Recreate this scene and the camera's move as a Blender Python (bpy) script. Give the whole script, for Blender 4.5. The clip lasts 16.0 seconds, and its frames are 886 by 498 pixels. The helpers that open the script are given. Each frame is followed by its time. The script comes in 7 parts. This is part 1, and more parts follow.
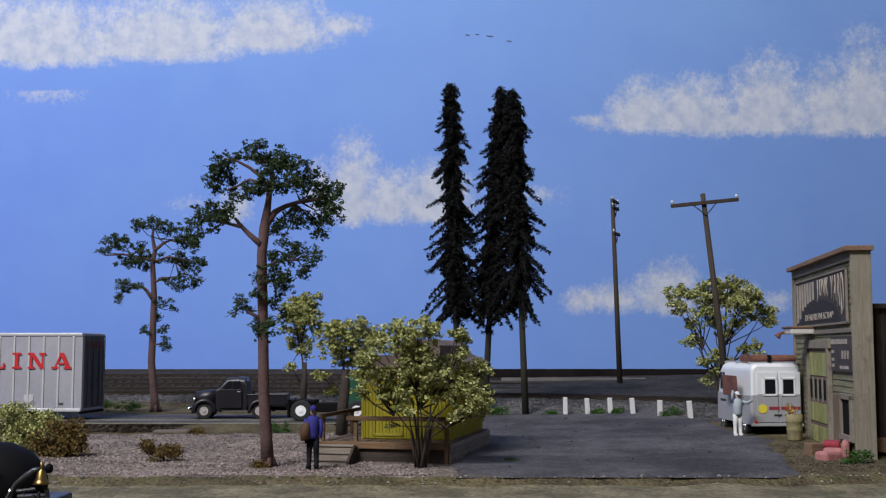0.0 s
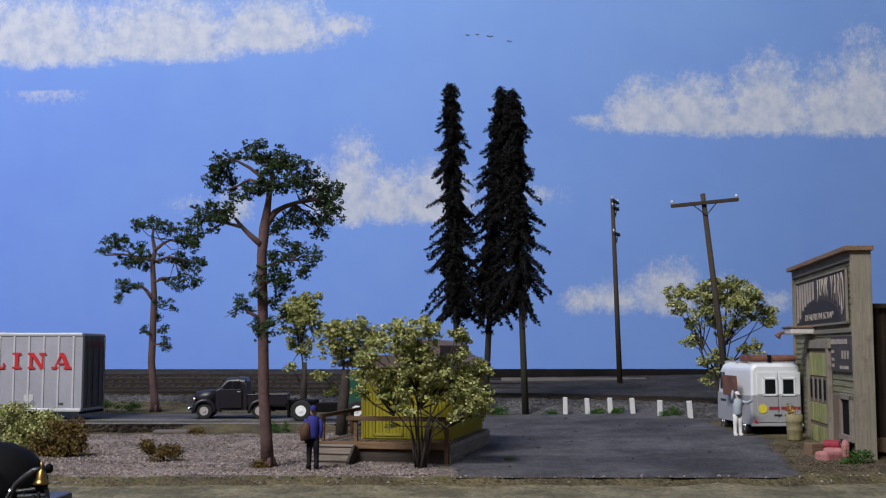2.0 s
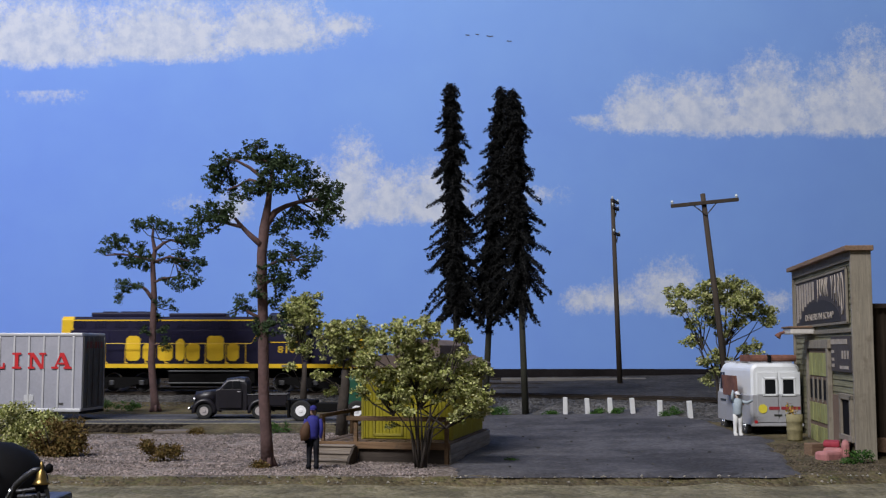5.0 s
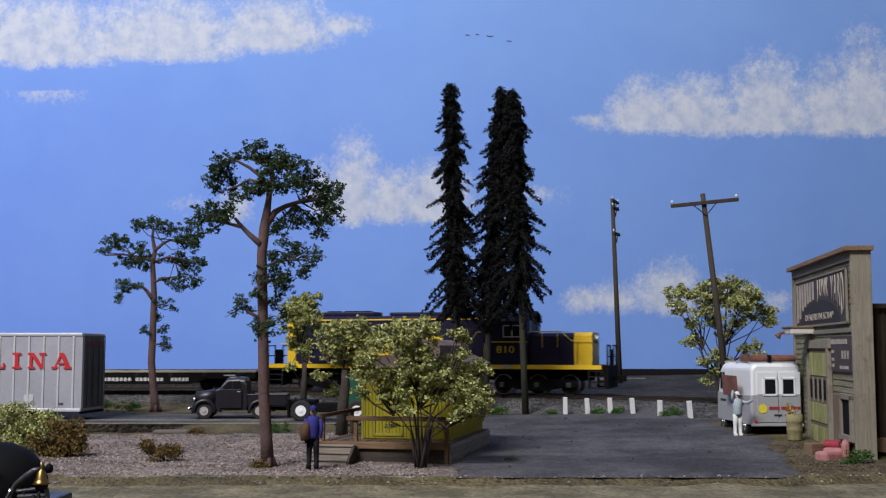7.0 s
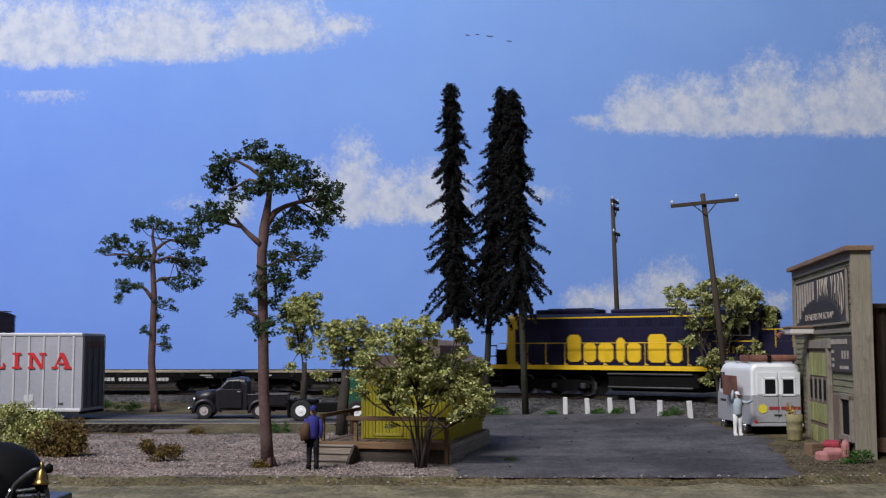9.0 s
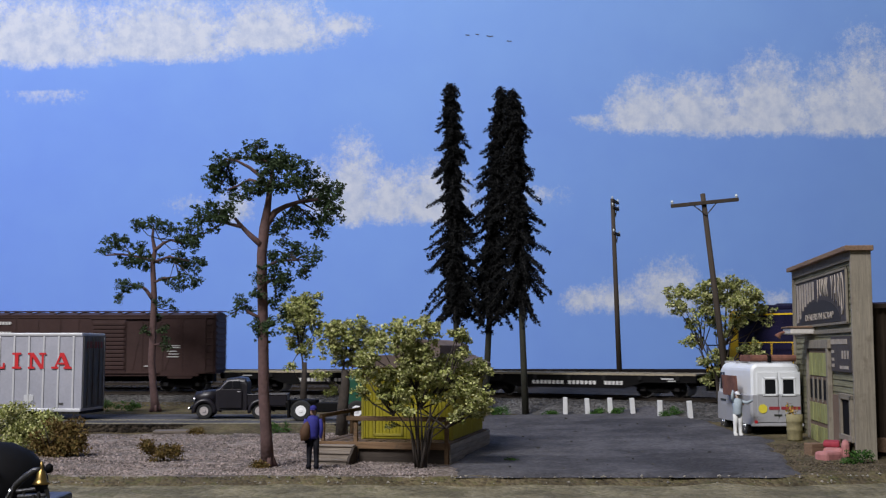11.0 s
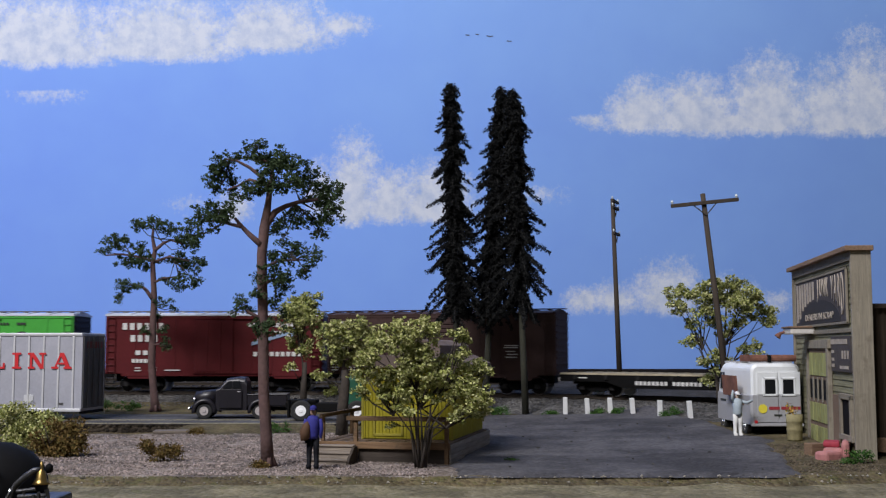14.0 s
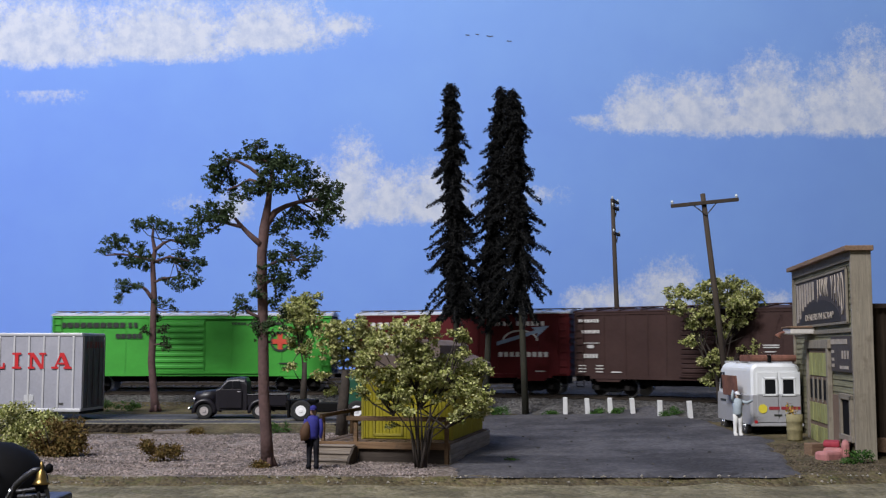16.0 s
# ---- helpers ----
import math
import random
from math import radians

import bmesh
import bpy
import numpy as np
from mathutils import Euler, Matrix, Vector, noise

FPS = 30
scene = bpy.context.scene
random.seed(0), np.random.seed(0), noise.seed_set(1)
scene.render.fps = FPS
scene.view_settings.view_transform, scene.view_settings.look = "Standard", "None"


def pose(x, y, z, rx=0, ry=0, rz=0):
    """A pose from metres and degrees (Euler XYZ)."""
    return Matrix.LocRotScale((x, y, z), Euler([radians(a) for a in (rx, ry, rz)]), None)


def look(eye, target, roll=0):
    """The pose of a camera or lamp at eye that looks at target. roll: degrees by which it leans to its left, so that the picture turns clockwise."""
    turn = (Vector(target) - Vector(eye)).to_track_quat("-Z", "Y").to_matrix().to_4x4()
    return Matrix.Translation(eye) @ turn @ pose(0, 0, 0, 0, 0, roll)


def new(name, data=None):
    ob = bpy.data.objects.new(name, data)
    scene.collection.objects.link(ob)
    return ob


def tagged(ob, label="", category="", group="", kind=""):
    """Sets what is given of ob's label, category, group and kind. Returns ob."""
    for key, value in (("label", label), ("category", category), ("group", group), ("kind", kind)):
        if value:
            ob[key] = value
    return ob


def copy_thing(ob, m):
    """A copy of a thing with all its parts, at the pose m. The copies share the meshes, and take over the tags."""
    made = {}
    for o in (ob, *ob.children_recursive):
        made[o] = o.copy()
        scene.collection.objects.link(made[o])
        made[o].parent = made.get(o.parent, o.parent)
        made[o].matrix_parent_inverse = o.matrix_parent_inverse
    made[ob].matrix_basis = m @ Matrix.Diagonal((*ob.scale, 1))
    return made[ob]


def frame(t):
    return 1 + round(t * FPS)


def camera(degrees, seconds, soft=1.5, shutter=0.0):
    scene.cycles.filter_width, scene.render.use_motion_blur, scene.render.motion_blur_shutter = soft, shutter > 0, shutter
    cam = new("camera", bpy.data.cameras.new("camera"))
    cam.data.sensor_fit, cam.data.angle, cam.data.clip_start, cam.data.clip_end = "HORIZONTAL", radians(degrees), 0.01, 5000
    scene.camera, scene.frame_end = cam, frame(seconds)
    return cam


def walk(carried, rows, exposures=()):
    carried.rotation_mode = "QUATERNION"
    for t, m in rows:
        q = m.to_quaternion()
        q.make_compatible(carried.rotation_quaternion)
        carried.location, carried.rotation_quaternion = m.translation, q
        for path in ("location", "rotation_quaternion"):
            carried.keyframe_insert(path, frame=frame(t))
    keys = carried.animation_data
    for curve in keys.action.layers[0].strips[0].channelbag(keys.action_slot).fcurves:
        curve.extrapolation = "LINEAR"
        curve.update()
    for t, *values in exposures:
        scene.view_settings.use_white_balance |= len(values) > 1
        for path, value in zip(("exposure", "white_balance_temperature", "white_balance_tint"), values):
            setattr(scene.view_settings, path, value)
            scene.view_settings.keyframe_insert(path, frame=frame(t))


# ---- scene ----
# A model railway at 1:87. Sizes below are in metres of the full-size original, S brings them to the model's true size.
S = 1 / 87.0

cam = camera(42.8, 16.0, soft=1.25, shutter=0.5)
EYE_Z = 3.5
CAM_POSE = pose(0, 0, EYE_Z * S, 90 + 5.03, 0, 0)
walk(cam, [(0.0, CAM_POSE), (16.0, CAM_POSE)], exposures=[(0.0, 0.0), (3.5, 0.0), (7.0, 0.08), (12.5, 0.09), (14.0, 0.12), (16.0, 0.2)])

# ---- light: lamps under the ceiling of the layout room ----
world = bpy.data.worlds.new("world")
scene.world = world
world.use_nodes = True
world.node_tree.nodes["Background"].inputs[0].default_value = (0.8, 0.87, 1.0, 1)
world.node_tree.nodes["Background"].inputs[1].default_value = 0.01


def area(name, eye, target, sx, sy, watts, col):
    d = bpy.data.lights.new(name, "AREA")
    d.shape, d.size, d.size_y, d.energy, d.color = "RECTANGLE", sx, sy, watts, col
    o = new(name, d)
    o.matrix_basis = look(eye, target)
    return o


area("ceiling_lamp", (-0.66, -0.5, 1.2), (-0.06, 0.95, 0.15), 0.7, 0.3, 32.5, (0.98, 0.965, 1.0))
area("ceiling_lamp", (-0.45, 0.40, 1.42), (-0.25, 0.75, 0), 1.2, 0.16, 2.5, (1.0, 0.97, 0.96))


# ---- materials ----
def nodes_of(name):
    m = bpy.data.materials.new(name)
    m.use_nodes = True
    t = m.node_tree
    return m, t, t.nodes["Principled BSDF"]


def coords(t, scale=1.0):
    c = t.nodes.new("ShaderNodeTexCoord")
    mp = t.nodes.new("ShaderNodeMapping")
    k = scale / S
    mp.inputs["Scale"].default_value = (k, k, k)
    t.links.new(c.outputs["Object"], mp.inputs["Vector"])
    return mp.outputs["Vector"]


def noise_of(t, vec, scale, detail=5.0, rough=0.6):
    n = t.nodes.new("ShaderNodeTexNoise")
    n.inputs["Scale"].default_value, n.inputs["Detail"].default_value = scale, detail
    n.inputs["Roughness"].default_value = rough
    t.links.new(vec, n.inputs["Vector"])
    return n.outputs["Fac"]


def ramp(t, fac, stops):
    r = t.nodes.new("ShaderNodeValToRGB")
    e = r.color_ramp.elements
    while len(e) < len(stops):
        e.new(0.5)
    for k, (p, c) in zip(e, stops):
        k.position, k.color = p, (*c, 1)
    t.links.new(fac, r.inputs["Fac"])
    return r.outputs["Color"]


def mixc(t, fac, a, b, mode="MIX"):
    m = t.nodes.new("ShaderNodeMix")
    m.data_type, m.blend_type = "RGBA", mode
    for k, v in ((0, fac), (6, a), (7, b)):
        if isinstance(v, (int, float)):
            m.inputs[k].default_value = v
        elif isinstance(v, tuple):
            m.inputs[k].default_value = (*v, 1)
        else:
            t.links.new(v, m.inputs[k])
    return m.outputs[2]


def math_of(t, op, a, b=0.0, clamp=False):
    m = t.nodes.new("ShaderNodeMath")
    m.operation, m.use_clamp = op, clamp
    for k, v in ((0, a), (1, b)):
        if isinstance(v, (int, float)):
            m.inputs[k].default_value = v
        else:
            t.links.new(v, m.inputs[k])
    return m.outputs[0]


def bump_of(t, p, fac, strength, dist):
    b = t.nodes.new("ShaderNodeBump")
    b.inputs["Strength"].default_value, b.inputs["Distance"].default_value = strength, dist * S
    t.links.new(fac, b.inputs["Height"])
    t.links.new(b.outputs["Normal"], p.inputs["Normal"])


def vary(c, k):
    return tuple(min(1.0, v * k) for v in c)


def mat(name, col, rough=0.6, metal=0.0, var=0.25, big=0.7, fine=9.0, bump=0.25, dirt=None, spread=0.0, gloss=0.5):
    """A painted or natural surface with stains (big, per metre) and grain (fine), dust and relief."""
    m, t, p = nodes_of(name)
    v = coords(t)
    a, b = noise_of(t, v, big), noise_of(t, v, fine, 4)
    c = ramp(t, a, [(0.3, vary(col, 1 - var)), (0.7, vary(col, 1 + var * 0.7))])
    c = mixc(t, 0.5, c, ramp(t, b, [(0.3, vary((0.5, 0.5, 0.5), 1 - var)), (0.7, vary((0.5, 0.5, 0.5), 1 + var))]), "OVERLAY")
    if dirt:
        d = noise_of(t, v, big * 2.3, 7, 0.7)
        f = math_of(t, "MULTIPLY", math_of(t, "SUBTRACT", d, 0.5, True), 3.0, True)
        c = mixc(t, f, c, dirt)
    if spread:
        o = t.nodes.new("ShaderNodeObjectInfo")
        g = t.nodes.new("ShaderNodeNewGeometry")
        r = math_of(t, "ADD", o.outputs["Random"], g.outputs["Random Per Island"])
        r = math_of(t, "FRACT", r)
        hs = t.nodes.new("ShaderNodeHueSaturation")
        t.links.new(c, hs.inputs["Color"])
        t.links.new(math_of(t, "ADD", math_of(t, "MULTIPLY", r, 2 * spread), 1 - spread), hs.inputs["Value"])
        c = hs.outputs["Color"]
    t.links.new(c, p.inputs["Base Color"])
    p.inputs["Roughness"].default_value, p.inputs["Metallic"].default_value = rough, metal
    p.inputs["Specular IOR Level"].default_value = gloss
    if bump:
        bump_of(t, p, b, bump, 0.05)
    return m


def leaf_mat(name, cols, rough=0.75):
    m, t, p = nodes_of(name)
    g = t.nodes.new("ShaderNodeNewGeometry")
    c = ramp(t, g.outputs["Random Per Island"], [(k / (len(cols) - 1), q) for k, q in enumerate(cols)])
    n = noise_of(t, coords(t), 0.9, 3)
    c = mixc(t, 0.6, c, ramp(t, n, [(0.3, (0.3, 0.3, 0.3)), (0.7, (0.68, 0.68, 0.66))]), "OVERLAY")
    t.links.new(c, p.inputs["Base Color"])
    p.inputs["Roughness"].default_value = rough
    p.inputs["Specular IOR Level"].default_value = 0.08
    return m


def wood_mat(name, col, along="X", var=0.35, spread=0.12, dirt=None):
    m, t, p = nodes_of(name)
    v = coords(t)
    mp = t.nodes.new("ShaderNodeMapping")
    k = {"X": (0.6, 9, 9), "Y": (9, 0.6, 9), "Z": (9, 9, 0.6)}[along]
    mp.inputs["Scale"].default_value = k
    t.links.new(v, mp.inputs["Vector"])
    a, b = noise_of(t, mp.outputs["Vector"], 1.6, 6, 0.65), noise_of(t, v, 0.8, 4)
    c = ramp(t, a, [(0.25, vary(col, 1 - var)), (0.75, vary(col, 1 + var))])
    c = mixc(t, 0.5, c, ramp(t, b, [(0.3, (0.36, 0.35, 0.34)), (0.7, (0.6, 0.6, 0.58))]), "OVERLAY")
    if dirt:
        f = math_of(t, "MULTIPLY", math_of(t, "SUBTRACT", noise_of(t, v, 1.7, 7, 0.75), 0.52, True), 5.0, True)
        c = mixc(t, f, c, dirt)
    o = t.nodes.new("ShaderNodeObjectInfo")
    hs = t.nodes.new("ShaderNodeHueSaturation")
    t.links.new(c, hs.inputs["Color"])
    t.links.new(math_of(t, "ADD", math_of(t, "MULTIPLY", o.outputs["Random"], 2 * spread), 1 - spread), hs.inputs["Value"])
    t.links.new(hs.outputs["Color"], p.inputs["Base Color"])
    p.inputs["Roughness"].default_value = 0.85
    p.inputs["Specular IOR Level"].default_value = 0.25
    bump_of(t, p, a, 0.5, 0.05)
    return m


def sky_paint():
    """Painted sky: blue that deepens to one side, partly lamp falloff put into the colour, and dabbed white clouds with
    flat feet.
    """
    m, t, p = nodes_of("painted_sky")
    v = coords(t)
    sep = t.nodes.new("ShaderNodeSeparateXYZ")
    t.links.new(v, sep.inputs[0])
    across = math_of(t, "ADD", math_of(t, "DIVIDE", sep.outputs["X"], 72.0), 0.5, True)
    # darker to the right: the paint itself, and part of the lamps' falloff
    base = ramp(t, across, [(0.0, (0.196, 0.342, 0.85)), (0.45, (0.212, 0.372, 0.83)), (0.75, (0.20, 0.35, 0.75)), (1.0, (0.18, 0.315, 0.67))])
    hgt = math_of(t, "DIVIDE", sep.outputs["Z"], 31.0, True)
    base = mixc(t, 1.0, base, ramp(t, hgt, [(0.0, (0.47, 0.475, 0.5)), (0.25, (0.5, 0.5, 0.5)), (0.6, (0.5, 0.5, 0.5)), (1.0, (0.55, 0.545, 0.54))]), "OVERLAY")
    base = mixc(t, 0.35, base, ramp(t, noise_of(t, v, 0.16, 3), [(0.3, (0.44, 0.44, 0.45)), (0.7, (0.56, 0.56, 0.55))]), "OVERLAY")
    wob = t.nodes.new("ShaderNodeVectorMath")
    wob.operation = "MULTIPLY_ADD"
    nz = t.nodes.new("ShaderNodeTexNoise")
    nz.inputs["Scale"].default_value, nz.inputs["Detail"].default_value = 0.28, 4
    t.links.new(v, nz.inputs["Vector"])
    t.links.new(nz.outputs["Color"], wob.inputs[0])
    wob.inputs[1].default_value = (2.2, 0, 1.0)
    t.links.new(v, wob.inputs[2])
    high = [(-32.4, 25.9, 9.7, 6.6, 1), (-22.6, 26.4, 8.8, 5.72, 1), (-14.1, 27.0, 6.6, 4.84, 0.95), (-8.3, 28.2, 3.3, 1.32, 0.7), (-31.4, 22.8, 4.8, 0.31, 0.42)]
    middle = [(-7.0, 13.4, 2.6, 6.97, 1), (-9.5, 13.6, 1.6, 4.49, 0.9), (-4.2, 13.4, 3.5, 4.05, 0.9), (-0.8, 13.5, 4.0, 4.4, 0.95), (7.4, 14.8, 3.3, 1.1, 0.4), (-19.9, 13.9, 2.6, 1.1, 0.35), (-16.5, 13.3, 1.8, 2.64, 0.8)]
    wide = [(15.8, 20.6, 3.3, 3.96, 0.95), (19.9, 20.4, 4.8, 4.4, 1), (25.8, 20.4, 4.2, 6.25, 1), (30.6, 20.4, 4.0, 5.5, 0.95), (33.5, 20.4, 3.3, 8.27, 1), (22.5, 20.4, 12.3, 0.7, 1), (11.9, 20.7, 2.6, 0.4, 0.6)]
    low = [(17.6, 6.3, 3.3, 3.80, 0.9), (13.4, 6.3, 3.1, 2.02, 0.75), (10.8, 6.3, 2.0, 1.45, 0.75), (22.2, 6.3, 3.1, 2.46, 0.75), (25.7, 6.3, 2.2, 1.32, 0.5)]
    tot = None
    for cx, cz, rx, rz, dens in high + middle + wide + low:
        mp = t.nodes.new("ShaderNodeMapping")
        mp.inputs["Location"].default_value = (-(cx + 1.1) / rx, 0, -(cz + 1.35) / rz)
        mp.inputs["Scale"].default_value = (1 / rx, 0, 1 / rz)
        t.links.new(wob.outputs[0], mp.inputs["Vector"])
        sp = t.nodes.new("ShaderNodeSeparateXYZ")
        t.links.new(mp.outputs["Vector"], sp.inputs[0])
        up = math_of(t, "MAXIMUM", sp.outputs["Z"], math_of(t, "MULTIPLY", sp.outputs["Z"], -rz / 1.3))
        ln = math_of(t, "POWER", math_of(t, "ADD", math_of(t, "POWER", math_of(t, "ABSOLUTE", sp.outputs["X"]), 2.0), math_of(t, "POWER", up, 2.0)), 0.5)
        f = math_of(t, "MULTIPLY", math_of(t, "SUBTRACT", 1.2, ln, True), dens)
        tot = f if tot is None else math_of(t, "MAXIMUM", tot, f)
    dab = noise_of(t, v, 3.2, 6, 0.75)
    mid = noise_of(t, v, 0.75, 5, 0.65)
    f = math_of(t, "ADD", tot, math_of(t, "MULTIPLY", math_of(t, "SUBTRACT", dab, 0.5), 1.1))
    f = math_of(t, "ADD", f, math_of(t, "MULTIPLY", math_of(t, "SUBTRACT", mid, 0.5), 0.65))
    f = math_of(t, "MULTIPLY", math_of(t, "SUBTRACT", f, 0.2), 1.9, True)
    f = math_of(t, "MULTIPLY", f, math_of(t, "MULTIPLY", tot, 4.0, True))
    white = ramp(t, mid, [(0.3, (0.43, 0.50, 0.64)), (0.6, (0.70, 0.72, 0.75))])
    t.links.new(mixc(t, math_of(t, "MULTIPLY", f, 0.82), base, white), p.inputs["Base Color"])
    p.inputs["Roughness"].default_value = 0.9
    p.inputs["Specular IOR Level"].default_value = 0.1
    bump_of(t, p, dab, 0.12, 0.04)
    return m


def ground_mat(name, cols, fine, big, bump, dist, specks=None, low=0.5):
    """Loose ground: cell-like grains in several tints with stains."""
    m, t, p = nodes_of(name)
    v = coords(t)
    vo = t.nodes.new("ShaderNodeTexVoronoi")
    vo.inputs["Scale"].default_value = fine
    t.links.new(v, vo.inputs["Vector"])
    sep = t.nodes.new("ShaderNodeSeparateColor")
    t.links.new(vo.outputs["Color"], sep.inputs[0])
    c = ramp(t, sep.outputs[0], [(k / (len(cols) - 1), vary(q, 1.3)) for k, q in enumerate(cols)])
    n = noise_of(t, v, big, 7, 0.68)
    c = mixc(t, 1.0, c, ramp(t, n, [(0.4, (low, low, low * 1.02)), (0.6, (1.0, 0.99, 0.98))]), "MULTIPLY")
    if specks:
        f = math_of(t, "MULTIPLY", math_of(t, "SUBTRACT", noise_of(t, v, big * 2.7, 6, 0.7), 0.55, True), 6.0, True)
        c = mixc(t, f, c, specks)
    t.links.new(c, p.inputs["Base Color"])
    p.inputs["Roughness"].default_value = 0.95
    p.inputs["Specular IOR Level"].default_value = 0.15
    h = math_of(t, "ADD", math_of(t, "MULTIPLY", vo.outputs["Distance"], -1.0), noise_of(t, v, fine * 0.4, 4))
    bump_of(t, p, h, bump, dist)
    return m


M_SKY = sky_paint()
M_WALL = mat("wall_paint", (0.16, 0.16, 0.165), 0.9, var=0.05, big=0.05, bump=0)
M_YARD = ground_mat("yard_ballast", [(0.028, 0.026, 0.025), (0.052, 0.048, 0.046), (0.086, 0.080, 0.076)], 9, 0.25, 0.8, 0.08, (0.040, 0.036, 0.028))
M_BALLAST = ground_mat("track_ballast", [(0.051, 0.049, 0.047), (0.102, 0.098, 0.093), (0.170, 0.162, 0.153)], 8, 0.3, 0.9, 0.09)
M_GRAVEL = ground_mat("pale_gravel", [(0.0997, 0.0829, 0.0706), (0.1658, 0.1366, 0.1198), (0.2486, 0.2150, 0.1904), (0.1322, 0.1030, 0.0829)], 6.5, 0.4, 0.9, 0.1, (0.1322, 0.1075, 0.0750))
M_VERGE = ground_mat("dry_earth", [(0.068, 0.053, 0.030), (0.112, 0.090, 0.053), (0.090, 0.079, 0.038)], 8, 0.5, 0.8, 0.08, (0.068, 0.075, 0.022))
M_ASPHALT = ground_mat("worn_asphalt", [(0.0514, 0.0514, 0.0574), (0.0716, 0.0716, 0.0787), (0.0958, 0.0958, 0.1028)], 11, 0.4, 0.2, 0.03, (0.0272, 0.0272, 0.0322))
M_LOT = ground_mat("patched_asphalt", [(0.054, 0.052, 0.057), (0.074, 0.071, 0.077), (0.098, 0.096, 0.101)], 11, 0.22, 0.25, 0.03, None, 0.42)
M_DIRTROAD = ground_mat("dirt_road", [(0.122, 0.108, 0.068), (0.155, 0.137, 0.090), (0.180, 0.162, 0.108)], 7, 0.55, 0.7, 0.07, (0.094, 0.094, 0.043))
M_STONE = mat("pebble", (0.214, 0.172, 0.156), 0.9, var=0.3, spread=0.65, bump=0.2)
M_RAIL = mat("rusty_rail", (0.050, 0.039, 0.030), 0.5, 0.6, var=0.3)
M_SLEEPER = wood_mat("tarred_sleeper", (0.05, 0.042, 0.035), "Y", spread=0.3)
M_BARK = mat("pine_bark", (0.098, 0.056, 0.052), 0.9, var=0.35, big=1.2, fine=7, bump=0.7)
M_DARKBARK = mat("dark_bark", (0.045, 0.035, 0.028), 0.9, var=0.4, big=1.5, fine=8, bump=0.6)
M_FIRBARK = mat("fir_bark", (0.028, 0.028, 0.018), 0.9, var=0.4, big=1.0, fine=8, bump=0.6)
M_PINE = leaf_mat("pine_foliage", [(0.020, 0.034, 0.016), (0.038, 0.062, 0.028), (0.070, 0.098, 0.048), (0.026, 0.046, 0.020)])
M_FIR = leaf_mat("fir_foliage", [(0.0085, 0.0092, 0.0100), (0.0098, 0.0105, 0.0110), (0.0110, 0.0118, 0.0118)])
M_LIME = leaf_mat("lime_leaves", [(0.150, 0.180, 0.046), (0.350, 0.365, 0.118), (0.640, 0.615, 0.330), (0.100, 0.130, 0.034), (0.265, 0.290, 0.082), (0.470, 0.470, 0.195), (0.070, 0.090, 0.028)])
M_RUST = leaf_mat("brown_leaves", [(0.06, 0.042, 0.014), (0.15, 0.095, 0.030), (0.09, 0.08, 0.026), (0.21, 0.14, 0.055), (0.06, 0.034, 0.014)])
M_GREEN = leaf_mat("grass_clump", [(0.022, 0.060, 0.016), (0.044, 0.105, 0.024), (0.075, 0.150, 0.034)])
M_DUSTYSLEEPER = wood_mat("dusty_sleeper", (0.050, 0.046, 0.043), "Y", spread=0.2)
M_POLE = wood_mat("weathered_pole", (0.055, 0.043, 0.034), "Z", spread=0.05)


# ---- shape helpers (full-size metres) ----
def box(bm, x0, x1, y0, y1, z0, z1, bev=0.0, m=None):
    r = bmesh.ops.create_cube(bm, size=1.0)
    vs = r["verts"]
    for v in vs:
        v.co = Vector(((x0 + x1) / 2 + v.co.x * (x1 - x0), (y0 + y1) / 2 + v.co.y * (y1 - y0), (z0 + z1) / 2 + v.co.z * (z1 - z0)))
        if m:
            v.co = m @ v.co
    if bev:
        bmesh.ops.bevel(bm, geom=list({e for v in vs for e in v.link_edges}), offset=bev, segments=2, profile=0.5, affect="EDGES", clamp_overlap=True)
    return bm


def tube(bm, pts, radii, n=8, cap=True):
    rings = []
    for k, q in enumerate(pts):
        q = Vector(q)
        a = Vector(pts[max(k - 1, 0)])
        b = Vector(pts[min(k + 1, len(pts) - 1)])
        d = (b - a).normalized()
        u = d.orthogonal().normalized() if abs(d.z) > 0.9 else d.cross(Vector((0, 0, 1))).normalized()
        if abs(d.z) > 0.9:
            u = Vector((1, 0, 0)) - d * d.x
            u.normalize()
        w = d.cross(u)
        r = radii[k] if hasattr(radii, "__len__") else radii
        rings.append([bm.verts.new(q + (u * math.cos(6.28319 * j / n) + w * math.sin(6.28319 * j / n)) * r) for j in range(n)])
    for a, b in zip(rings, rings[1:]):
        for j in range(n):
            bm.faces.new((a[j], a[(j + 1) % n], b[(j + 1) % n], b[j]))
    if cap:
        bm.faces.new(list(reversed(rings[0])))
        bm.faces.new(rings[-1])
    return bm


def rod(bm, a, b, r, n=8):
    return tube(bm, [a, b], [r, r], n)


def extrude(bm, outline, axis, lo, hi):
    """A closed outline in the two other axes, carried along axis from lo to hi."""
    def at(p, d):
        return {"x": (d, p[0], p[1]), "y": (p[0], d, p[1]), "z": (p[0], p[1], d)}[axis]
    a = [bm.verts.new(at(p, lo)) for p in outline]
    b = [bm.verts.new(at(p, hi)) for p in outline]
    n = len(outline)
    bm.faces.new(a)
    bm.faces.new(list(reversed(b)))
    for j in range(n):
        bm.faces.new((a[j], b[j], b[(j + 1) % n], a[(j + 1) % n]))
    return bm


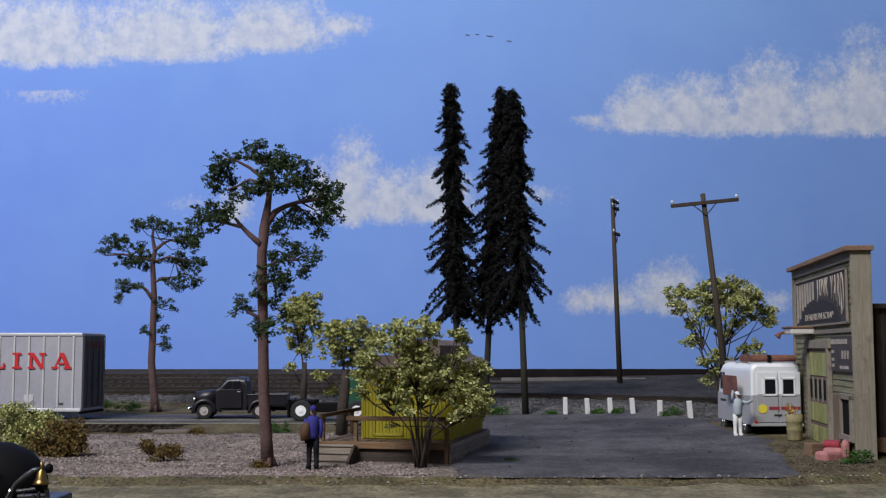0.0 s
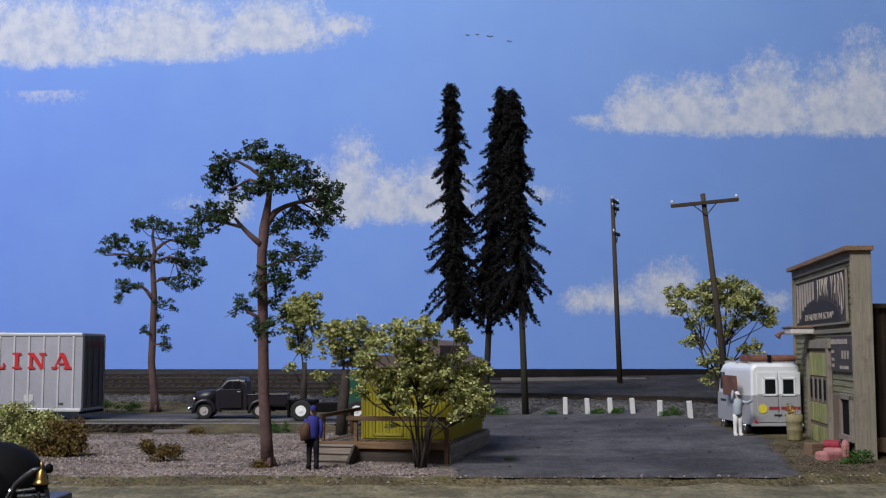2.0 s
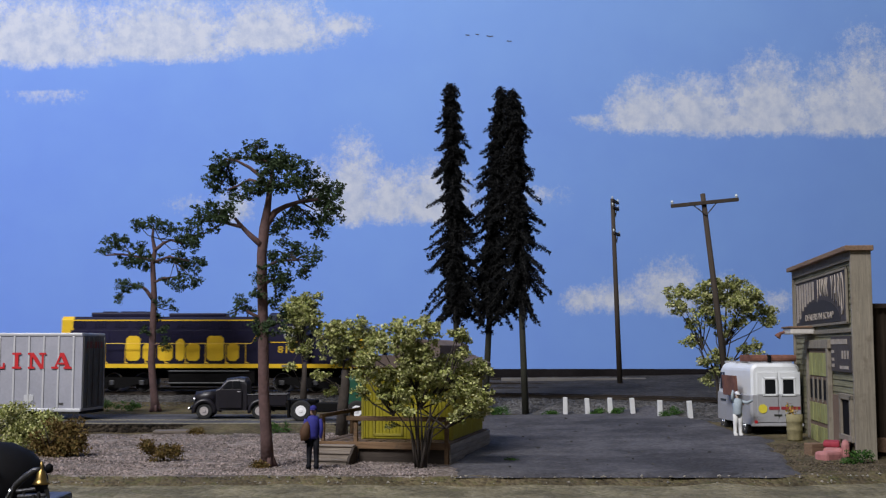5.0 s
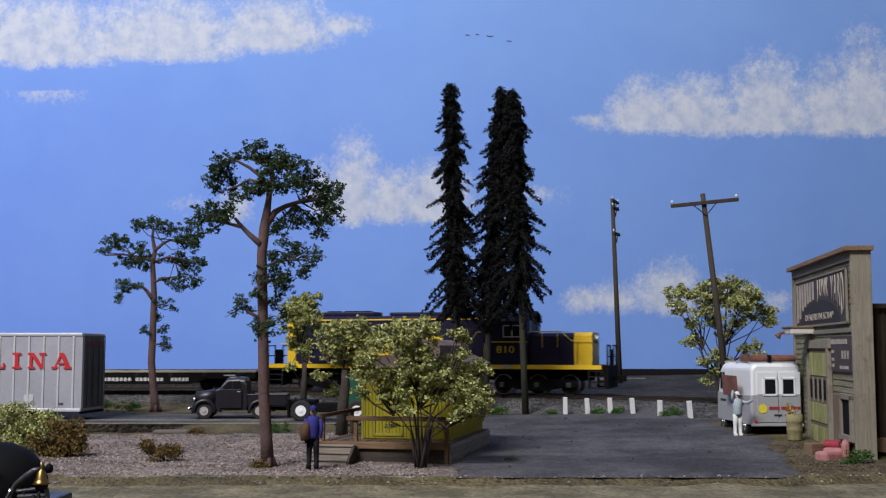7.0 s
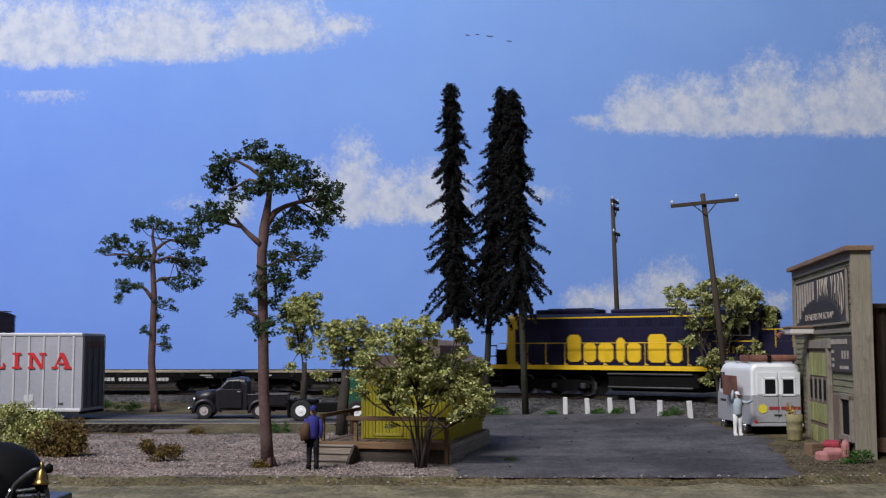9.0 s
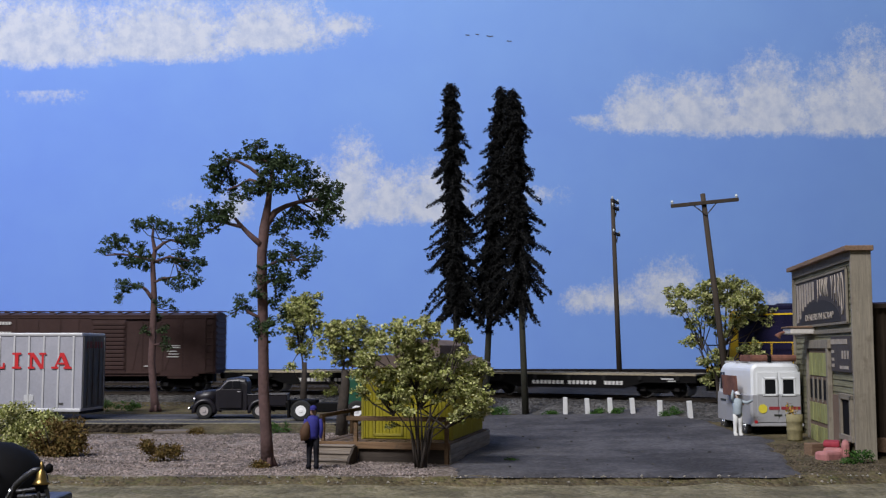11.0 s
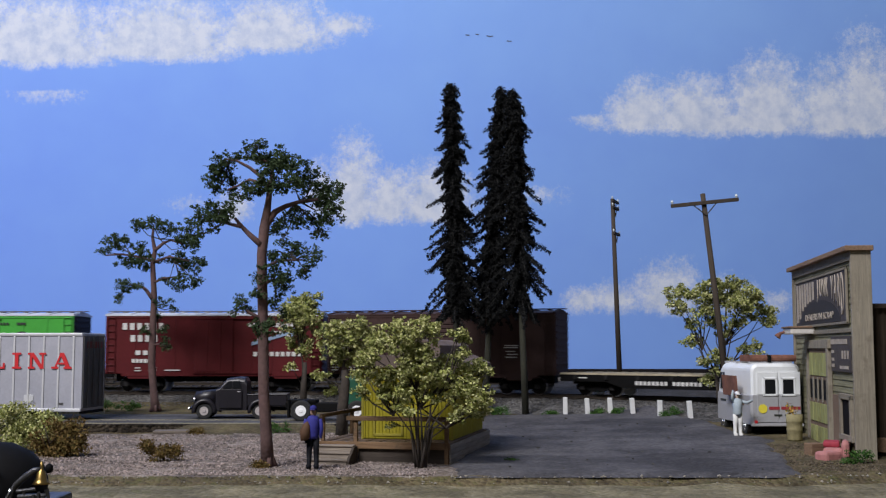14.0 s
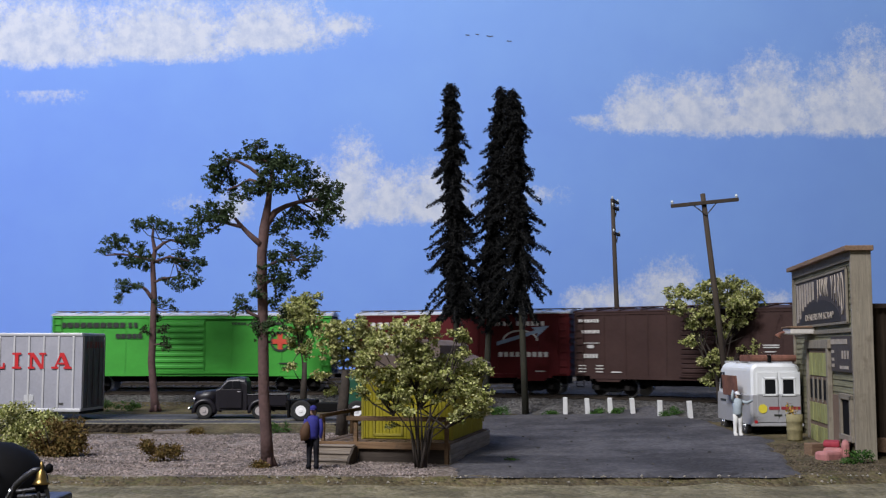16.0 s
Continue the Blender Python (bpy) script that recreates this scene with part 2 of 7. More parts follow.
def finish(bm, name, material, smooth=False):
    bmesh.ops.recalc_face_normals(bm, faces=bm.faces)
    me = bpy.data.meshes.new(name)
    for v in bm.verts:
        v.co *= S
    bm.to_mesh(me)
    bm.free()
    if smooth:
        for f in me.polygons:
            f.use_smooth = True
    if material:
        me.materials.append(material)
    return me


def part(name, bm, material, parent, label="", smooth=False):
    o = new(name, finish(bm, name, material, smooth))
    o.parent = parent
    if label:
        tagged(o, label)
    return o


def thing(name, label, category, x=0, y=0, z=0, rz=0, group="", kind=""):
    o = new(name)
    o.empty_display_size = 0.01
    o.matrix_basis = pose(x * S, y * S, z * S, 0, 0, rz)
    return tagged(o, label, category, group, kind)


def solid(name, bm, material, label, category, x=0, y=0, z=0, rz=0, group="", kind="", smooth=False):
    o = new(name, finish(bm, name, material, smooth))
    o.matrix_basis = pose(x * S, y * S, z * S, 0, 0, rz)
    return tagged(o, label, category, group, kind)


def words(name, body, material, parent, height, m, label="", wide=1.0, depth=0.015):
    """Raised lettering in the built-in font, centred on m, as a mesh."""
    c = bpy.data.curves.new(name, "FONT")
    c.body, c.size, c.align_x, c.align_y, c.extrude = body, height * 1.38 * S, "CENTER", "CENTER", depth * S
    c.resolution_u = 2
    tmp = bpy.data.objects.new(name, c)
    scene.collection.objects.link(tmp)
    me = bpy.data.meshes.new_from_object(tmp.evaluated_get(bpy.context.evaluated_depsgraph_get()))
    bpy.data.objects.remove(tmp)
    me.transform(Matrix.Diagonal((wide, 1, 1, 1)))
    mm = m.copy()
    mm.translation *= S
    me.transform(mm)
    me.materials.clear()
    me.materials.append(material)
    o = new(name, me)
    o.parent = parent
    if label:
        tagged(o, label)
    return o


# ---- the plan: main track, a straight that bends towards the viewer ----
XA, YA, RAD, BEND = -12.4, 63.3, 40.0, radians(52)
RAIL_Z = 1.15


def track(s, off=0.0):
    """Place and heading on the main track, s metres past the start of its bend; off: metres to its far side."""
    if s < 0:
        x, y, a = XA + s, YA, 0.0
    elif s / RAD < BEND:
        a = s / RAD
        x, y = XA + RAD * math.sin(a), YA - RAD + RAD * math.cos(a)
    else:
        a, e = BEND, s - RAD * BEND
        x, y = XA + RAD * math.sin(a) + e * math.cos(a), YA - RAD + RAD * math.cos(a) - e * math.sin(a)
    return x + off * math.sin(a), y + off * math.cos(a), -a


def ahead(x, y):
    """How far a place lies on the near side of the main track (negative: beyond it)."""
    if x < XA:
        return YA - y
    dx, dy = x - XA, y - (YA - RAD)
    a = math.atan2(dx, dy)
    if 0 <= a < BEND:
        return RAD - math.hypot(dx, dy)
    ex, ey, _ = track(RAD * BEND)
    return -((x - ex) * math.sin(BEND) + (y - ey) * math.cos(BEND))


def smooth(a, b, v):
    k = min(1.0, max(0.0, (v - a) / (b - a)))
    return k * k * (3 - 2 * k)


def ground_z(x, y):
    d = ahead(x, y)
    near = 0.4 * min(1.0, max(0.0, (18 - d) / 13.5)) + 0.55 * smooth(4.6, 2.1, d)
    far = 0.95 + 0.82 * min(1.0, max(0.0, (-d - 3) / 20))
    return near if d > 0 else far


# ---- ground: one sheet, with the materials laid by area ----
def lot_edge(y):
    """Left edge of the car park at depth y."""
    return 0.35 + max(0.0, y - 34.5) * 0.085


def build_ground():
    xs = sorted(set([-132] + [round(-120 + 10 * k, 2) for k in range(9)] + [round(-30 + 0.5 * k, 2) for k in range(121)] + [40, 50, 62]))
    ys = sorted(set([-80, -60, -40, -20, -5, 5, 12, 18] + [round(22 + 0.5 * k, 2) for k in range(134)] + [92]))
    verts, faces, mats = [], [], []
    for y in ys:
        for x in xs:
            q = Vector((x * 0.9, y * 0.9, 0))
            z = ground_z(x, y)
            d = ahead(x, y)
            rough = 0.05 if abs(d) > 3 else 0.02
            if y > 31:
                z += rough * noise.noise(q) + 0.5 * rough * noise.noise(q * 3.1)
            edge = 31.0 + 0.25 * noise.noise(Vector((x * 0.6, 0, 3)))
            z -= 0.22 * smooth(edge + 0.35, edge - 0.1, y)
            if x < -4.5 and 45.6 < y < 56.5:
                # dips so the near-black bank shows where shade lies under the road edge
                dip = smooth(-10.6, -12.6, x)
                z += (0.16 - 0.5 * dip) * smooth(46.2, 49.0, y) if y < 49.3 else -0.12
            verts.append((x * S, y * S, z * S))
    nx = len(xs)
    for j in range(len(ys) - 1):
        for i in range(nx - 1):
            x, y = (xs[i] + xs[i + 1]) / 2, (ys[j] + ys[j + 1]) / 2
            d = ahead(x, y)
            w = 0.5 * noise.noise(Vector((x * 0.5, y * 0.5, 7)))
            if y < 31.0:
                k = 5
            elif d < -3.2:
                k = 0
            elif d < 3.4 or (x > 1 and d < 5.2 + 2 * w):
                k = 1
            elif x < -3.0 and 31.55 + w < y < 46.5 + w:
                k = 2
            elif x < 0.4 and 31.55 + w < y < 39:
                k = 2
            else:
                k = 3
            faces.append((j * nx + i, j * nx + i + 1, (j + 1) * nx + i + 1, (j + 1) * nx + i))
            mats.append(k)
    me = bpy.data.meshes.new("ground")
    me.from_pydata(verts, [], faces)
    for m in (M_YARD, M_BALLAST, M_GRAVEL, M_VERGE, M_ASPHALT, M_DIRTROAD):
        me.materials.append(m)
    me.polygons.foreach_set("material_index", mats)
    for f in me.polygons:
        f.use_smooth = True
    return tagged(new("ground", me), "modelled ground of gravel, ballast, dry earth and dirt road", "ground", kind="structure")


build_ground()


def build_lot():
    """Worn asphalt sheet of the car park, thin and uneven at its edges."""
    bm = bmesh.new()
    n, rows = 60, 60
    grid = []
    for j in range(rows + 1):
        k = j / rows
        row = []
        for i in range(n + 1):
            u = i / n
            y = 31.35 + 22.2 * k
            lo = lot_edge(y) + 0.3 * noise.noise(Vector((y * 1.3, 1, 0)))
            hi = 9.8 + 0.17 * (y - 31) + 0.9 * noise.noise(Vector((y * 0.9, 5, 0)))
            if y > 42:
                hi = min(hi, 11.3 + 0.3 * noise.noise(Vector((y, 9, 0))))
            if y > 49:
                hi -= (y - 49) * 0.35
            x = lo + (hi - lo) * u
            y2 = y + (0.15 * noise.noise(Vector((x * 1.3, 2, 0))) if j in (0, rows) else 0)
            y2 -= 0.035 * max(0, x - 3) * k
            row.append(bm.verts.new((x, y2, ground_z(x, y2) + 0.07 + (0.0 if 0 < j < rows and 0 < i < n else -0.09))))
        grid.append(row)
    for j in range(rows):
        for i in range(n):
            bm.faces.new((grid[j][i], grid[j][i + 1], grid[j + 1][i + 1], grid[j + 1][i]))
    return solid("pavement", bm, M_LOT, "worn grey asphalt car park with dark oil stains", "pavement", kind="structure", smooth=True)


build_lot()

# paved road behind the gravel, its near edge a low step with two pale lines
M_FASCIA = mat("dark_fascia", (0.035, 0.03, 0.027), 0.8, var=0.4)
M_BANKSHADE = ground_mat("shaded_bank", [(0.012, 0.010, 0.008), (0.03, 0.024, 0.018), (0.05, 0.04, 0.03)], 8, 0.6, 0.9, 0.1)
M_LINE = mat("pale_line", (0.42, 0.37, 0.22), 0.8, var=0.3, big=1.5)
bm = bmesh.new()
box(bm, -80, -3.6, 49.3, 56.6, 0.12, 0.27, 0.015)
road = solid("road", bm, M_ASPHALT, "narrow grey asphalt road with a raised edge", "road", kind="structure")
# bank face: the shade below the road step is put into its colour
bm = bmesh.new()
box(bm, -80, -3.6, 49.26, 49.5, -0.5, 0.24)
part("road_edge", bm, M_BANKSHADE, road, "edge of the road base, coloured near-black for its shade")
for y0 in (49.34, 51.6):
    bm = bmesh.new()
    box(bm, -80, -4.2, y0, y0 + 0.085, 0.272, 0.288)
    part("edge_line", bm, M_LINE, road, "pale yellow painted line")
bm = bmesh.new()
box(bm, -0.75, 0.75, -0.5, 0.5, 0, 0.12, 0.03)
solid("concrete_slab", bm, mat("old_concrete", (0.13, 0.105, 0.085), 0.9, dirt=(0.1, 0.085, 0.06)), "small weathered slab lying on the gravel", "slab", -11.1, 46.9, 0.04, 8)

# ---- backdrop, room ----
bm = bmesh.new()
box(bm, -132, 62, 88, 92.2, 0, 135)
backdrop = solid("backdrop", bm, M_SKY, "painted blue sky with white clouds on a board", "backdrop", kind="structure")
M_BIRD = mat("bird_paint", (0.1, 0.13, 0.22), 0.9, bump=0)
for bx, bz, w in ((1.95, 28.3, 0.16), (2.72, 28.35, 0.13), (3.72, 28.2, 0.27), (5.25, 27.8, 0.2)):
    bm = bmesh.new()
    box(bm, -w, 0, -0.02, 0, -0.04, 0.04, 0, Matrix.Rotation(0.25, 4, "Y"))
    box(bm, 0, w, -0.02, 0, -0.04, 0.04, 0, Matrix.Rotation(-0.12, 4, "Y"))
    o = part("painted_bird", bm, M_BIRD, backdrop, "tiny dark painted bird")
    o.location = Vector((bx, 87.99, bz)) * S
bm = bmesh.new()
box(bm, -130, 60, 86.6, 87.6, 1.2, 1.92, 0.03)
solid("trim", bm, M_FASCIA, "dark low strip along the foot of the backdrop", "trim", kind="structure")
bm = bmesh.new()
box(bm, 2.95, 40, 77.7, 78.5, 1.2, 2.1, 0.05)
solid("low_wall", bm, mat("sooty_wall", (0.013, 0.011, 0.012), 0.85, var=0.4, gloss=0.1), "dark low retaining wall beyond the tracks", "wall", kind="structure")
bm = bmesh.new()
box(bm, -6.9, 2.5, -0.3, 0.3, 0, 0.24, 0.04)
solid("loading_slab", bm, mat("grey_timber", (0.16, 0.15, 0.14), 0.85), "flat grey timber slab beyond the tracks", "slab", 10.7, 74.2, 1.36, 0)
for nm, b in (("wall_west", (-137, -132, -80, 92, -3, 135)), ("wall_east", (62, 67, -80, 92, -3, 135)), ("wall_south", (-132, 62, -85, -80, -3, 135)),
              ("wall_north", (-132, 62, 92.2, 95, -3, 135))):
    bm = bmesh.new()
    box(bm, *b)
    solid(nm, bm, M_WALL, "plain painted wall of the layout room", "wall", kind="structure")
bm = bmesh.new()
box(bm, -137, 67, -85, 95, 135, 140)
solid("ceiling", bm, M_WALL, "plain pale ceiling of the layout room", "ceiling", kind="structure")


# ---- tracks ----
def rail_mesh(bm, pts):
    prof = [(-0.07, -0.16), (0.07, -0.16), (0.07, -0.13), (0.02, -0.11), (0.02, -0.05), (0.04, -0.04), (0.04, 0.0), (-0.04, 0.0), (-0.04, -0.04), (-0.02, -0.05), (-0.02, -0.11), (-0.07, -0.13)]
    rings = []
    for x, y, z, a in pts:
        nrm = (-math.sin(a), math.cos(a))
        rings.append([bm.verts.new((x + nrm[0] * p[0], y + nrm[1] * p[0], z + p[1])) for p in prof])
    n = len(prof)
    for a, b in zip(rings, rings[1:]):
        for j in range(n):
            bm.faces.new((a[j], a[(j + 1) % n], b[(j + 1) % n], b[j]))


def sleeper_bmesh():
    bm = bmesh.new()
    box(bm, -0.11, 0.11, -1.3, 1.3, -0.12, 0.0, 0.015)
    return bm


main = thing("main_track", "curved main railway track on grey ballast", "railway track", kind="structure")
steps_s = [-117, -90, -60, -30] + [round(-20 + 1.0 * k, 2) for k in range(21)] + [round(1.0 * k, 2) for k in range(1, 60)] + [75, 95]
for off in (-0.72, 0.72):
    bm = bmesh.new()
    rail_mesh(bm, [(*track(s, off)[:2], RAIL_Z, track(s)[2]) for s in steps_s])
    part("rail", bm, M_RAIL, main)
sleeper_mesh = finish(sleeper_bmesh(), "sleeper", M_SLEEPER)
for k in range(120):
    x, y, a = track(-21 + 0.6 * k)
    o = new("sleeper", sleeper_mesh)
    o.parent = main
    o.matrix_basis = pose(x * S, y * S, (RAIL_Z - 0.16) * S, 0, 0, math.degrees(a) + 0.8 * math.sin(k * 7.1))
yard = []
for y, z in ((68.6, 1.04), (72.2, 1.2), (76.2, 1.37), (80.6, 1.55)):
    t_ = thing("yard_track", "straight yard railway track on dark ballast", "railway track", group="yard tracks", kind="structure")
    for off in (-0.72, 0.72):
        bm = bmesh.new()
        rail_mesh(bm, [(-129, y + off, z + 0.15, 0), (58, y + off, z + 0.15, 0)])
        part("rail", bm, M_RAIL, t_)
    bm = bmesh.new()
    for k in range(140):
        box(bm, -34 + 0.55 * k, -33.78 + 0.55 * k, y - 1.3, y + 1.3, z - 0.09, z + 0.0)
    tagged(part("sleepers", bm, M_DUSTYSLEEPER, t_), kind="stuff")


# ---- train ----
M_BLACK = mat("running_gear_black", (0.0055, 0.0052, 0.0054), 0.75, var=0.4, bump=0.1, gloss=0.1)
M_STEEL = mat("wheel_steel", (0.72, 0.72, 0.72), 0.28, 1.0, var=0.2, bump=0.05)
M_GREYGEAR = mat("dusty_gear", (0.012, 0.011, 0.011), 0.7, var=0.4, gloss=0.2)
M_LETTER = mat("white_lettering", (0.58, 0.57, 0.55), 0.7, var=0.12, bump=0)
M_BLUE = mat("loco_blue", (0.0088, 0.0072, 0.030), 0.5, var=0.2, bump=0.05, gloss=0.25)
M_YELLOW = mat("loco_yellow", (0.78, 0.50, 0.015), 0.45, var=0.1, bump=0.03)
M_GLASS = mat("window_glass", (0.010, 0.011, 0.013), 0.3, var=0.1, bump=0, gloss=0.2)
M_BROWN = mat("boxcar_brown", (0.044, 0.0225, 0.020), 0.7, var=0.22, big=0.5, bump=0.08, dirt=(0.054, 0.031, 0.027), gloss=0.25)
M_RED = mat("boxcar_red", (0.082, 0.0075, 0.0095), 0.6, var=0.18, big=0.5, bump=0.06, gloss=0.2)
M_CARGREEN = mat("boxcar_green", (0.056, 0.335, 0.043), 0.5, var=0.1, big=0.5, bump=0.05, gloss=0.3)
M_ROOFGREY = mat("galvanised_roof", (0.6, 0.61, 0.64), 0.5, 0.2, var=0.25)
M_DECK = wood_mat("pale_deck", (0.42, 0.36, 0.26), "Y", spread=0.2)
M_ARROW = mat("pale_blue_paint", (0.24, 0.32, 0.45), 0.7, var=0.15, bump=0)

M_DARKEND = mat("dark_end_paint", (0.02, 0.016, 0.024), 0.7, var=0.3, gloss=0.2)
M_DARKWALK = mat("dull_running_board", (0.11, 0.11, 0.125), 0.7, var=0.3)
M_BEARING = mat("dull_bearing", (0.06, 0.06, 0.063), 0.5, 0.3, var=0.3)
WHEELS = []


def wheelset_mesh(r, material):
    """Two dark discs on an axle, with bright worn treads."""
    bm = bmesh.new()
    for sy in (-1, 1):
        tube(bm, [(0, sy * 0.80, 0), (0, sy * 0.82, 0)], [r * 0.98, r * 0.9], 20)
        rod(bm, (0, sy * 0.8, 0), (0, sy * 0.95, 0), 0.1, 8)
        for k in range(4):
            a = k * math.pi / 2
            box(bm, 0.1, r * 0.75, sy * 0.83 - 0.012, sy * 0.83 + 0.012, -0.04, 0.04, 0, Matrix.Rotation(a, 4, "Y"))
    rod(bm, (0, -0.7, 0), (0, 0.7, 0), 0.08, 8)
    dark = len(bm.faces)
    for sy in (-1, 1):
        tube(bm, [(0, sy * 0.66, 0), (0, sy * 0.69, 0), (0, sy * 0.70, 0), (0, sy * 0.80, 0)], [r * 1.05, r * 1.06, r * 1.0, r * 0.985], 20)
    bm.faces.ensure_lookup_table()
    for f in bm.faces[dark:]:
        f.material_index = 1
    me = finish(bm, "wheelset", material)
    me.materials.append(M_STEEL)
    return me


def bogie(parent, x, wheels, r, wheel_me, box_mat):
    """A swivelling truck: side frames, springs, bolster, bearing boxes, wheelsets."""
    bm = bmesh.new()
    reach = wheels[-1] - wheels[0]
    for sy in (-1, 1):
        y0, y1 = sorted((sy * 0.92, sy * 1.06))
        lo, hi = wheels[0] - 0.35, wheels[-1] + 0.35
        extrude(bm, [(lo, r - 0.12), (lo, r + 0.12), (lo + 0.5, r + 0.3), (hi - 0.5, r + 0.3), (hi, r + 0.12), (hi, r - 0.12), (hi - 0.55, r - 0.08), (reach * 0.18, 0.2), (-reach * 0.18, 0.2), (lo + 0.55, r - 0.08)], "y", y0, y1)
        for k in (-0.14, 0.0, 0.14):
            rod(bm, (k, sy * 1.08, 0.25), (k, sy * 1.08, 0.55), 0.06, 6)
    box(bm, -0.22, 0.22, -1.0, 1.0, 0.38, 0.72, 0.03)
    b = part("bogie", bm, M_BLACK, parent, "black cast bogie with springs")
    b.location = Vector((x, 0, 0)) * S
    for w in wheels:
        for sy in (-1, 1):
            bm = bmesh.new()
            box(bm, w - 0.13, w + 0.13, min(sy * 1.0, sy * 1.15), max(sy * 1.0, sy * 1.15), r - 0.14, r + 0.12, 0.03)
            part("bearing_box", bm, box_mat, b)
        o = new("wheelset", wheel_me)
        o.parent = b
        o.location = Vector((w, 0, r)) * S
        WHEELS.append((o, w, r))
    return b


W_CAR = wheelset_mesh(0.42, M_GREYGEAR)
W_LOCO = wheelset_mesh(0.5, M_GREYGEAR)


def coupler(parent, x, sgn):
    bm = bmesh.new()
    box(bm, min(x, x + sgn * 0.55), max(x, x + sgn * 0.55), -0.12, 0.12, 0.75, 0.98, 0.03)
    box(bm, min(x + sgn * 0.5, x + sgn * 0.72), max(x + sgn * 0.5, x + sgn * 0.72), -0.2, 0.2, 0.68, 1.02, 0.04)
    part("coupler", bm, M_BLACK, parent)


def bars(parent, items, material, y, name="lettering"):
    """Plain bars in place of lettering: (x, z, width, height) on the side at y."""
    cells = []
    for x, z, w, h in items:
        n = int(w / 0.16) if h >= 0.12 and w > 0.5 else 1
        cells += [(x - w / 2 + (k + 0.5) * w / n, z, w / n * (0.72 if n > 1 else 1), h) for k in range(n)]
    for x, z, w, h in cells:
        bm = bmesh.new()
        box(bm, x - w / 2, x + w / 2, y - 0.012, y, z - h / 2, z + h / 2)
        part(name, bm, material, parent)


def side_ladder(parent, x, y, z0, z1, material, w=0.42):
    bm = bmesh.new()
    for k in (-w / 2, w / 2):
        rod(bm, (x + k, y - 0.07, z0), (x + k, y - 0.07, z1), 0.025, 6)
    n = int((z1 - z0) / 0.38)
    for k in range(n + 1):
        z = z0 + 0.1 + k * (z1 - z0 - 0.2) / n
        rod(bm, (x - w / 2, y - 0.07, z), (x + w / 2, y - 0.07, z), 0.022, 6)
    part("ladder", bm, material, parent)


def boxcar(label, length, paint, roof_paint, door, ribs, end_paint=None, walk_paint=None, high=4.12):
    """A boxcar, its length along x, rail tops at z = 0. door: (x0, x1, corrugated)."""
    c = thing("boxcar", label, "boxcar", group="freight train")
    h = length / 2
    bm = bmesh.new()
    box(bm, -h, h, -1.5, 1.5, 0.98, high, 0.03)
    for sy in (-1.5, 1.5):
        for x in ribs:
            box(bm, x - 0.035, x + 0.035, sy - 0.03, sy + 0.03, 1.02, high - 0.08)
        box(bm, -h, h, sy - 0.035, sy + 0.035, high - 0.12, high + 0.03)
        box(bm, -h + 0.9, h - 0.9, sy - 0.03, sy + 0.03, 0.86, 1.02)
        for x in (-h + 1.9, h - 1.9):
            extrude(bm, [(x - 0.9, 0.99), (x - 0.6, 0.72), (x + 0.6, 0.72), (x + 0.9, 0.99)], "y", sy - 0.04 if sy > 0 else sy, sy if sy > 0 else sy + 0.04)
    part("body", bm, paint, c)
    for sx in (-1, 1):
        for k in range(9):
            bm = bmesh.new()
            z = 1.2 + k * (high - 1.45) / 8
            box(bm, min(sx * h, sx * (h + 0.06)), max(sx * h, sx * (h + 0.06)), -1.35, 1.35, z - 0.07, z + 0.07, 0.025)
            part("end_rib", bm, end_paint or paint, c)
        bm = bmesh.new()
        box(bm, min(sx * h, sx * (h + 0.02)), max(sx * h, sx * (h + 0.02)), -1.47, 1.47, 1.0, high - 0.02)
        part("end_panel", bm, end_paint or paint, c)
    bm = bmesh.new()
    extrude(bm, [(-1.56, high), (-1.56, high + 0.06), (-0.5, high + 0.2), (0.5, high + 0.2), (1.56, high + 0.06), (1.56, high)], "x", -h - 0.05, h + 0.05)
    n = max(8, int(length / 1.2))
    for k in range(n + 1):
        x = -h + 0.05 + k * (length - 0.1) / n
        extrude(bm, [(-1.56, high + 0.05), (-1.56, high + 0.11), (-0.5, high + 0.25), (0.5, high + 0.25), (1.56, high + 0.11), (1.56, high + 0.05)], "x", x - 0.05, x + 0.05)
    part("roof", bm, roof_paint, c)
    bm = bmesh.new()
    for k in (-0.22, 0, 0.22):
        box(bm, -h - 0.25, h + 0.25, k - 0.095, k + 0.095, high + 0.27, high + 0.31)
    for k in range(n):
        x = -h + 0.6 + k * (length - 1.2) / (n - 1)
        box(bm, x - 0.05, x + 0.05, -0.33, 0.33, high + 0.2, high + 0.27)
    part("running_board", bm, walk_paint or roof_paint, c, "plank walk along the roof")
    x0, x1, corr = door
    bm = bmesh.new()
    box(bm, x0, x1, -1.58, -1.5, 1.08, high - 0.18, 0.02)
    leaf = part("door", bm, paint, c)
    for k in range(corr):
        bm = bmesh.new()
        z = 1.2 + (k + 0.5) * (high - 1.5) / corr
        box(bm, x0 + 0.06, x1 - 0.06, -1.64, -1.575, z - 0.1, z + 0.09, 0.035)
        part("panel", bm, paint, leaf)
    if not corr:
        for k in (0.33, 0.66):
            bm = bmesh.new()
            box(bm, x0 + (x1 - x0) * k - 0.03, x0 + (x1 - x0) * k + 0.03, -1.61, -1.575, 1.1, high - 0.2)
            part("rib", bm, paint, leaf)
    for za, zb in ((high - 0.17, high - 0.1), (1.0, 1.07)):
        bm = bmesh.new()
        box(bm, x0 - 0.1, x1 + (x1 - x0), -1.62, -1.52, za, zb)
        part("door_track", bm, paint, c)
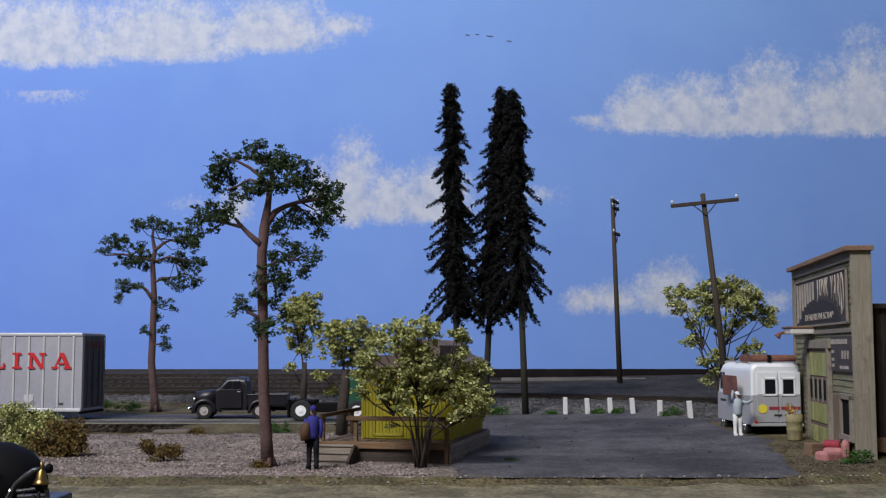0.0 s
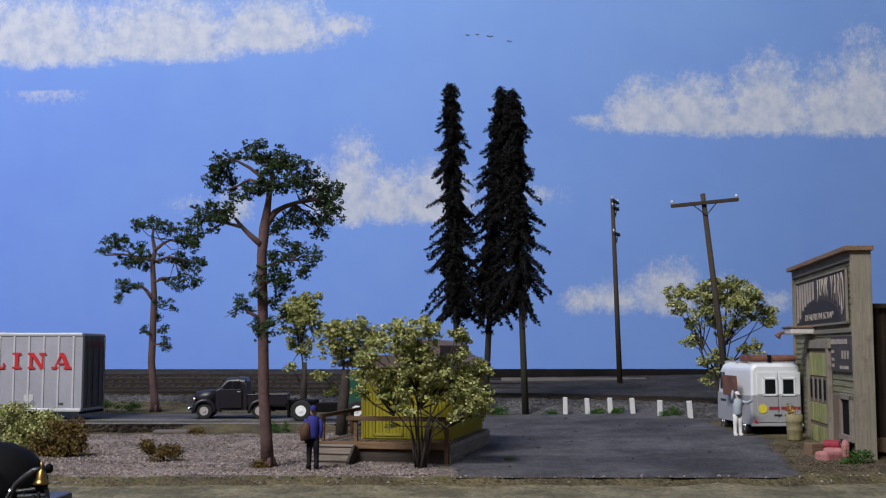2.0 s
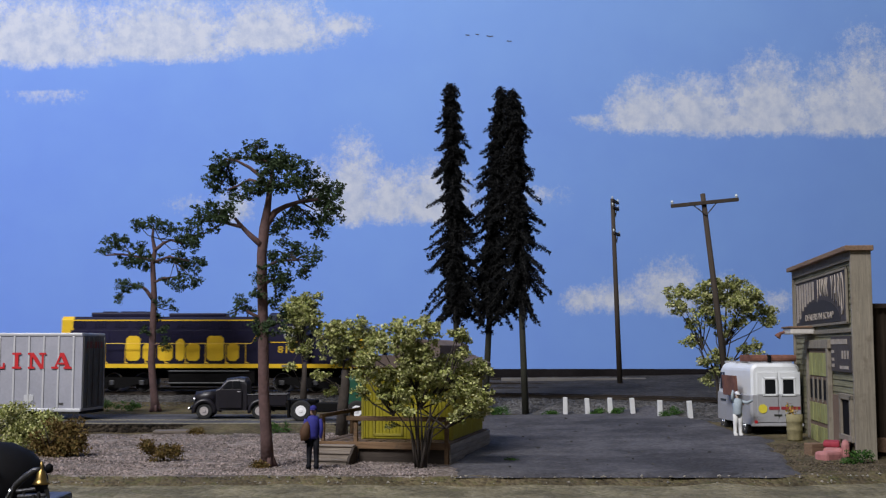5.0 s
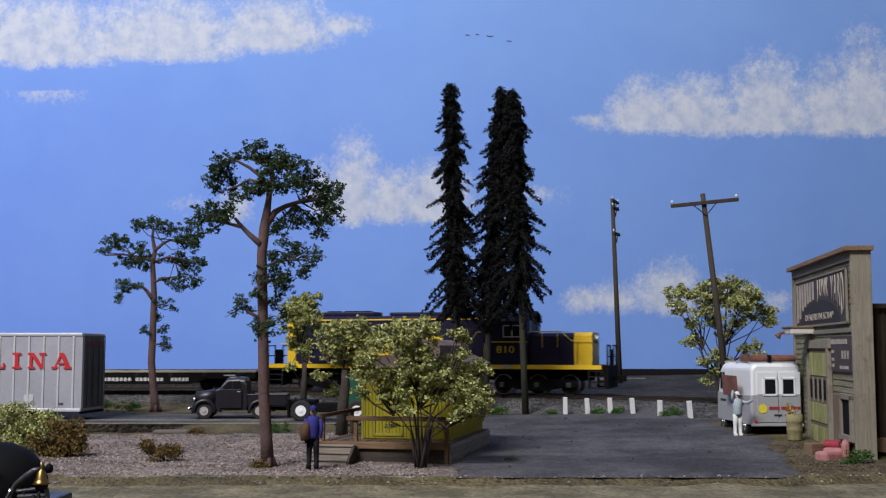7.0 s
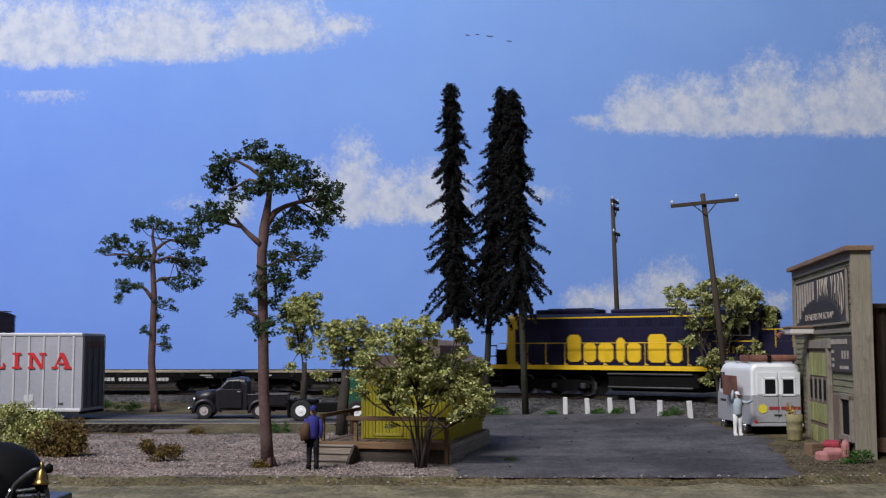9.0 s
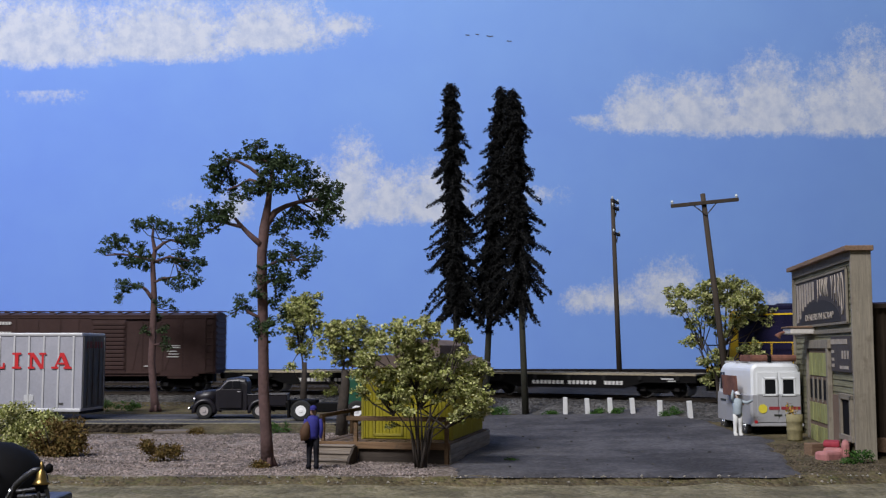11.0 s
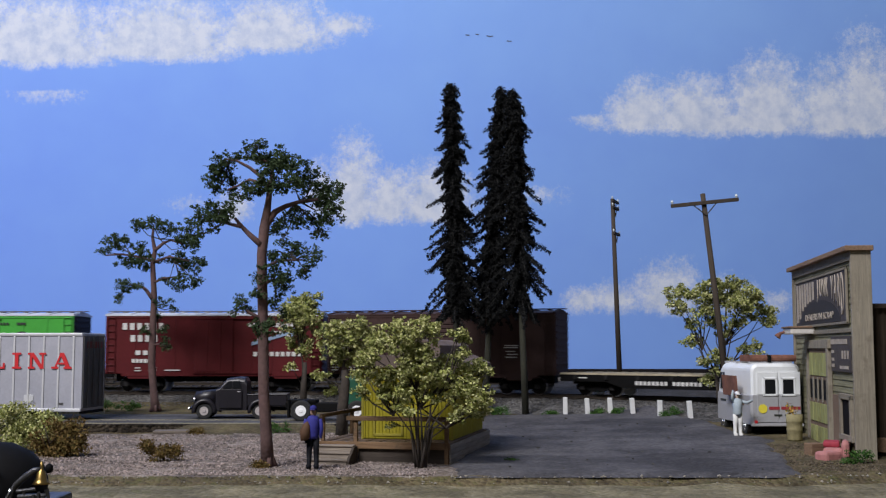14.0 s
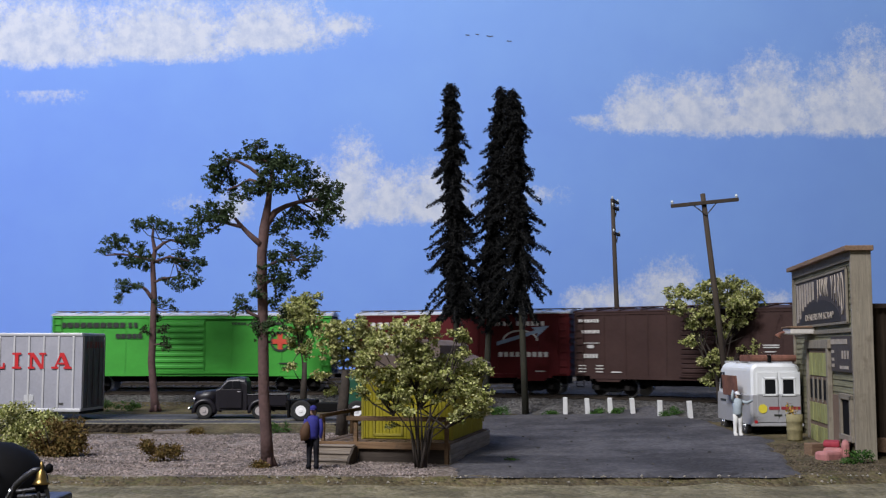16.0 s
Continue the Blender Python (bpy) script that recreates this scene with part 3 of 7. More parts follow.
    for sx in (-1, 1):
        side_ladder(c, sx * (h - 0.32), -1.5, 1.0, high, paint)
        bm = bmesh.new()
        rod(bm, (sx * (h - 0.1), -1.5, 0.98), (sx * (h - 0.1), -1.5, 0.45), 0.03, 6)
        rod(bm, (sx * (h - 0.5), -1.5, 0.98), (sx * (h - 0.5), -1.5, 0.45), 0.03, 6)
        rod(bm, (sx * (h - 0.1), -1.5, 0.46), (sx * (h - 0.5), -1.5, 0.46), 0.03, 6)
        part("stirrup_step", bm, M_BLACK, c)
        coupler(c, sx * h, sx)
        bogie(c, sx * (h - 1.9), [-0.85, 0.85], 0.42, W_CAR, M_GREYGEAR)
    bm = bmesh.new()
    box(bm, -h + 0.3, h - 0.3, -0.45, 0.45, 0.55, 0.98)
    for x in (-1.6, 1.2):
        box(bm, x, x + 0.9, -1.2, -0.5, 0.55, 0.95, 0.08)
    rod(bm, (-2.6, -0.9, 0.72), (-1.8, -0.9, 0.72), 0.2, 10)
    part("underframe", bm, M_BLACK, c)
    return c


def flatcar(label, length):
    c = thing("flatcar", label, "flatcar", group="freight train")
    h = length / 2
    bm = bmesh.new()
    for sy in (-1.42, 1.42):
        extrude(bm, [(-h, 1.05), (h, 1.05), (h, 0.72), (h - 2.6, 0.72), (h - 3.6, 0.42), (-h + 3.6, 0.42), (-h + 2.6, 0.72), (-h, 0.72)], "y", sy - 0.06, sy + 0.06)
    box(bm, -h + 0.1, h - 0.1, -0.35, 0.35, 0.55, 1.0)
    for k in range(9):
        x = -h + 0.8 + k * (length - 1.6) / 8
        box(bm, x - 0.08, x + 0.08, -1.36, 1.36, 0.78, 1.03)
    part("frame", bm, M_BLACK, c)
    bm = bmesh.new()
    n = int(length / 0.28)
    for k in range(n):
        x = -h + k * length / n
        box(bm, x + 0.008, x + length / n - 0.008, -1.5, 1.5, 1.055, 1.14 + 0.012 * math.sin(k * 3.7))
    tagged(part("deck", bm, M_DECK, c, "pale weathered timber deck"), kind="stuff")
    for k in range(7):
        x = -h + 0.9 + k * (length - 1.8) / 6
        bm = bmesh.new()
        box(bm, x - 0.09, x + 0.09, -1.56, -1.48, 0.82, 1.02, 0.015)
        part("stake_pocket", bm, M_GREYGEAR, c)
    bars(c, [(-h * 0.3 + 0.22 * k + (0.2 if k > 7 else 0), 0.68, 0.15, 0.18) for k in range(15)] + [(h * 0.3 + 0.2 * k, 0.68, 0.14, 0.18) for k in range(5)]
         + [(-h + 1.3, 0.9, 0.5, 0.06), (h - 1.4, 0.9, 0.6, 0.06), (h - 1.2, 0.8, 0.4, 0.05)], M_LETTER, -1.485)
    for sx in (-1, 1):
        bogie(c, sx * (h - 1.9), [-0.85, 0.85], 0.42, W_CAR, M_GREYGEAR)
        coupler(c, sx * h, sx)
    return c


def diesel():
    """Hood-unit diesel, nose towards +x, pilot faces at -9.45 and 9.45, rail tops at z = 0."""
    c = thing("diesel_locomotive", "dark blue and yellow diesel hood locomotive", "locomotive", group="freight train")
    bm = bmesh.new()
    box(bm, -9.3, 9.3, -1.5, 1.5, 1.28, 1.5, 0.02)
    box(bm, -8.4, 8.4, -0.55, 0.55, 0.72, 1.3)
    for sx in (-1, 1):
        box(bm, min(sx * 9.2, sx * 9.45), max(sx * 9.2, sx * 9.45), -1.45, 1.45, 0.35, 1.5, 0.04)
    part("frame", bm, M_BLACK, c)
    for sy in (-1, 1):
        bm = bmesh.new()
        box(bm, -9.3, 9.1, min(sy * 1.5, sy * 1.53), max(sy * 1.5, sy * 1.53), 1.3, 1.52)
        part("side_stripe", bm, M_YELLOW, c, "bright yellow sill stripe")
    # long hood
    bm = bmesh.new()
    extrude(bm, [(-0.98, 1.5), (-0.98, 3.9), (-0.78, 4.1), (0.78, 4.1), (0.98, 3.9), (0.98, 1.5)], "x", -8.35, 3.2)
    for k in range(9):
        x = -7.4 + k * 1.15
        for sy in (-1, 1):
            box(bm, x - 0.5, x + 0.5, min(sy * 0.98, sy * 1.0), max(sy * 0.98, sy * 1.0), 1.65, 3.35, 0.01)
            for j in range(4):
                box(bm, x - 0.36 + j * 0.19, x - 0.27 + j * 0.19, min(sy * 0.98, sy * 1.02), max(sy * 0.98, sy * 1.02), 3.5, 3.8)
    part("long_hood", bm, M_BLUE, c)
    bm = bmesh.new()
    extrude(bm, [(-0.99, 1.5), (-0.99, 3.9), (-0.79, 4.11), (0.79, 4.11), (0.99, 3.9), (0.99, 1.5)], "x", -8.4, -7.75)
    part("hood_end", bm, M_YELLOW, c, "yellow end of the long hood")
    bm = bmesh.new()
    for sy in (-1, 1):
        box(bm, -7.75, 3.2, min(sy * 0.97, sy * 1.0), max(sy * 0.97, sy * 1.0), 3.86, 3.93)
    part("hood_line", bm, M_YELLOW, c)
    # roof gear
    bm = bmesh.new()
    box(bm, -6.9, -3.4, -0.62, 0.62, 4.1, 4.34, 0.06)
    box(bm, -2.6, 0.6, -0.5, 0.5, 4.1, 4.3, 0.06)
    for x in (-6.0, -5.0, -4.2):
        tube(bm, [(x, 0, 4.34), (x, 0, 4.4)], [0.42, 0.42], 14)
    part("roof_fan_housing", bm, M_BLUE, c)
    bm = bmesh.new()
    rod(bm, (1.7, 0, 4.1), (1.7, 0, 4.38), 0.04, 6)
    for a, b in ((1.35, 2.15), (1.45, 2.0)):
        tube(bm, [(a, 0.12 if a > 1.3 else -0.12, 4.44), (b, 0.12 if a > 1.3 else -0.12, 4.44)], [0.035, 0.085], 8)
    part("air_horn", bm, M_BLACK, c)
    # cab
    bm = bmesh.new()
    extrude(bm, [(-1.5, 1.5), (-1.5, 3.75), (-1.2, 4.08), (-0.6, 4.25), (0.6, 4.25), (1.2, 4.08), (1.5, 3.75), (1.5, 1.5)], "x", 3.2, 5.3)
    part("cab", bm, M_BLUE, c)
    bm = bmesh.new()
    extrude(bm, [(-1.58, 3.76), (-1.25, 4.13), (-0.62, 4.31), (0.62, 4.31), (1.25, 4.13), (1.58, 3.76), (1.5, 3.72), (1.2, 4.06), (0.6, 4.23), (-0.6, 4.23), (-1.2, 4.06), (-1.5, 3.72)], "x", 3.12, 5.4)
    part("cab_roof", bm, M_BLUE, c)
    for sy in (-1, 1):
        bm = bmesh.new()
        y0, y1 = sorted((sy * 1.49, sy * 1.53))
        for a in ((4.02, 4.98, 2.92, 2.97), (4.02, 4.98, 3.5, 3.55), (4.02, 4.07, 2.92, 3.55), (4.93, 4.98, 2.92, 3.55), (4.47, 4.53, 2.94, 3.53)):
            box(bm, a[0], a[1], y0, y1, a[2], a[3])
        w = part("window_frame", bm, mat("silver_frame", (0.6, 0.6, 0.6), 0.4, 0.4), c, "pale window frame")
        bm = bmesh.new()
        box(bm, 4.05, 4.95, sy * 1.5 - 0.008, sy * 1.5 + 0.008, 2.95, 3.52)
        part("pane", bm, M_GLASS, w)
        bars_y = sy * 1.53
        bm = bmesh.new()
        box(bm, 3.2, 5.3, min(sy * 1.5, bars_y), max(sy * 1.5, bars_y), 2.66, 2.71)
        part("cab_line", bm, M_YELLOW, c)
    bm = bmesh.new()
    for y in (-1.1, 0.75):
        box(bm, 5.3, 5.33, y, y + 0.4, 3.25, 3.85)
    part("cab_front_window", bm, M_GLASS, c)
    bm = bmesh.new()
    box(bm, 5.28, 5.46, -1.2, -0.85, 3.8, 4.08, 0.04)
    box(bm, 5.28, 5.46, 0.85, 1.2, 3.8, 4.08, 0.04)
    part("number_board", bm, M_BLACK, c)
    # nose
    bm = bmesh.new()
    extrude(bm, [(-0.98, 1.5), (-0.98, 2.98), (-0.78, 3.14), (0.78, 3.14), (0.98, 2.98), (0.98, 1.5)], "x", 5.3, 7.8)
    box(bm, 5.9, 6.8, -1.0, 1.0, 1.6, 2.7, 0.02)
    part("nose", bm, M_BLUE, c)
    bm = bmesh.new()
    extrude(bm, [(-1.0, 1.5), (-1.0, 3.0), (-0.8, 3.17), (0.8, 3.17), (1.0, 3.0), (1.0, 1.5)], "x", 7.62, 8.55)
    part("nose_end", bm, M_YELLOW, c, "yellow nose end")
    bm = bmesh.new()
    tube(bm, [(8.55, 0, 2.85), (8.7, 0, 2.85)], [0.22, 0.2], 14)
    part("headlight", bm, M_STEEL, c)
    # walkway rails
    for sy in (-1, 1):
        y = sy * 1.42
        bm = bmesh.new()
        for k in range(11):
            x = -8.0 + k * 1.1
            rod(bm, (x, y, 1.5), (x, y, 2.62), 0.02, 6)
            rod(bm, (x, y, 1.62), (x + 0.16, y, 1.55), 0.03, 6)
        tube(bm, [(-8.6, y, 2.62), (2.2, y, 2.62), (2.6, y, 3.2), (3.15, y, 3.2)], 0.022, 6)
        part("handrail", bm, M_YELLOW, c, "thin yellow handrail")
        bm = bmesh.new()
        tube(bm, [(5.4, y * 0.8, 3.22), (7.0, y * 0.8, 3.22), (7.5, y * 0.8, 2.75), (8.6, y * 0.8, 2.75)], 0.02, 6)
        for x in (6.0, 6.8):
            rod(bm, (x, y * 0.8, 3.2), (x, y * 0.8, 2.4), 0.018, 6)
        rod(bm, (7.8, y * 0.8, 2.75), (7.8, y * 0.8, 1.7), 0.025, 6)
        part("nose_rail", bm, M_YELLOW, c)
    for sx in (-1, 1):
        bm = bmesh.new()
        for y in (-1.35, -0.5, 0.5, 1.35):
            rod(bm, (sx * 9.38, y, 1.0), (sx * 9.38, y, 2.55), 0.04, 6)
        for z in (1.95, 2.5):
            rod(bm, (sx * 9.38, -1.35, z), (sx * 9.38, -0.5, z), 0.035, 6)
            rod(bm, (sx * 9.38, 0.5, z), (sx * 9.38, 1.35, z), 0.035, 6)
        box(bm, sx * 9.38 - 0.04, sx * 9.38 + 0.04, -0.45, 0.45, 1.5, 2.3, 0.02)
        part("end_rail", bm, M_BLACK, c)
        for sy in (-1, 1):
            bm = bmesh.new()
            for k in range(4):
                box(bm, min(sx * 8.5, sx * 9.25), max(sx * 8.5, sx * 9.25), min(sy * 1.05, sy * 1.5), max(sy * 1.05, sy * 1.5), 0.35 + 0.28 * k, 0.41 + 0.28 * k)
            box(bm, sx * 8.45 - 0.03, sx * 8.45 + 0.03, min(sy * 1.05, sy * 1.5), max(sy * 1.05, sy * 1.5), 0.35, 1.3)
            part("steps", bm, M_GREYGEAR, c)
        bogie(c, sx * 5.6, [-1.75, 0.1, 1.75], 0.5, W_LOCO, M_BEARING)
        coupler(c, sx * 9.4, sx)
    bm = bmesh.new()
    extrude(bm, [(-1.35, 0.5), (-1.35, 1.2), (1.35, 1.2), (1.35, 0.5), (0.9, 0.28), (-0.9, 0.28)], "x", -2.3, 2.4)
    part("fuel_tank", bm, M_BLACK, c)
    for z in (0.48, 1.12):
        bm = bmesh.new()
        rod(bm, (-2.3, -1.42, z), (2.1, -1.42, z), 0.05, 6)
        part("air_pipe", bm, M_BEARING, c)
    # side lettering as plain letter-sized slabs: tall capital, low letters
    x = -4.78
    slabs = [(0.9, 1.36), (0.8, 0.95), (0.96, 0.95), (0.55, 1.2), (0.86, 0.95), (0.0, 0), (1.08, 1.36), (0.76, 0.95)]
    for w, hh in slabs:
        if hh == 0:
            x += 0.24
            continue
        bm = bmesh.new()
        v, k = w * 0.86, 0.16
        extrude(bm, [(x + k, 1.68), (x + v - k, 1.68), (x + v, 1.68 + k), (x + v, 1.68 + hh - k), (x + v - k, 1.68 + hh), (x + k, 1.68 + hh), (x, 1.68 + hh - k), (x, 1.68 + k)], "y", -1.03, -1.0)
        part("lettering", bm, M_YELLOW, c, "yellow letter shape")
        x += w + 0.03
    words("number", "810", M_YELLOW, c, 0.38, pose(4.15, -1.515, 2.28, 90), "yellow running number", 1.25)
    bm = bmesh.new()
    box(bm, 3.9, 4.5, -1.545, -1.52, 1.34, 1.48)
    part("builder_plate", bm, M_STEEL, c)
    return c


loco = diesel()
flat_a = flatcar("black flatcar with an empty pale timber deck", 12.9)
flat_b = flatcar("black flatcar with an empty pale timber deck", 12.3)
brown = boxcar("weathered brown boxcar with white lettering", 12.6, M_BROWN, M_BROWN, (-0.42, 1.42, 12), [-4.6, -3.4, -2.2, -1.2, 2.3, 3.4, 4.5])
for xa, za, xb, zb in ((1.75, 1.2, 2.25, 3.9), (2.4, 1.2, 3.3, 3.9), (3.5, 1.2, 4.4, 3.9)):
    bm = bmesh.new()
    extrude(bm, [(xa, za), (xa + 0.08, za), (xb + 0.08, zb), (xb, zb)], "y", -1.525, -1.5)
    part("brace", bm, M_BROWN, brown)
red = boxcar("dark red boxcar with pale lettering and grey roof", 11.8, M_RED, M_ROOFGREY, (-1.0, 1.1, 0), [-4.3, -3.2, -2.1, 2.1, 3.2, 4.3], None, M_DARKWALK)
green = boxcar("bright green boxcar with corrugated door and galvanised roof", 15.3, M_CARGREEN, M_ROOFGREY, (-2.2, 0.75, 8), [-6.2, -4.9, -3.6, 2.2, 3.6, 4.9, 6.2], M_DARKEND, M_DARKWALK)

# brown car: blocks of small lettering
bars(brown, [(-5.45, 3.72, 1.2, 0.16), (-5.35, 3.18, 1.05, 0.16), (-5.35, 2.62, 0.95, 0.04), (-5.35, 2.45, 0.35, 0.16), (-5.35, 1.98, 0.85, 0.2), (-5.85, 1.5, 0.4, 0.05),
             (-5.85, 1.35, 0.45, 0.05), (-5.85, 1.2, 0.4, 0.05), (-4.85, 1.5, 0.4, 0.05), (-4.85, 1.35, 0.45, 0.05), (-4.85, 1.2, 0.4, 0.05), (-3.9, 1.2, 0.55, 0.06),
             (4.0, 2.5, 0.75, 0.05), (4.0, 2.4, 0.75, 0.05), (3.95, 2.2, 0.5, 0.05), (4.05, 2.05, 0.55, 0.05), (4.0, 1.9, 0.6, 0.05), (2.7, 1.4, 0.5, 0.05)], M_LETTER, -1.545)
# red car: block lettering one end, arrow emblem the other
bars(red, [(-4.85 + 0.4 * k, 3.55, 0.25, 0.36) for k in range(6)] + [(-4.4 + 0.4 * k, 2.9, 0.25, 0.36) for k in range(4)] + [(-4.1 + 0.4 * k, 2.12, 0.26, 0.24) for k in range(3)]
     + [(-4.35 + 0.22 * k, 1.68, 0.17, 0.2) for k in range(6)] + [(-4.1, 1.3, 0.3, 0.05), (-4.1, 1.15, 0.35, 0.05), (-3.3, 1.32, 0.4, 0.05), (-3.3, 1.18, 0.4, 0.05), (-2.2, 1.18, 0.9, 0.06)]
     + [(2.0 + 0.26 * k + (0.2 if k > 3 else 0), 3.62, 0.17, 0.22) for k in range(10)] + [(2.3 + 0.3 * k, 2.05, 0.2, 0.24) for k in range(9)] + [(4.4, 1.2, 0.5, 0.06)], M_LETTER, -1.55)
bm = bmesh.new()
extrude(bm, [(2.1, 2.5), (4.3, 3.15), (4.2, 2.9), (4.9, 3.5), (3.95, 3.42), (4.15, 3.28), (2.1, 2.7)], "y", -1.56, -1.545)
part("emblem", bm, M_ARROW, red, "pale blue arrow emblem")
bm = bmesh.new()
for k in range(14):
    a0, a1 = math.pi * k / 14, math.pi * (k + 1) / 14
    extrude(bm, [(3.35 - 0.95 * math.cos(a0), 2.75 + 0.55 * math.sin(a0)), (3.35 - 0.95 * math.cos(a1), 2.75 + 0.55 * math.sin(a1)), (3.35 - 0.85 * math.cos(a1), 2.75 + 0.47 * math.sin(a1)), (3.35 - 0.85 * math.cos(a0), 2.75 + 0.47 * math.sin(a0))], "y", -1.555, -1.545)
part("emblem", bm, M_LETTER, red, "white curved outline emblem")
# green car: black lettering, red device
M_INK = mat("black_lettering", (0.02, 0.025, 0.02), 0.7, var=0.1, bump=0)
bars(green, [(-7.0 + 0.36 * k, 3.62, 0.3, 0.28) for k in range(10)] + [(-3.35 + 0.3 * k, 3.62, 0.2, 0.28) for k in range(2)] + [(-4.0 + 0.3 * k, 3.02, 0.25, 0.26) for k in range(5)] + [(-5.4, 3.1, 0.8, 0.05)]
     + [(2.6, 3.7, 0.8, 0.12), (3.7, 3.7, 0.9, 0.12), (4.8, 3.7, 0.5, 0.12), (5.3, 1.55, 1.0, 0.08), (5.3, 1.3, 0.7, 0.05), (-6.3, 1.35, 0.6, 0.05)], M_INK, -1.55)
M_DEVICE = mat("red_device", (0.55, 0.06, 0.03), 0.6, var=0.1, bump=0)
bm = bmesh.new()
box(bm, 4.72, 4.98, -1.56, -1.535, 2.3, 3.16)
box(bm, 4.42, 5.28, -1.562, -1.535, 2.6, 2.86)
part("emblem", bm, M_DEVICE, green, "red cross emblem")
bm = bmesh.new()
for k in range(24):
    a0, a1 = 2 * math.pi * k / 24, 2 * math.pi * (k + 1) / 24
    extrude(bm, [(4.85 + r * math.cos(a), 2.73 + r * math.sin(a)) for r, a in ((0.55, a0), (0.55, a1), (0.44, a1), (0.44, a0))], "y", -1.558, -1.54)
part("emblem_ring", bm, M_INK, green, "dark ring round the emblem")


# ---- trees ----
def leaf_mesh(name, clumps, per, size, material, seed, flat=0.0, tri=False):
    """Many small leaves strewn through clumps (x, y, z, radius x, radius y, radius z), densest at their outsides."""
    rng = np.random.default_rng(seed)
    vs, fs = [], []
    for cx, cy, cz, rx, ry, rz in clumps:
        n = int(per * rx * ry * rz) if per < 0 else max(6, int(per * (rx * ry + rx * rz + ry * rz) / 3))
        d = rng.normal(size=(n, 3))
        d /= np.linalg.norm(d, axis=1)[:, None]
        r = rng.random(n) ** 0.45 * (0.8 + 0.35 * rng.random(n))
        c = np.array((cx, cy, cz)) + d * r[:, None] * np.array((rx, ry, rz))
        a = rng.normal(size=(n, 3)) + d * 0.3
        a[:, 2] *= 1 - flat
        a /= np.linalg.norm(a, axis=1)[:, None]
        b = np.cross(a, rng.normal(size=(n, 3)))
        b /= np.linalg.norm(b, axis=1)[:, None]
        cc = np.cross(a, b)
        k = size * (0.55 + 0.9 * rng.random(n))[:, None]
        quad = np.stack([c - a * k, c - b * k * 0.6 + cc * k * 0.12, c + a * k, c + b * k * 0.6 + cc * k * 0.12], axis=1)
        base = len(vs)
        vs.extend(map(tuple, (quad.reshape(-1, 3) * S).tolist()))
        fs.extend((base + 4 * j, base + 4 * j + 1, base + 4 * j + 2, base + 4 * j + 3) for j in range(n))
    me = bpy.data.meshes.new(name)
    me.from_pydata(vs, [], fs)
    me.materials.append(material)
    return me


def crown(parent, clumps, per, size, material, seed, label="", flat=0.0, name="crown"):
    o = new(name, leaf_mesh(name, clumps, per, size, material, seed, flat))
    o.parent = parent
    return tagged(o, label, kind="stuff")


def puffs(rng, clumps, n, spread, r):
    """Each large clump broken up into n small ones, so that gaps stay between them."""
    out = []
    for cx, cy, cz, rx, ry, rz in clumps:
        for _ in range(n):
            d = rng.normal(size=3)
            d /= np.linalg.norm(d)
            q = rng.random() ** 0.4 * spread
            k = r * (0.6 + 0.8 * rng.random())
            out.append((cx + d[0] * rx * q, cy + d[1] * ry * q, cz + d[2] * rz * q, k * 1.15, k * 1.15, k * 0.85))
    return out


def boughs(tree, pads, material, seed, anchor=None, puff=0.11, fill=2.0, per=1300, size=0.042, deep=0.3, swell=1.2, front=0.0):
    """Foliage pads (x, z, half width, half height) broken into small puffs of leaves, with twigs from the anchor to each pad."""
    rng = np.random.default_rng(seed)
    clumps, mids = [], []
    for x, z, rx, rz in pads:
        rx, rz = rx * swell, rz * swell
        y0 = rng.normal() * deep - front
        mids.append((x, y0, z))
        for _ in range(max(3, int(fill * rx * rz / puff ** 2))):
            d = rng.normal(size=3)
            d /= np.linalg.norm(d)
            q = rng.random() ** 0.4 * (0.9 + 0.25 * rng.random())
            k = puff * (0.5 + 0.9 * rng.random())
            clumps.append((x + d[0] * rx * q, y0 + d[1] * max(rx, 0.2) * q, z + d[2] * rz * q, k * 1.15, k * 1.15, k * 0.8))
    o = crown(tree, clumps, per, size, material, seed, flat=0.3, name="bough")
    if anchor:
        bm = bmesh.new()
        a = Vector((anchor[0], 0, anchor[1]))
        for m in mids:
            b = Vector(m)
            c = a.lerp(b, 0.5) + Vector((0.08 * rng.normal(), 0.08 * rng.normal(), 0.1 * rng.normal()))
            tube(bm, [a, c, b], [0.032, 0.022, 0.01], 5)
            for _ in range(4):
                e = b + Vector((0.16 * rng.normal(), 0.14 * rng.normal(), 0.11 * rng.normal()))
                tube(bm, [c.lerp(b, 0.7), e], [0.012, 0.005], 4)
        tagged(part("twigwork", bm, M_DARKBARK, tree), kind="stuff")
    return o


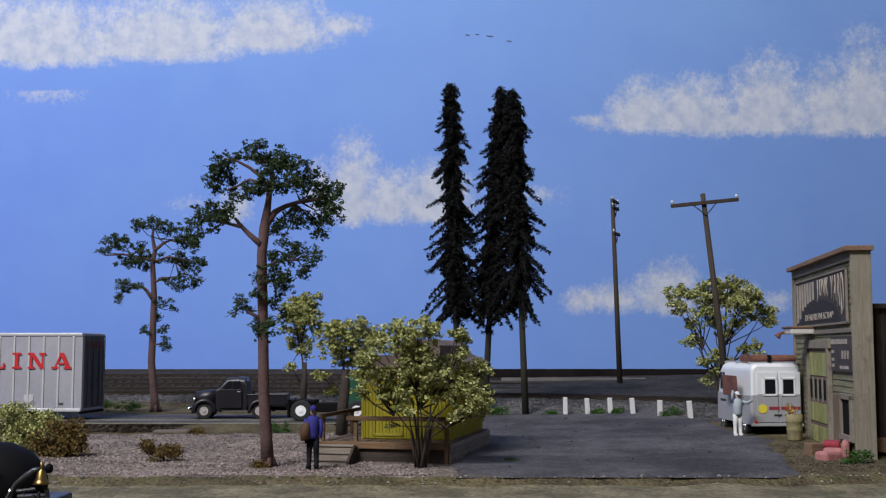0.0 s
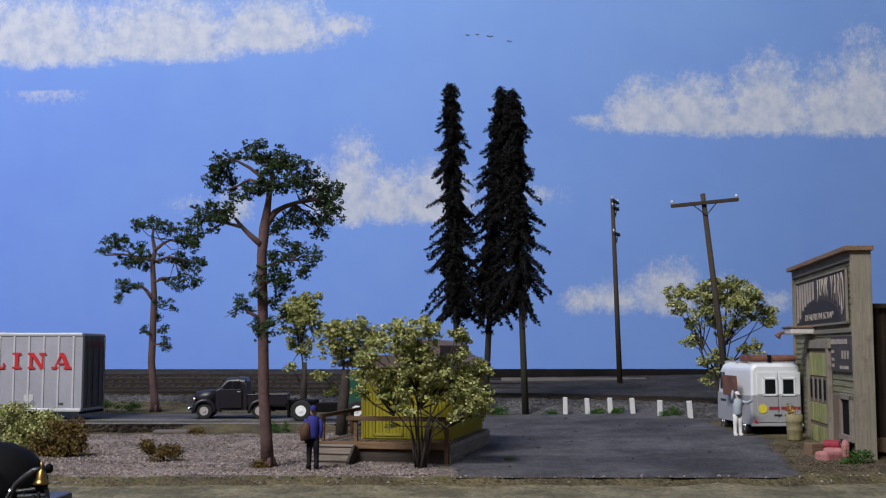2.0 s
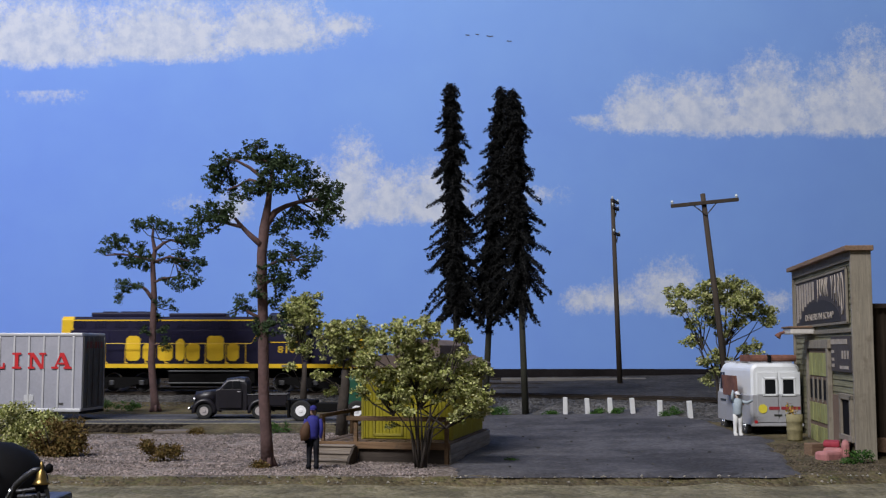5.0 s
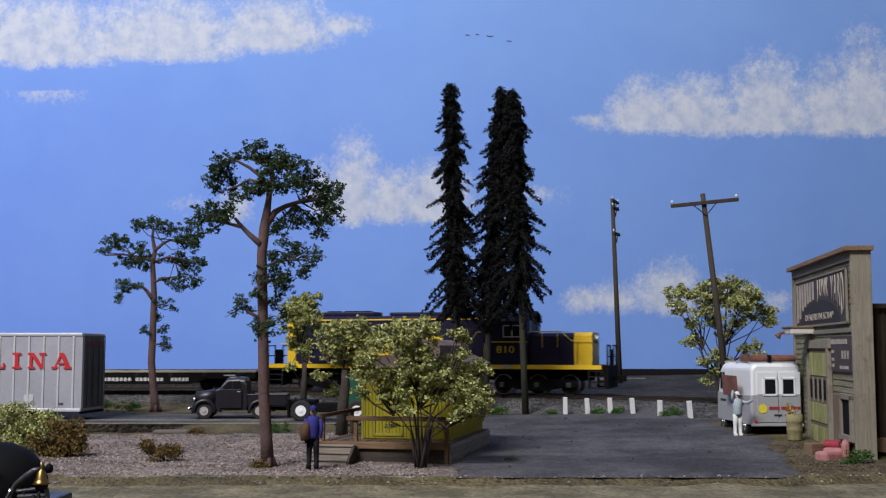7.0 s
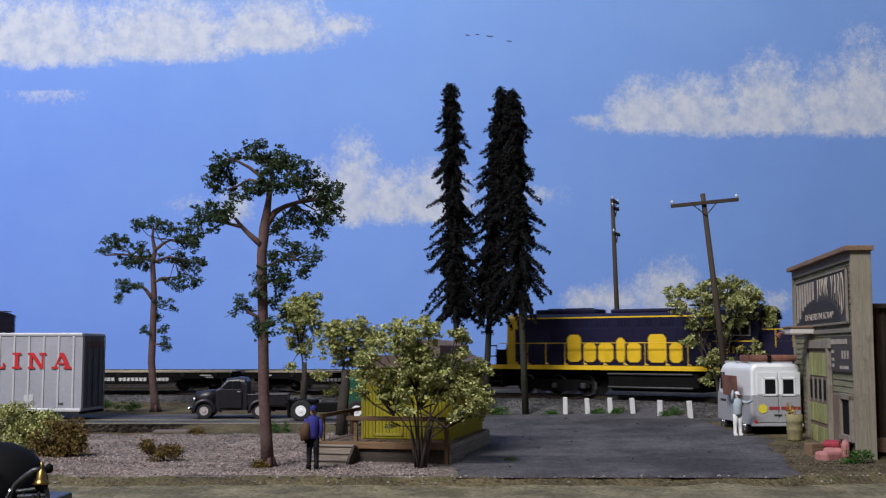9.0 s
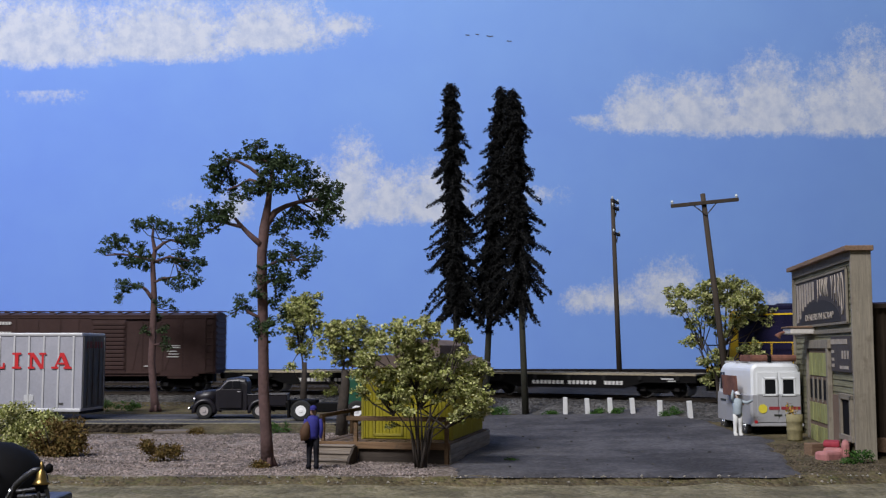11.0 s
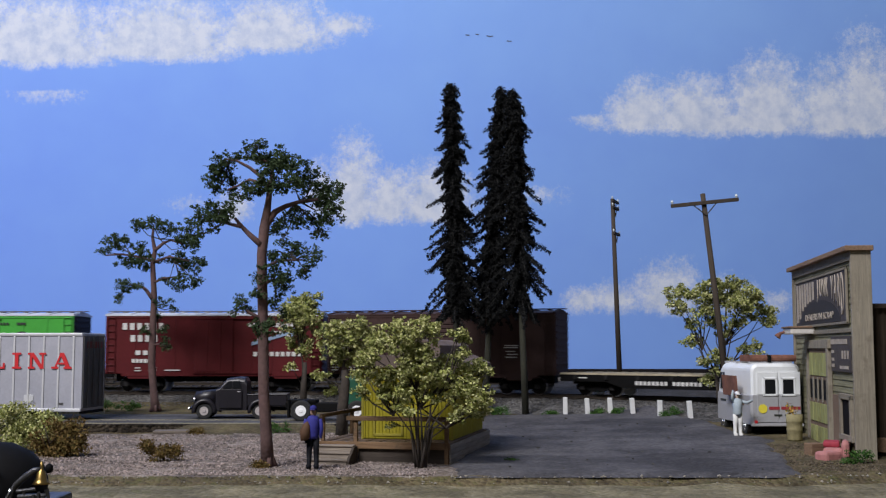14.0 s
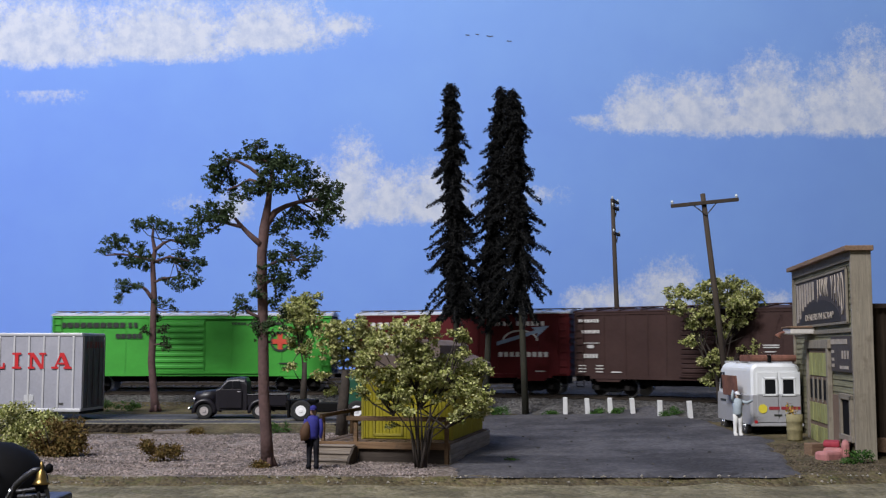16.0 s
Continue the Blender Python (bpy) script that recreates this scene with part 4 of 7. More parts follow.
def pine(label, x, y, z, trunk, limbs, crowns, seed, puff, size):
    """trunk: (x, z, radius) stations; limbs: lists of (x, y, z, radius); crowns: (anchor, pads) bough by bough, all from the foot."""
    t = thing("pine_tree", label, "tree", x, y, z, group="pine trees")
    bm = bmesh.new()
    tube(bm, [(a, 0, b) for a, b, _ in trunk], [c for _, _, c in trunk], 12)
    for k in range(5):
        a = k * 1.26
        tube(bm, [(trunk[0][0], 0, 0.45), (trunk[0][0] + math.cos(a) * trunk[0][2] * 1.25, math.sin(a) * trunk[0][2] * 1.25, -0.05)], [trunk[0][2] * 0.55, 0.06], 6)
    part("trunk", bm, M_BARK, t, smooth=True)
    for lm in limbs:
        bm = bmesh.new()
        n = len(lm)
        tube(bm, [(q[0], 0.1 * math.sin(k * 1.3 + n), q[1]) for k, q in enumerate(lm[1:])], [lm[0] * (1 - 0.75 * k / (n - 1)) for k in range(n - 1)], 8)
        part("limb", bm, M_BARK, t, smooth=True)
    for k, (anchor, pads) in enumerate(crowns):
        boughs(t, pads, M_PINE, seed + k, anchor, puff, 3.1, 1400 if puff < 0.14 else 720, size, 0.3, 1.15, 0.4 if k == 3 else 0.0)
    return t


M_FIRTWIG = mat("fir_twig", (0.007, 0.007, 0.006), 0.9, var=0.3)


def fir(label, x, y, z, height, bare, width, seed, lean=0.0, top=0.35):
    """Tall dark fir: straight trunk, a dense core of short hanging twigs, long drooping boughs set apart, ragged outline."""
    t = thing("fir_tree", label, "tree", x, y, z, group="fir trees")
    bm = bmesh.new()
    tube(bm, [(lean * k / 6 * height, 0, height * k / 6) for k in range(7)], [0.17 - 0.017 * k for k in range(7)], 10)
    part("trunk", bm, M_FIRBARK, t, smooth=True)
    rng = np.random.default_rng(seed)
    bm = bmesh.new()
    clumps = []

    def spray(zz, ln, slope, a, r0):
        cx0, droop = lean * zz, -slope * ln
        bend = [(cx0 + math.cos(a) * ln * u, math.sin(a) * ln * u, zz + droop * u ** 1.25) for u in (0.0, 0.35, 0.7, 1.0)]
        tube(bm, bend, [0.045, 0.04, 0.03, 0.012], 4)
        m = max(3, int(ln / 0.10))
        for q in range(m):
            u = (q + 0.7) / m
            r = r0 * (1.15 - 0.45 * u) * (0.75 + 0.5 * rng.random())
            clumps.append((cx0 + math.cos(a) * ln * u + 0.03 * rng.normal(), math.sin(a) * ln * u + 0.03 * rng.normal(), zz + droop * u ** 1.25 - 0.03, r * 1.05, r * 1.05, r))

    n = int((height - bare) / 0.13)
    for k in range(n + 1):
        f = k / n
        zz = bare + (height - bare) * f
        patch = 0.85 + 0.35 * noise.noise(Vector((zz * 1.1, seed, 0)))
        for j in range(4):
            ln = (top + 0.22 * (1 - f)) * (0.8 + 0.5 * rng.random()) * patch
            spray(zz, ln, 0.7 + 0.5 * rng.random(), rng.random() * 6.283, 0.16)
        if f < 0.93 and k % 2 == 0:
            for j in range(3):
                ln = top + width * (1 - f) ** 0.8 * (0.4 + 0.6 * rng.random())
                spray(zz + 0.1 * rng.normal(), ln, 0.4 + 0.35 * rng.random() + (0.45 * rng.random() if f < 0.2 else 0), rng.random() * 6.283, 0.155)
    tagged(part("branchwork", bm, M_FIRTWIG, t), kind="stuff")
    crown(t, clumps, 1150, 0.055, M_FIR, seed + 1)
    return t


def shrub(name, label, x, y, z, stems, clumps, seed, material=None, per=60, size=0.1, bits=14, puff=0.3, bark=None, group="leafy shrubs"):
    t = thing(name, label, "shrub" if name != "leafy_tree" else "tree", x, y, z, group=group)
    for st in stems:
        bm = bmesh.new()
        tube(bm, [q[:3] for q in st], [q[3] for q in st], 7)
        part("stem", bm, bark or M_DARKBARK, t, smooth=True)
    rng = np.random.default_rng(seed)
    crown(t, puffs(rng, clumps, bits, 1.0, puff), per, size, material or M_LIME, seed)
    return t


# tall pine beside the gravel, with a flat spreading crown
pine("tall pine with a bare reddish trunk and spreading crown", -5.32, 34.0, 0.02,
     [(0.12, -0.05, 0.21), (0.06, 0.9, 0.175), (-0.03, 2.1, 0.165), (-0.09, 4.45, 0.155), (-0.15, 6.3, 0.15), (-0.08, 7.1, 0.16), (0.02, 7.85, 0.1), (0.09, 8.4, 0.07), (0.16, 9.15, 0.04)],
     [(0.1, (-0.17, 6.6), (-0.52, 6.9), (-0.78, 7.16), (-0.99, 7.42)), (0.06, (-0.78, 7.14), (-1.16, 7.24), (-1.5, 7.35), (-1.84, 7.31)), (0.11, (-0.08, 7.1), (0.22, 7.61), (0.54, 7.78), (0.97, 7.9), (1.62, 7.97)),
      (0.07, (0.08, 8.2), (-0.22, 8.69), (-0.57, 8.97), (-0.93, 9.15), (-1.31, 9.21)), (0.055, (0.03, 8.4), (-0.56, 8.59), (-0.9, 8.42), (-1.23, 8.28)), (0.05, (0.15, 8.97), (-0.07, 9.15), (-0.38, 9.18)),
      (0.06, (-0.15, 4.38), (-0.5, 4.56), (-0.69, 4.7)), (0.05, (-0.1, 5.9), (0.39, 6.11), (1.08, 6.15)), (0.05, (-0.1, 5.4), (0.23, 5.55), (0.49, 5.46))],
     [((-1.3, 7.3), [(-1.51, 7.66, 0.65, 0.27), (-1.9, 7.31, 0.48, 0.34), (-2.13, 6.83, 0.27, 0.31), (-1.33, 7.43, 0.34, 0.2)]),
      ((-1.2, 9.1), [(-1.65, 8.64, 0.27, 0.37), (-1.28, 9.16, 0.37, 0.27), (-1.13, 8.47, 0.17, 0.31), (-1.41, 8.9, 0.31, 0.34), (-1.52, 8.3, 0.2, 0.17), (-1.75, 9.0, 0.12, 0.05)]),
      ((-0.1, 9.1), [(-0.77, 9.42, 0.41, 0.19), (-0.34, 9.56, 0.37, 0.15), (0.13, 9.34, 0.51, 0.31), (0.49, 9.08, 0.41, 0.31), (-0.21, 9.25, 0.27, 0.14)]),
      ((0.1, 8.3), [(-0.13, 8.42, 0.41, 0.31), (0.3, 8.35, 0.35, 0.3), (0.15, 8.75, 0.3, 0.2), (-0.4, 8.11, 0.24, 0.17), (-0.74, 8.04, 0.22, 0.17), (0.79, 8.38, 0.44, 0.24), (-0.58, 8.3, 0.14, 0.14)]),
      ((1.0, 7.9), [(0.82, 8.9, 0.51, 0.31), (1.27, 8.56, 0.51, 0.37), (1.82, 8.21, 0.44, 0.41), (1.97, 7.69, 0.34, 0.41), (1.45, 8.04, 0.48, 0.27)]),
      ((0.9, 7.8), [(1.58, 6.87, 0.24, 0.14), (0.47, 6.7, 0.19, 0.15), (0.09, 7.14, 0.17, 0.17)]),
      ((0.9, 6.15), [(0.82, 6.49, 0.41, 0.22), (1.45, 6.23, 0.27, 0.27), (1.18, 5.81, 0.22, 0.25), (0.48, 6.18, 0.34, 0.22), (0.14, 6.32, 0.17, 0.17)]),
      ((0.2, 5.5), [(0.18, 5.67, 0.51, 0.31), (0.52, 5.33, 0.31, 0.31), (-0.23, 5.6, 0.19, 0.24), (-0.19, 5.12, 0.19, 0.15), (0.27, 4.92, 0.22, 0.24)]),
      ((-0.6, 4.65), [(-0.78, 4.82, 0.22, 0.27), (-0.91, 4.51, 0.14, 0.08), (-0.52, 4.65, 0.14, 0.1)]),
      ((-0.05, 4.2), [(-0.21, 4.19, 0.19, 0.2), (0.3, 4.11, 0.37, 0.24), (-0.09, 3.85, 0.24, 0.14), (0.5, 4.45, 0.17, 0.17)]),
      ((0.8, 7.8), [(0.98, 7.43, 0.5, 0.25), (1.58, 7.26, 0.42, 0.3), (0.47, 7.18, 0.27, 0.27)])], 11, 0.105, 0.042)
# smaller pine beyond the road
pine("slender pine with a bare reddish trunk beside the road", -14.55, 57.0, 0.42,
     [(0.17, -0.05, 0.24), (0.12, 0.5, 0.21), (0.06, 1.0, 0.19), (-0.08, 2.4, 0.185), (-0.05, 3.5, 0.18), (-0.02, 5.8, 0.15), (-0.13, 7.3, 0.13), (-0.03, 8.0, 0.11), (-0.17, 8.7, 0.08), (-0.12, 9.3, 0.04)],
     [(0.11, (-0.1, 5.6), (-0.45, 6.04), (-0.68, 6.18), (-1.25, 6.29)), (0.08, (-0.2, 7.5), (-0.86, 7.7), (-1.72, 7.84), (-2.57, 7.78)), (0.09, (-0.03, 8.0), (0.41, 8.41), (0.75, 8.56), (1.33, 8.36)),
      (0.07, (-0.02, 6.4), (0.45, 6.61), (1.08, 6.69)), (0.06, (-0.02, 3.25), (0.3, 3.3), (0.55, 3.28)), (0.08, (-0.1, 7.4), (0.71, 7.7), (1.72, 7.49))],
     [((0.2, 8.6), [(-0.9, 9.33, 0.4, 0.26), (-0.18, 9.42, 0.8, 0.28), (0.68, 9.13, 0.68, 0.31), (1.44, 8.56, 0.54, 0.37), (1.88, 8.24, 0.37, 0.28)]),
      ((-1.2, 7.8), [(-2.1, 8.41, 0.57, 0.37), (-2.66, 7.95, 0.4, 0.14), (-1.71, 8.56, 0.31, 0.26), (-1.51, 7.49, 0.54, 0.34), (-0.71, 7.64, 0.57, 0.43), (-0.84, 8.27, 0.43, 0.23), (-0.47, 7.21, 0.23, 0.23)]),
      ((1.0, 7.5), [(0.71, 7.7, 0.68, 0.28), (1.29, 7.38, 0.4, 0.4), (2.01, 7.27, 0.46, 0.51), (2.03, 6.41, 0.37, 0.31), (1.31, 6.69, 0.34, 0.31), (0.74, 6.49, 0.51, 0.17), (1.15, 6.21, 0.37, 0.23)]),
      ((-1.0, 6.2), [(-1.48, 6.32, 0.4, 0.23), (-1.72, 5.69, 0.17, 0.37), (-0.94, 6.24, 0.37, 0.2), (-1.27, 6.01, 0.23, 0.2)]),
      ((0.05, 5.2), [(0.48, 5.41, 0.4, 0.23), (0.91, 5.12, 0.26, 0.14), (0.07, 4.7, 0.2, 0.26)]), ((0.0, 3.9), [(0.51, 4.13, 0.26, 0.23), (-0.4, 3.99, 0.2, 0.2)]),
      ((0.4, 3.28), [(0.58, 3.34, 0.23, 0.31), (0.81, 3.11, 0.26, 0.14)])], 42, 0.15, 0.06)
# three firs
fir("tall black-green fir beyond the yellow shack", 0.75, 55.5, 0.32, 16.3, 5.1, 1.62, 21, -0.023, 0.43)
fir("tall black-green fir beside the car park", 2.05, 56.0, 0.45, 16.1, 5.3, 1.55, 22, 0.055, 0.47)
fir("tall black-green fir with a bare lower trunk", 3.95, 54.5, 0.35, 15.75, 5.5, 1.75, 23, -0.034, 0.47)


def stems_of(rng, n, spread, height, r):
    out = []
    for k in range(n):
        a = 6.283 * k / n + rng.random()
        q = spread * (0.3 + 0.7 * rng.random())
        h = height * (0.7 + 0.35 * rng.random())
        out.append([(0.12 * math.cos(a), 0.12 * math.sin(a), -0.03, r), (q * 0.35 * math.cos(a), q * 0.35 * math.sin(a), h * 0.4, r * 0.75), (q * math.cos(a), q * math.sin(a), h, r * 0.35)])
        b = a + 0.9
        out.append([(q * 0.35 * math.cos(a), q * 0.35 * math.sin(a), h * 0.4, r * 0.5), (q * 0.8 * math.cos(b), q * 0.8 * math.sin(b), h * 0.75, r * 0.25)])
    return out


rg = np.random.default_rng(5)


def fan(name, label, x, y, z, trunk, crowns, seed, puff, size, group):
    """A leafy tree or shrub: stems that part low down, each to its own pad of leaves. crowns: (anchor, pads)."""
    t = thing(name, label, "shrub" if name == "leafy_shrub" else "tree", x, y, z, group=group)
    if trunk:
        bm = bmesh.new()
        tube(bm, [q[:3] for q in trunk], [q[3] for q in trunk], 9)
        part("trunk", bm, M_DARKBARK, t, smooth=True)
    rng = np.random.default_rng(seed)
    for k, (foot, pads) in enumerate(crowns):
        for px, pz, rx, rz in pads[::4]:
            bm = bmesh.new()
            r = 0.048 if y < 40 else 0.075
            a = Vector((foot[0] * 0.7 + 0.04 * rng.normal(), 0.06 * rng.normal(), foot[1]))
            b = Vector((px, 0.2 * rng.normal(), pz))
            c = a.lerp(b, 0.45) + Vector((-0.28 * (b.x - a.x), 0.05 * rng.normal(), 0.12 * abs(b.x - a.x)))
            tube(bm, [a, a.lerp(c, 0.6), c, b], [r, r * 0.75, r * 0.5, 0.012], 6)
            part("stem", bm, M_DARKBARK, t, smooth=True)
        boughs(t, pads, M_LIME, seed + 7 * k, (foot[0] + 0.4 * (pads[0][0] - foot[0]), foot[1] + 0.55 * (pads[0][1] - foot[1])), puff, 3.2, 1900 * (0.12 / puff) ** 2, size, 0.35, 1.5)
    return t


fan("leafy_shrub", "tall yellow-green shrub growing before the yellow shack", -0.62, 33.6, 0.03, None,
    [((-0.1, -0.03), [(-0.32, 4.12, 0.5, 0.2), (0.22, 4.02, 0.22, 0.16), (-0.79, 3.72, 0.5, 0.28), (-0.08, 3.6, 0.5, 0.3), (-1.32, 3.7, 0.25, 0.22), (-1.54, 3.29, 0.18, 0.16)]),
     ((-0.2, -0.03), [(-1.78, 2.76, 0.22, 0.28), (-1.78, 2.26, 0.18, 0.17), (-1.12, 2.67, 0.28, 0.22), (-0.78, 2.26, 0.34, 0.24), (-1.11, 2.06, 0.22, 0.14), (-1.54, 3.09, 0.18, 0.16)]),
     ((0.0, -0.03), [(-0.2, 3.09, 0.44, 0.22), (0.39, 3.09, 0.38, 0.22), (0.75, 2.96, 0.34, 0.2), (0.3, 2.59, 0.34, 0.2), (0.89, 2.62, 0.28, 0.17), (-0.45, 2.76, 0.28, 0.2), (0.22, 2.06, 0.2, 0.12), (0.55, 2.35, 0.34, 0.22), (0.95, 2.1, 0.3, 0.22), (-0.2, 2.35, 0.3, 0.18)]),
     ((0.1, -0.03), [(1.07, 3.92, 0.17, 0.17), (1.22, 3.69, 0.15, 0.17), (1.14, 3.29, 0.2, 0.15), (1.64, 2.89, 0.3, 0.17), (1.89, 2.72, 0.15, 0.13), (1.39, 2.47, 0.24, 0.17)]),
     ((0.05, -0.03), [(1.72, 2.09, 0.28, 0.22), (1.9, 1.89, 0.13, 0.18), (1.39, 1.73, 0.28, 0.17), (1.64, 1.5, 0.2, 0.12), (1.02, 1.4, 0.14, 0.1), (-0.45, 1.73, 0.26, 0.14), (-0.53, 2.06, 0.28, 0.18), (-0.94, 1.15, 0.1, 0.07)])],
    31, 0.12, 0.045, "leafy shrubs")
fan("leafy_tree", "yellow-green leafy tree behind the deck", -4.05, 45.5, 0.05, [(0, 0, -0.05, 0.26), (0.05, 0, 1.2, 0.22), (0.15, 0, 2.1, 0.18), (0.1, 0, 2.6, 0.12)],
    [((0.1, 2.0), [(0.33, 4.29, 0.6, 0.32), (-0.3, 3.84, 0.52, 0.38), (0.72, 3.61, 0.5, 0.48), (-0.07, 3.16, 0.6, 0.3), (0.57, 2.82, 0.38, 0.2), (1.01, 4.06, 0.28, 0.28), (-0.13, 4.24, 0.32, 0.25)]),
     ((0.05, 1.5), [(-0.79, 2.35, 0.25, 0.16), (-0.33, 1.81, 0.2, 0.14)])], 52, 0.155, 0.058, "leafy trees")
fan("leafy_tree", "slender yellow-green leafy tree beyond the road", -7.05, 57.6, 0.4, [(0, 0, -0.05, 0.2), (0, 0, 1.2, 0.16), (0.05, 0, 2.4, 0.1)],
    [((0.0, 0.2), [(-0.55, 5.22, 0.6, 0.4), (0.2, 5.54, 0.5, 0.29), (-0.54, 4.45, 0.5, 0.4), (0.35, 4.73, 0.4, 0.4), (-0.24, 3.59, 0.5, 0.4), (0.05, 2.96, 0.35, 0.26), (-0.17, 4.88, 0.5, 0.4), (0.61, 4.16, 0.26, 0.26), (-0.65, 2.16, 0.2, 0.15)])],
    63, 0.18, 0.068, "leafy trees")
fan("leafy_tree", "broad yellow-green leafy tree beyond the white van", 12.95, 51.4, 0.3, None,
    [((-0.5, 0.0), [(-2.26, 5.69, 0.44, 0.26), (-2.4, 5.04, 0.3, 0.24), (-1.49, 5.56, 0.44, 0.25), (-0.71, 6.07, 0.48, 0.25), (-0.46, 5.43, 0.52, 0.3), (-1.24, 4.92, 0.42, 0.25)]),
     ((-0.4, 0.0), [(0.06, 6.07, 0.55, 0.3), (0.83, 5.69, 0.5, 0.27), (1.33, 5.43, 0.3, 0.22), (0.3, 5.17, 0.52, 0.3), (1.58, 4.79, 0.44, 0.3), (1.98, 4.4, 0.22, 0.2), (1.06, 4.79, 0.3, 0.22)]),
     ((-0.45, 0.0), [(0.28, 4.4, 0.4, 0.22), (-0.61, 4.53, 0.36, 0.26), (-0.11, 3.89, 0.24, 0.22), (1.15, 3.25, 0.26, 0.22), (0.77, 3.13, 0.17, 0.17)]),
     ((-0.55, 0.0), [(-1.64, 4.27, 0.28, 0.22), (-1.91, 3.51, 0.22, 0.22), (-1.4, 3.64, 0.17, 0.17), (-1.29, 2.57, 0.26, 0.17), (-0.52, 2.87, 0.3, 0.22), (-0.66, 2.23, 0.22, 0.2), (-0.92, 1.8, 0.17, 0.22)])],
    74, 0.165, 0.062, "leafy trees")
shrub("bush", "dense yellow-green bush at the roadside", -13.9, 38.0, -0.05, [],
      [(-1.6, 0, 0.8, 1.1, 0.8, 0.95), (-0.3, 0, 0.95, 0.9, 0.8, 0.9), (0.5, 0, 0.7, 0.7, 0.7, 0.7), (-2.6, 0, 0.9, 0.8, 0.8, 0.9)], 35, per=1200, size=0.05, bits=34, group="bushes")
shrub("bush", "brown and olive scrubby bush at the roadside", -12.7, 37.2, -0.05, stems_of(rg, 6, 0.7, 1.1, 0.03),
      [(0, 0, 0.7, 0.75, 0.6, 0.65), (0.6, 0, 0.65, 0.45, 0.5, 0.5), (0.2, 0, 0.3, 0.85, 0.6, 0.35)], 36, M_RUST, 1200, 0.04, 26, 0.25, group="bushes")
shrub("bush", "small dry brown bush on the gravel", -8.75, 35.6, 0.0, stems_of(rg, 5, 0.4, 0.6, 0.02),
      [(0, 0, 0.28, 0.55, 0.4, 0.3), (0.3, 0, 0.32, 0.35, 0.3, 0.24), (-0.45, 0, 0.42, 0.16, 0.12, 0.2)], 37, M_RUST, 1300, 0.033, 26, 0.16, group="bushes")
for nm, gx, gy, w, h in (("a", -16.7, 57.5, 0.75, 0.6), ("b", -15.7, 57.6, 0.5, 0.5), ("c", -6.75, 46.6, 0.5, 0.5), ("d", 2.6, 53.9, 0.5, 0.45), ("e", 10.3, 51.2, 0.6, 0.5), ("f", 8.1, 52.9, 0.4, 0.3),
                         ("g", 12.25, 33.8, 0.42, 0.4), ("h", -10.0, 46.4, 0.3, 0.25), ("j", 7.3, 53.3, 0.45, 0.22), ("k", -5.3, 33.6, 0.3, 0.15), ("l", 2.1, 35.4, 0.16, 0.06), ("p", 5.0, 53.6, 0.35, 0.18)):
    o = shrub("grass_clump", "small bright green clump of grass", gx, gy, ground_z(gx, gy) - 0.05, [], [(0, 0, h * 0.5, w, w * 0.6, h * 0.6)], 50 + ord(nm), M_GREEN if nm not in "hk" else M_RUST, 2600, 0.03, 14, 0.17, group="grass clumps")

# ---- utility poles ----
M_INSULATOR = mat("glass_insulator", (0.6, 0.65, 0.62), 0.2, bump=0)


def pole(label, x, y, z, height, r, tilt, arms, turn):
    p = thing("utility_pole", label, "utility pole", x, y, z, group="utility poles")
    p.matrix_basis = pose(x * S, y * S, z * S, tilt[1], tilt[0], 0)
    bm = bmesh.new()
    tube(bm, [(0, 0, -0.3), (0, 0, height * 0.5), (0, 0, height)], [r, r * 0.85, r * 0.7], 10)
    part("shaft", bm, M_POLE, p, smooth=True)
    for zz, half in arms:
        bm = bmesh.new()
        m = Matrix.Rotation(radians(turn), 4, "Z")
        box(bm, -half, half, -0.07 - r, 0.07 - r, zz - 0.08, zz + 0.08, 0.015, m)
        for sx in (-1, 1):
            rod(bm, m @ Vector((sx * half * 0.35, -r, zz - 0.05)), m @ Vector((0, -r, zz - 0.55)), 0.025, 6)
        a = part("crossarm", bm, M_POLE, p)
        for sx in (-1, 1):
            bm = bmesh.new()
            q = m @ Vector((sx * half * 0.95, -r, zz))
            tube(bm, [q + Vector((0, 0, 0.08)), q + Vector((0, 0, 0.16)), q + Vector((0, 0, 0.24))], [0.03, 0.07, 0.03], 8)
            part("insulator", bm, M_INSULATOR, a)


pole("dark wooden utility pole with short crossarms seen end on", 10.95, 70.4, 1.27, 11.6, 0.174, (-1.6, 0), [(11.4, 0.91), (10.98, 0.91), (9.36, 0.91)], 70)
pole("leaning brown wooden utility pole with one crossarm", 12.45, 49.2, 0.2, 10.12, 0.157, (-6.0, 0), [(9.7, 1.5)], 2)

# ---- white guard posts ----
M_WHITE = mat("white_paint", (0.702, 0.702, 0.693), 0.6, var=0.1, big=2, bump=0.1)
post_bm = bmesh.new()
box(post_bm, -0.1, 0.1, -0.1, 0.1, -0.15, 0.84, 0.02)
post = solid("guard_post", post_bm, M_WHITE, "short white wooden guard post at the car park edge", "post", 5.75, 53.6, 0.38, group="guard posts")
for x, y, ry in ((6.78, 53.4, -3), (7.78, 53.0, -2), (8.74, 52.4, -4), (9.76, 51.3, 0), (10.95, 50.4, -5)):
    o = copy_thing(post, pose(x * S, y * S, (ground_z(x, y) - 0.08) * S, 0, ry, 5))


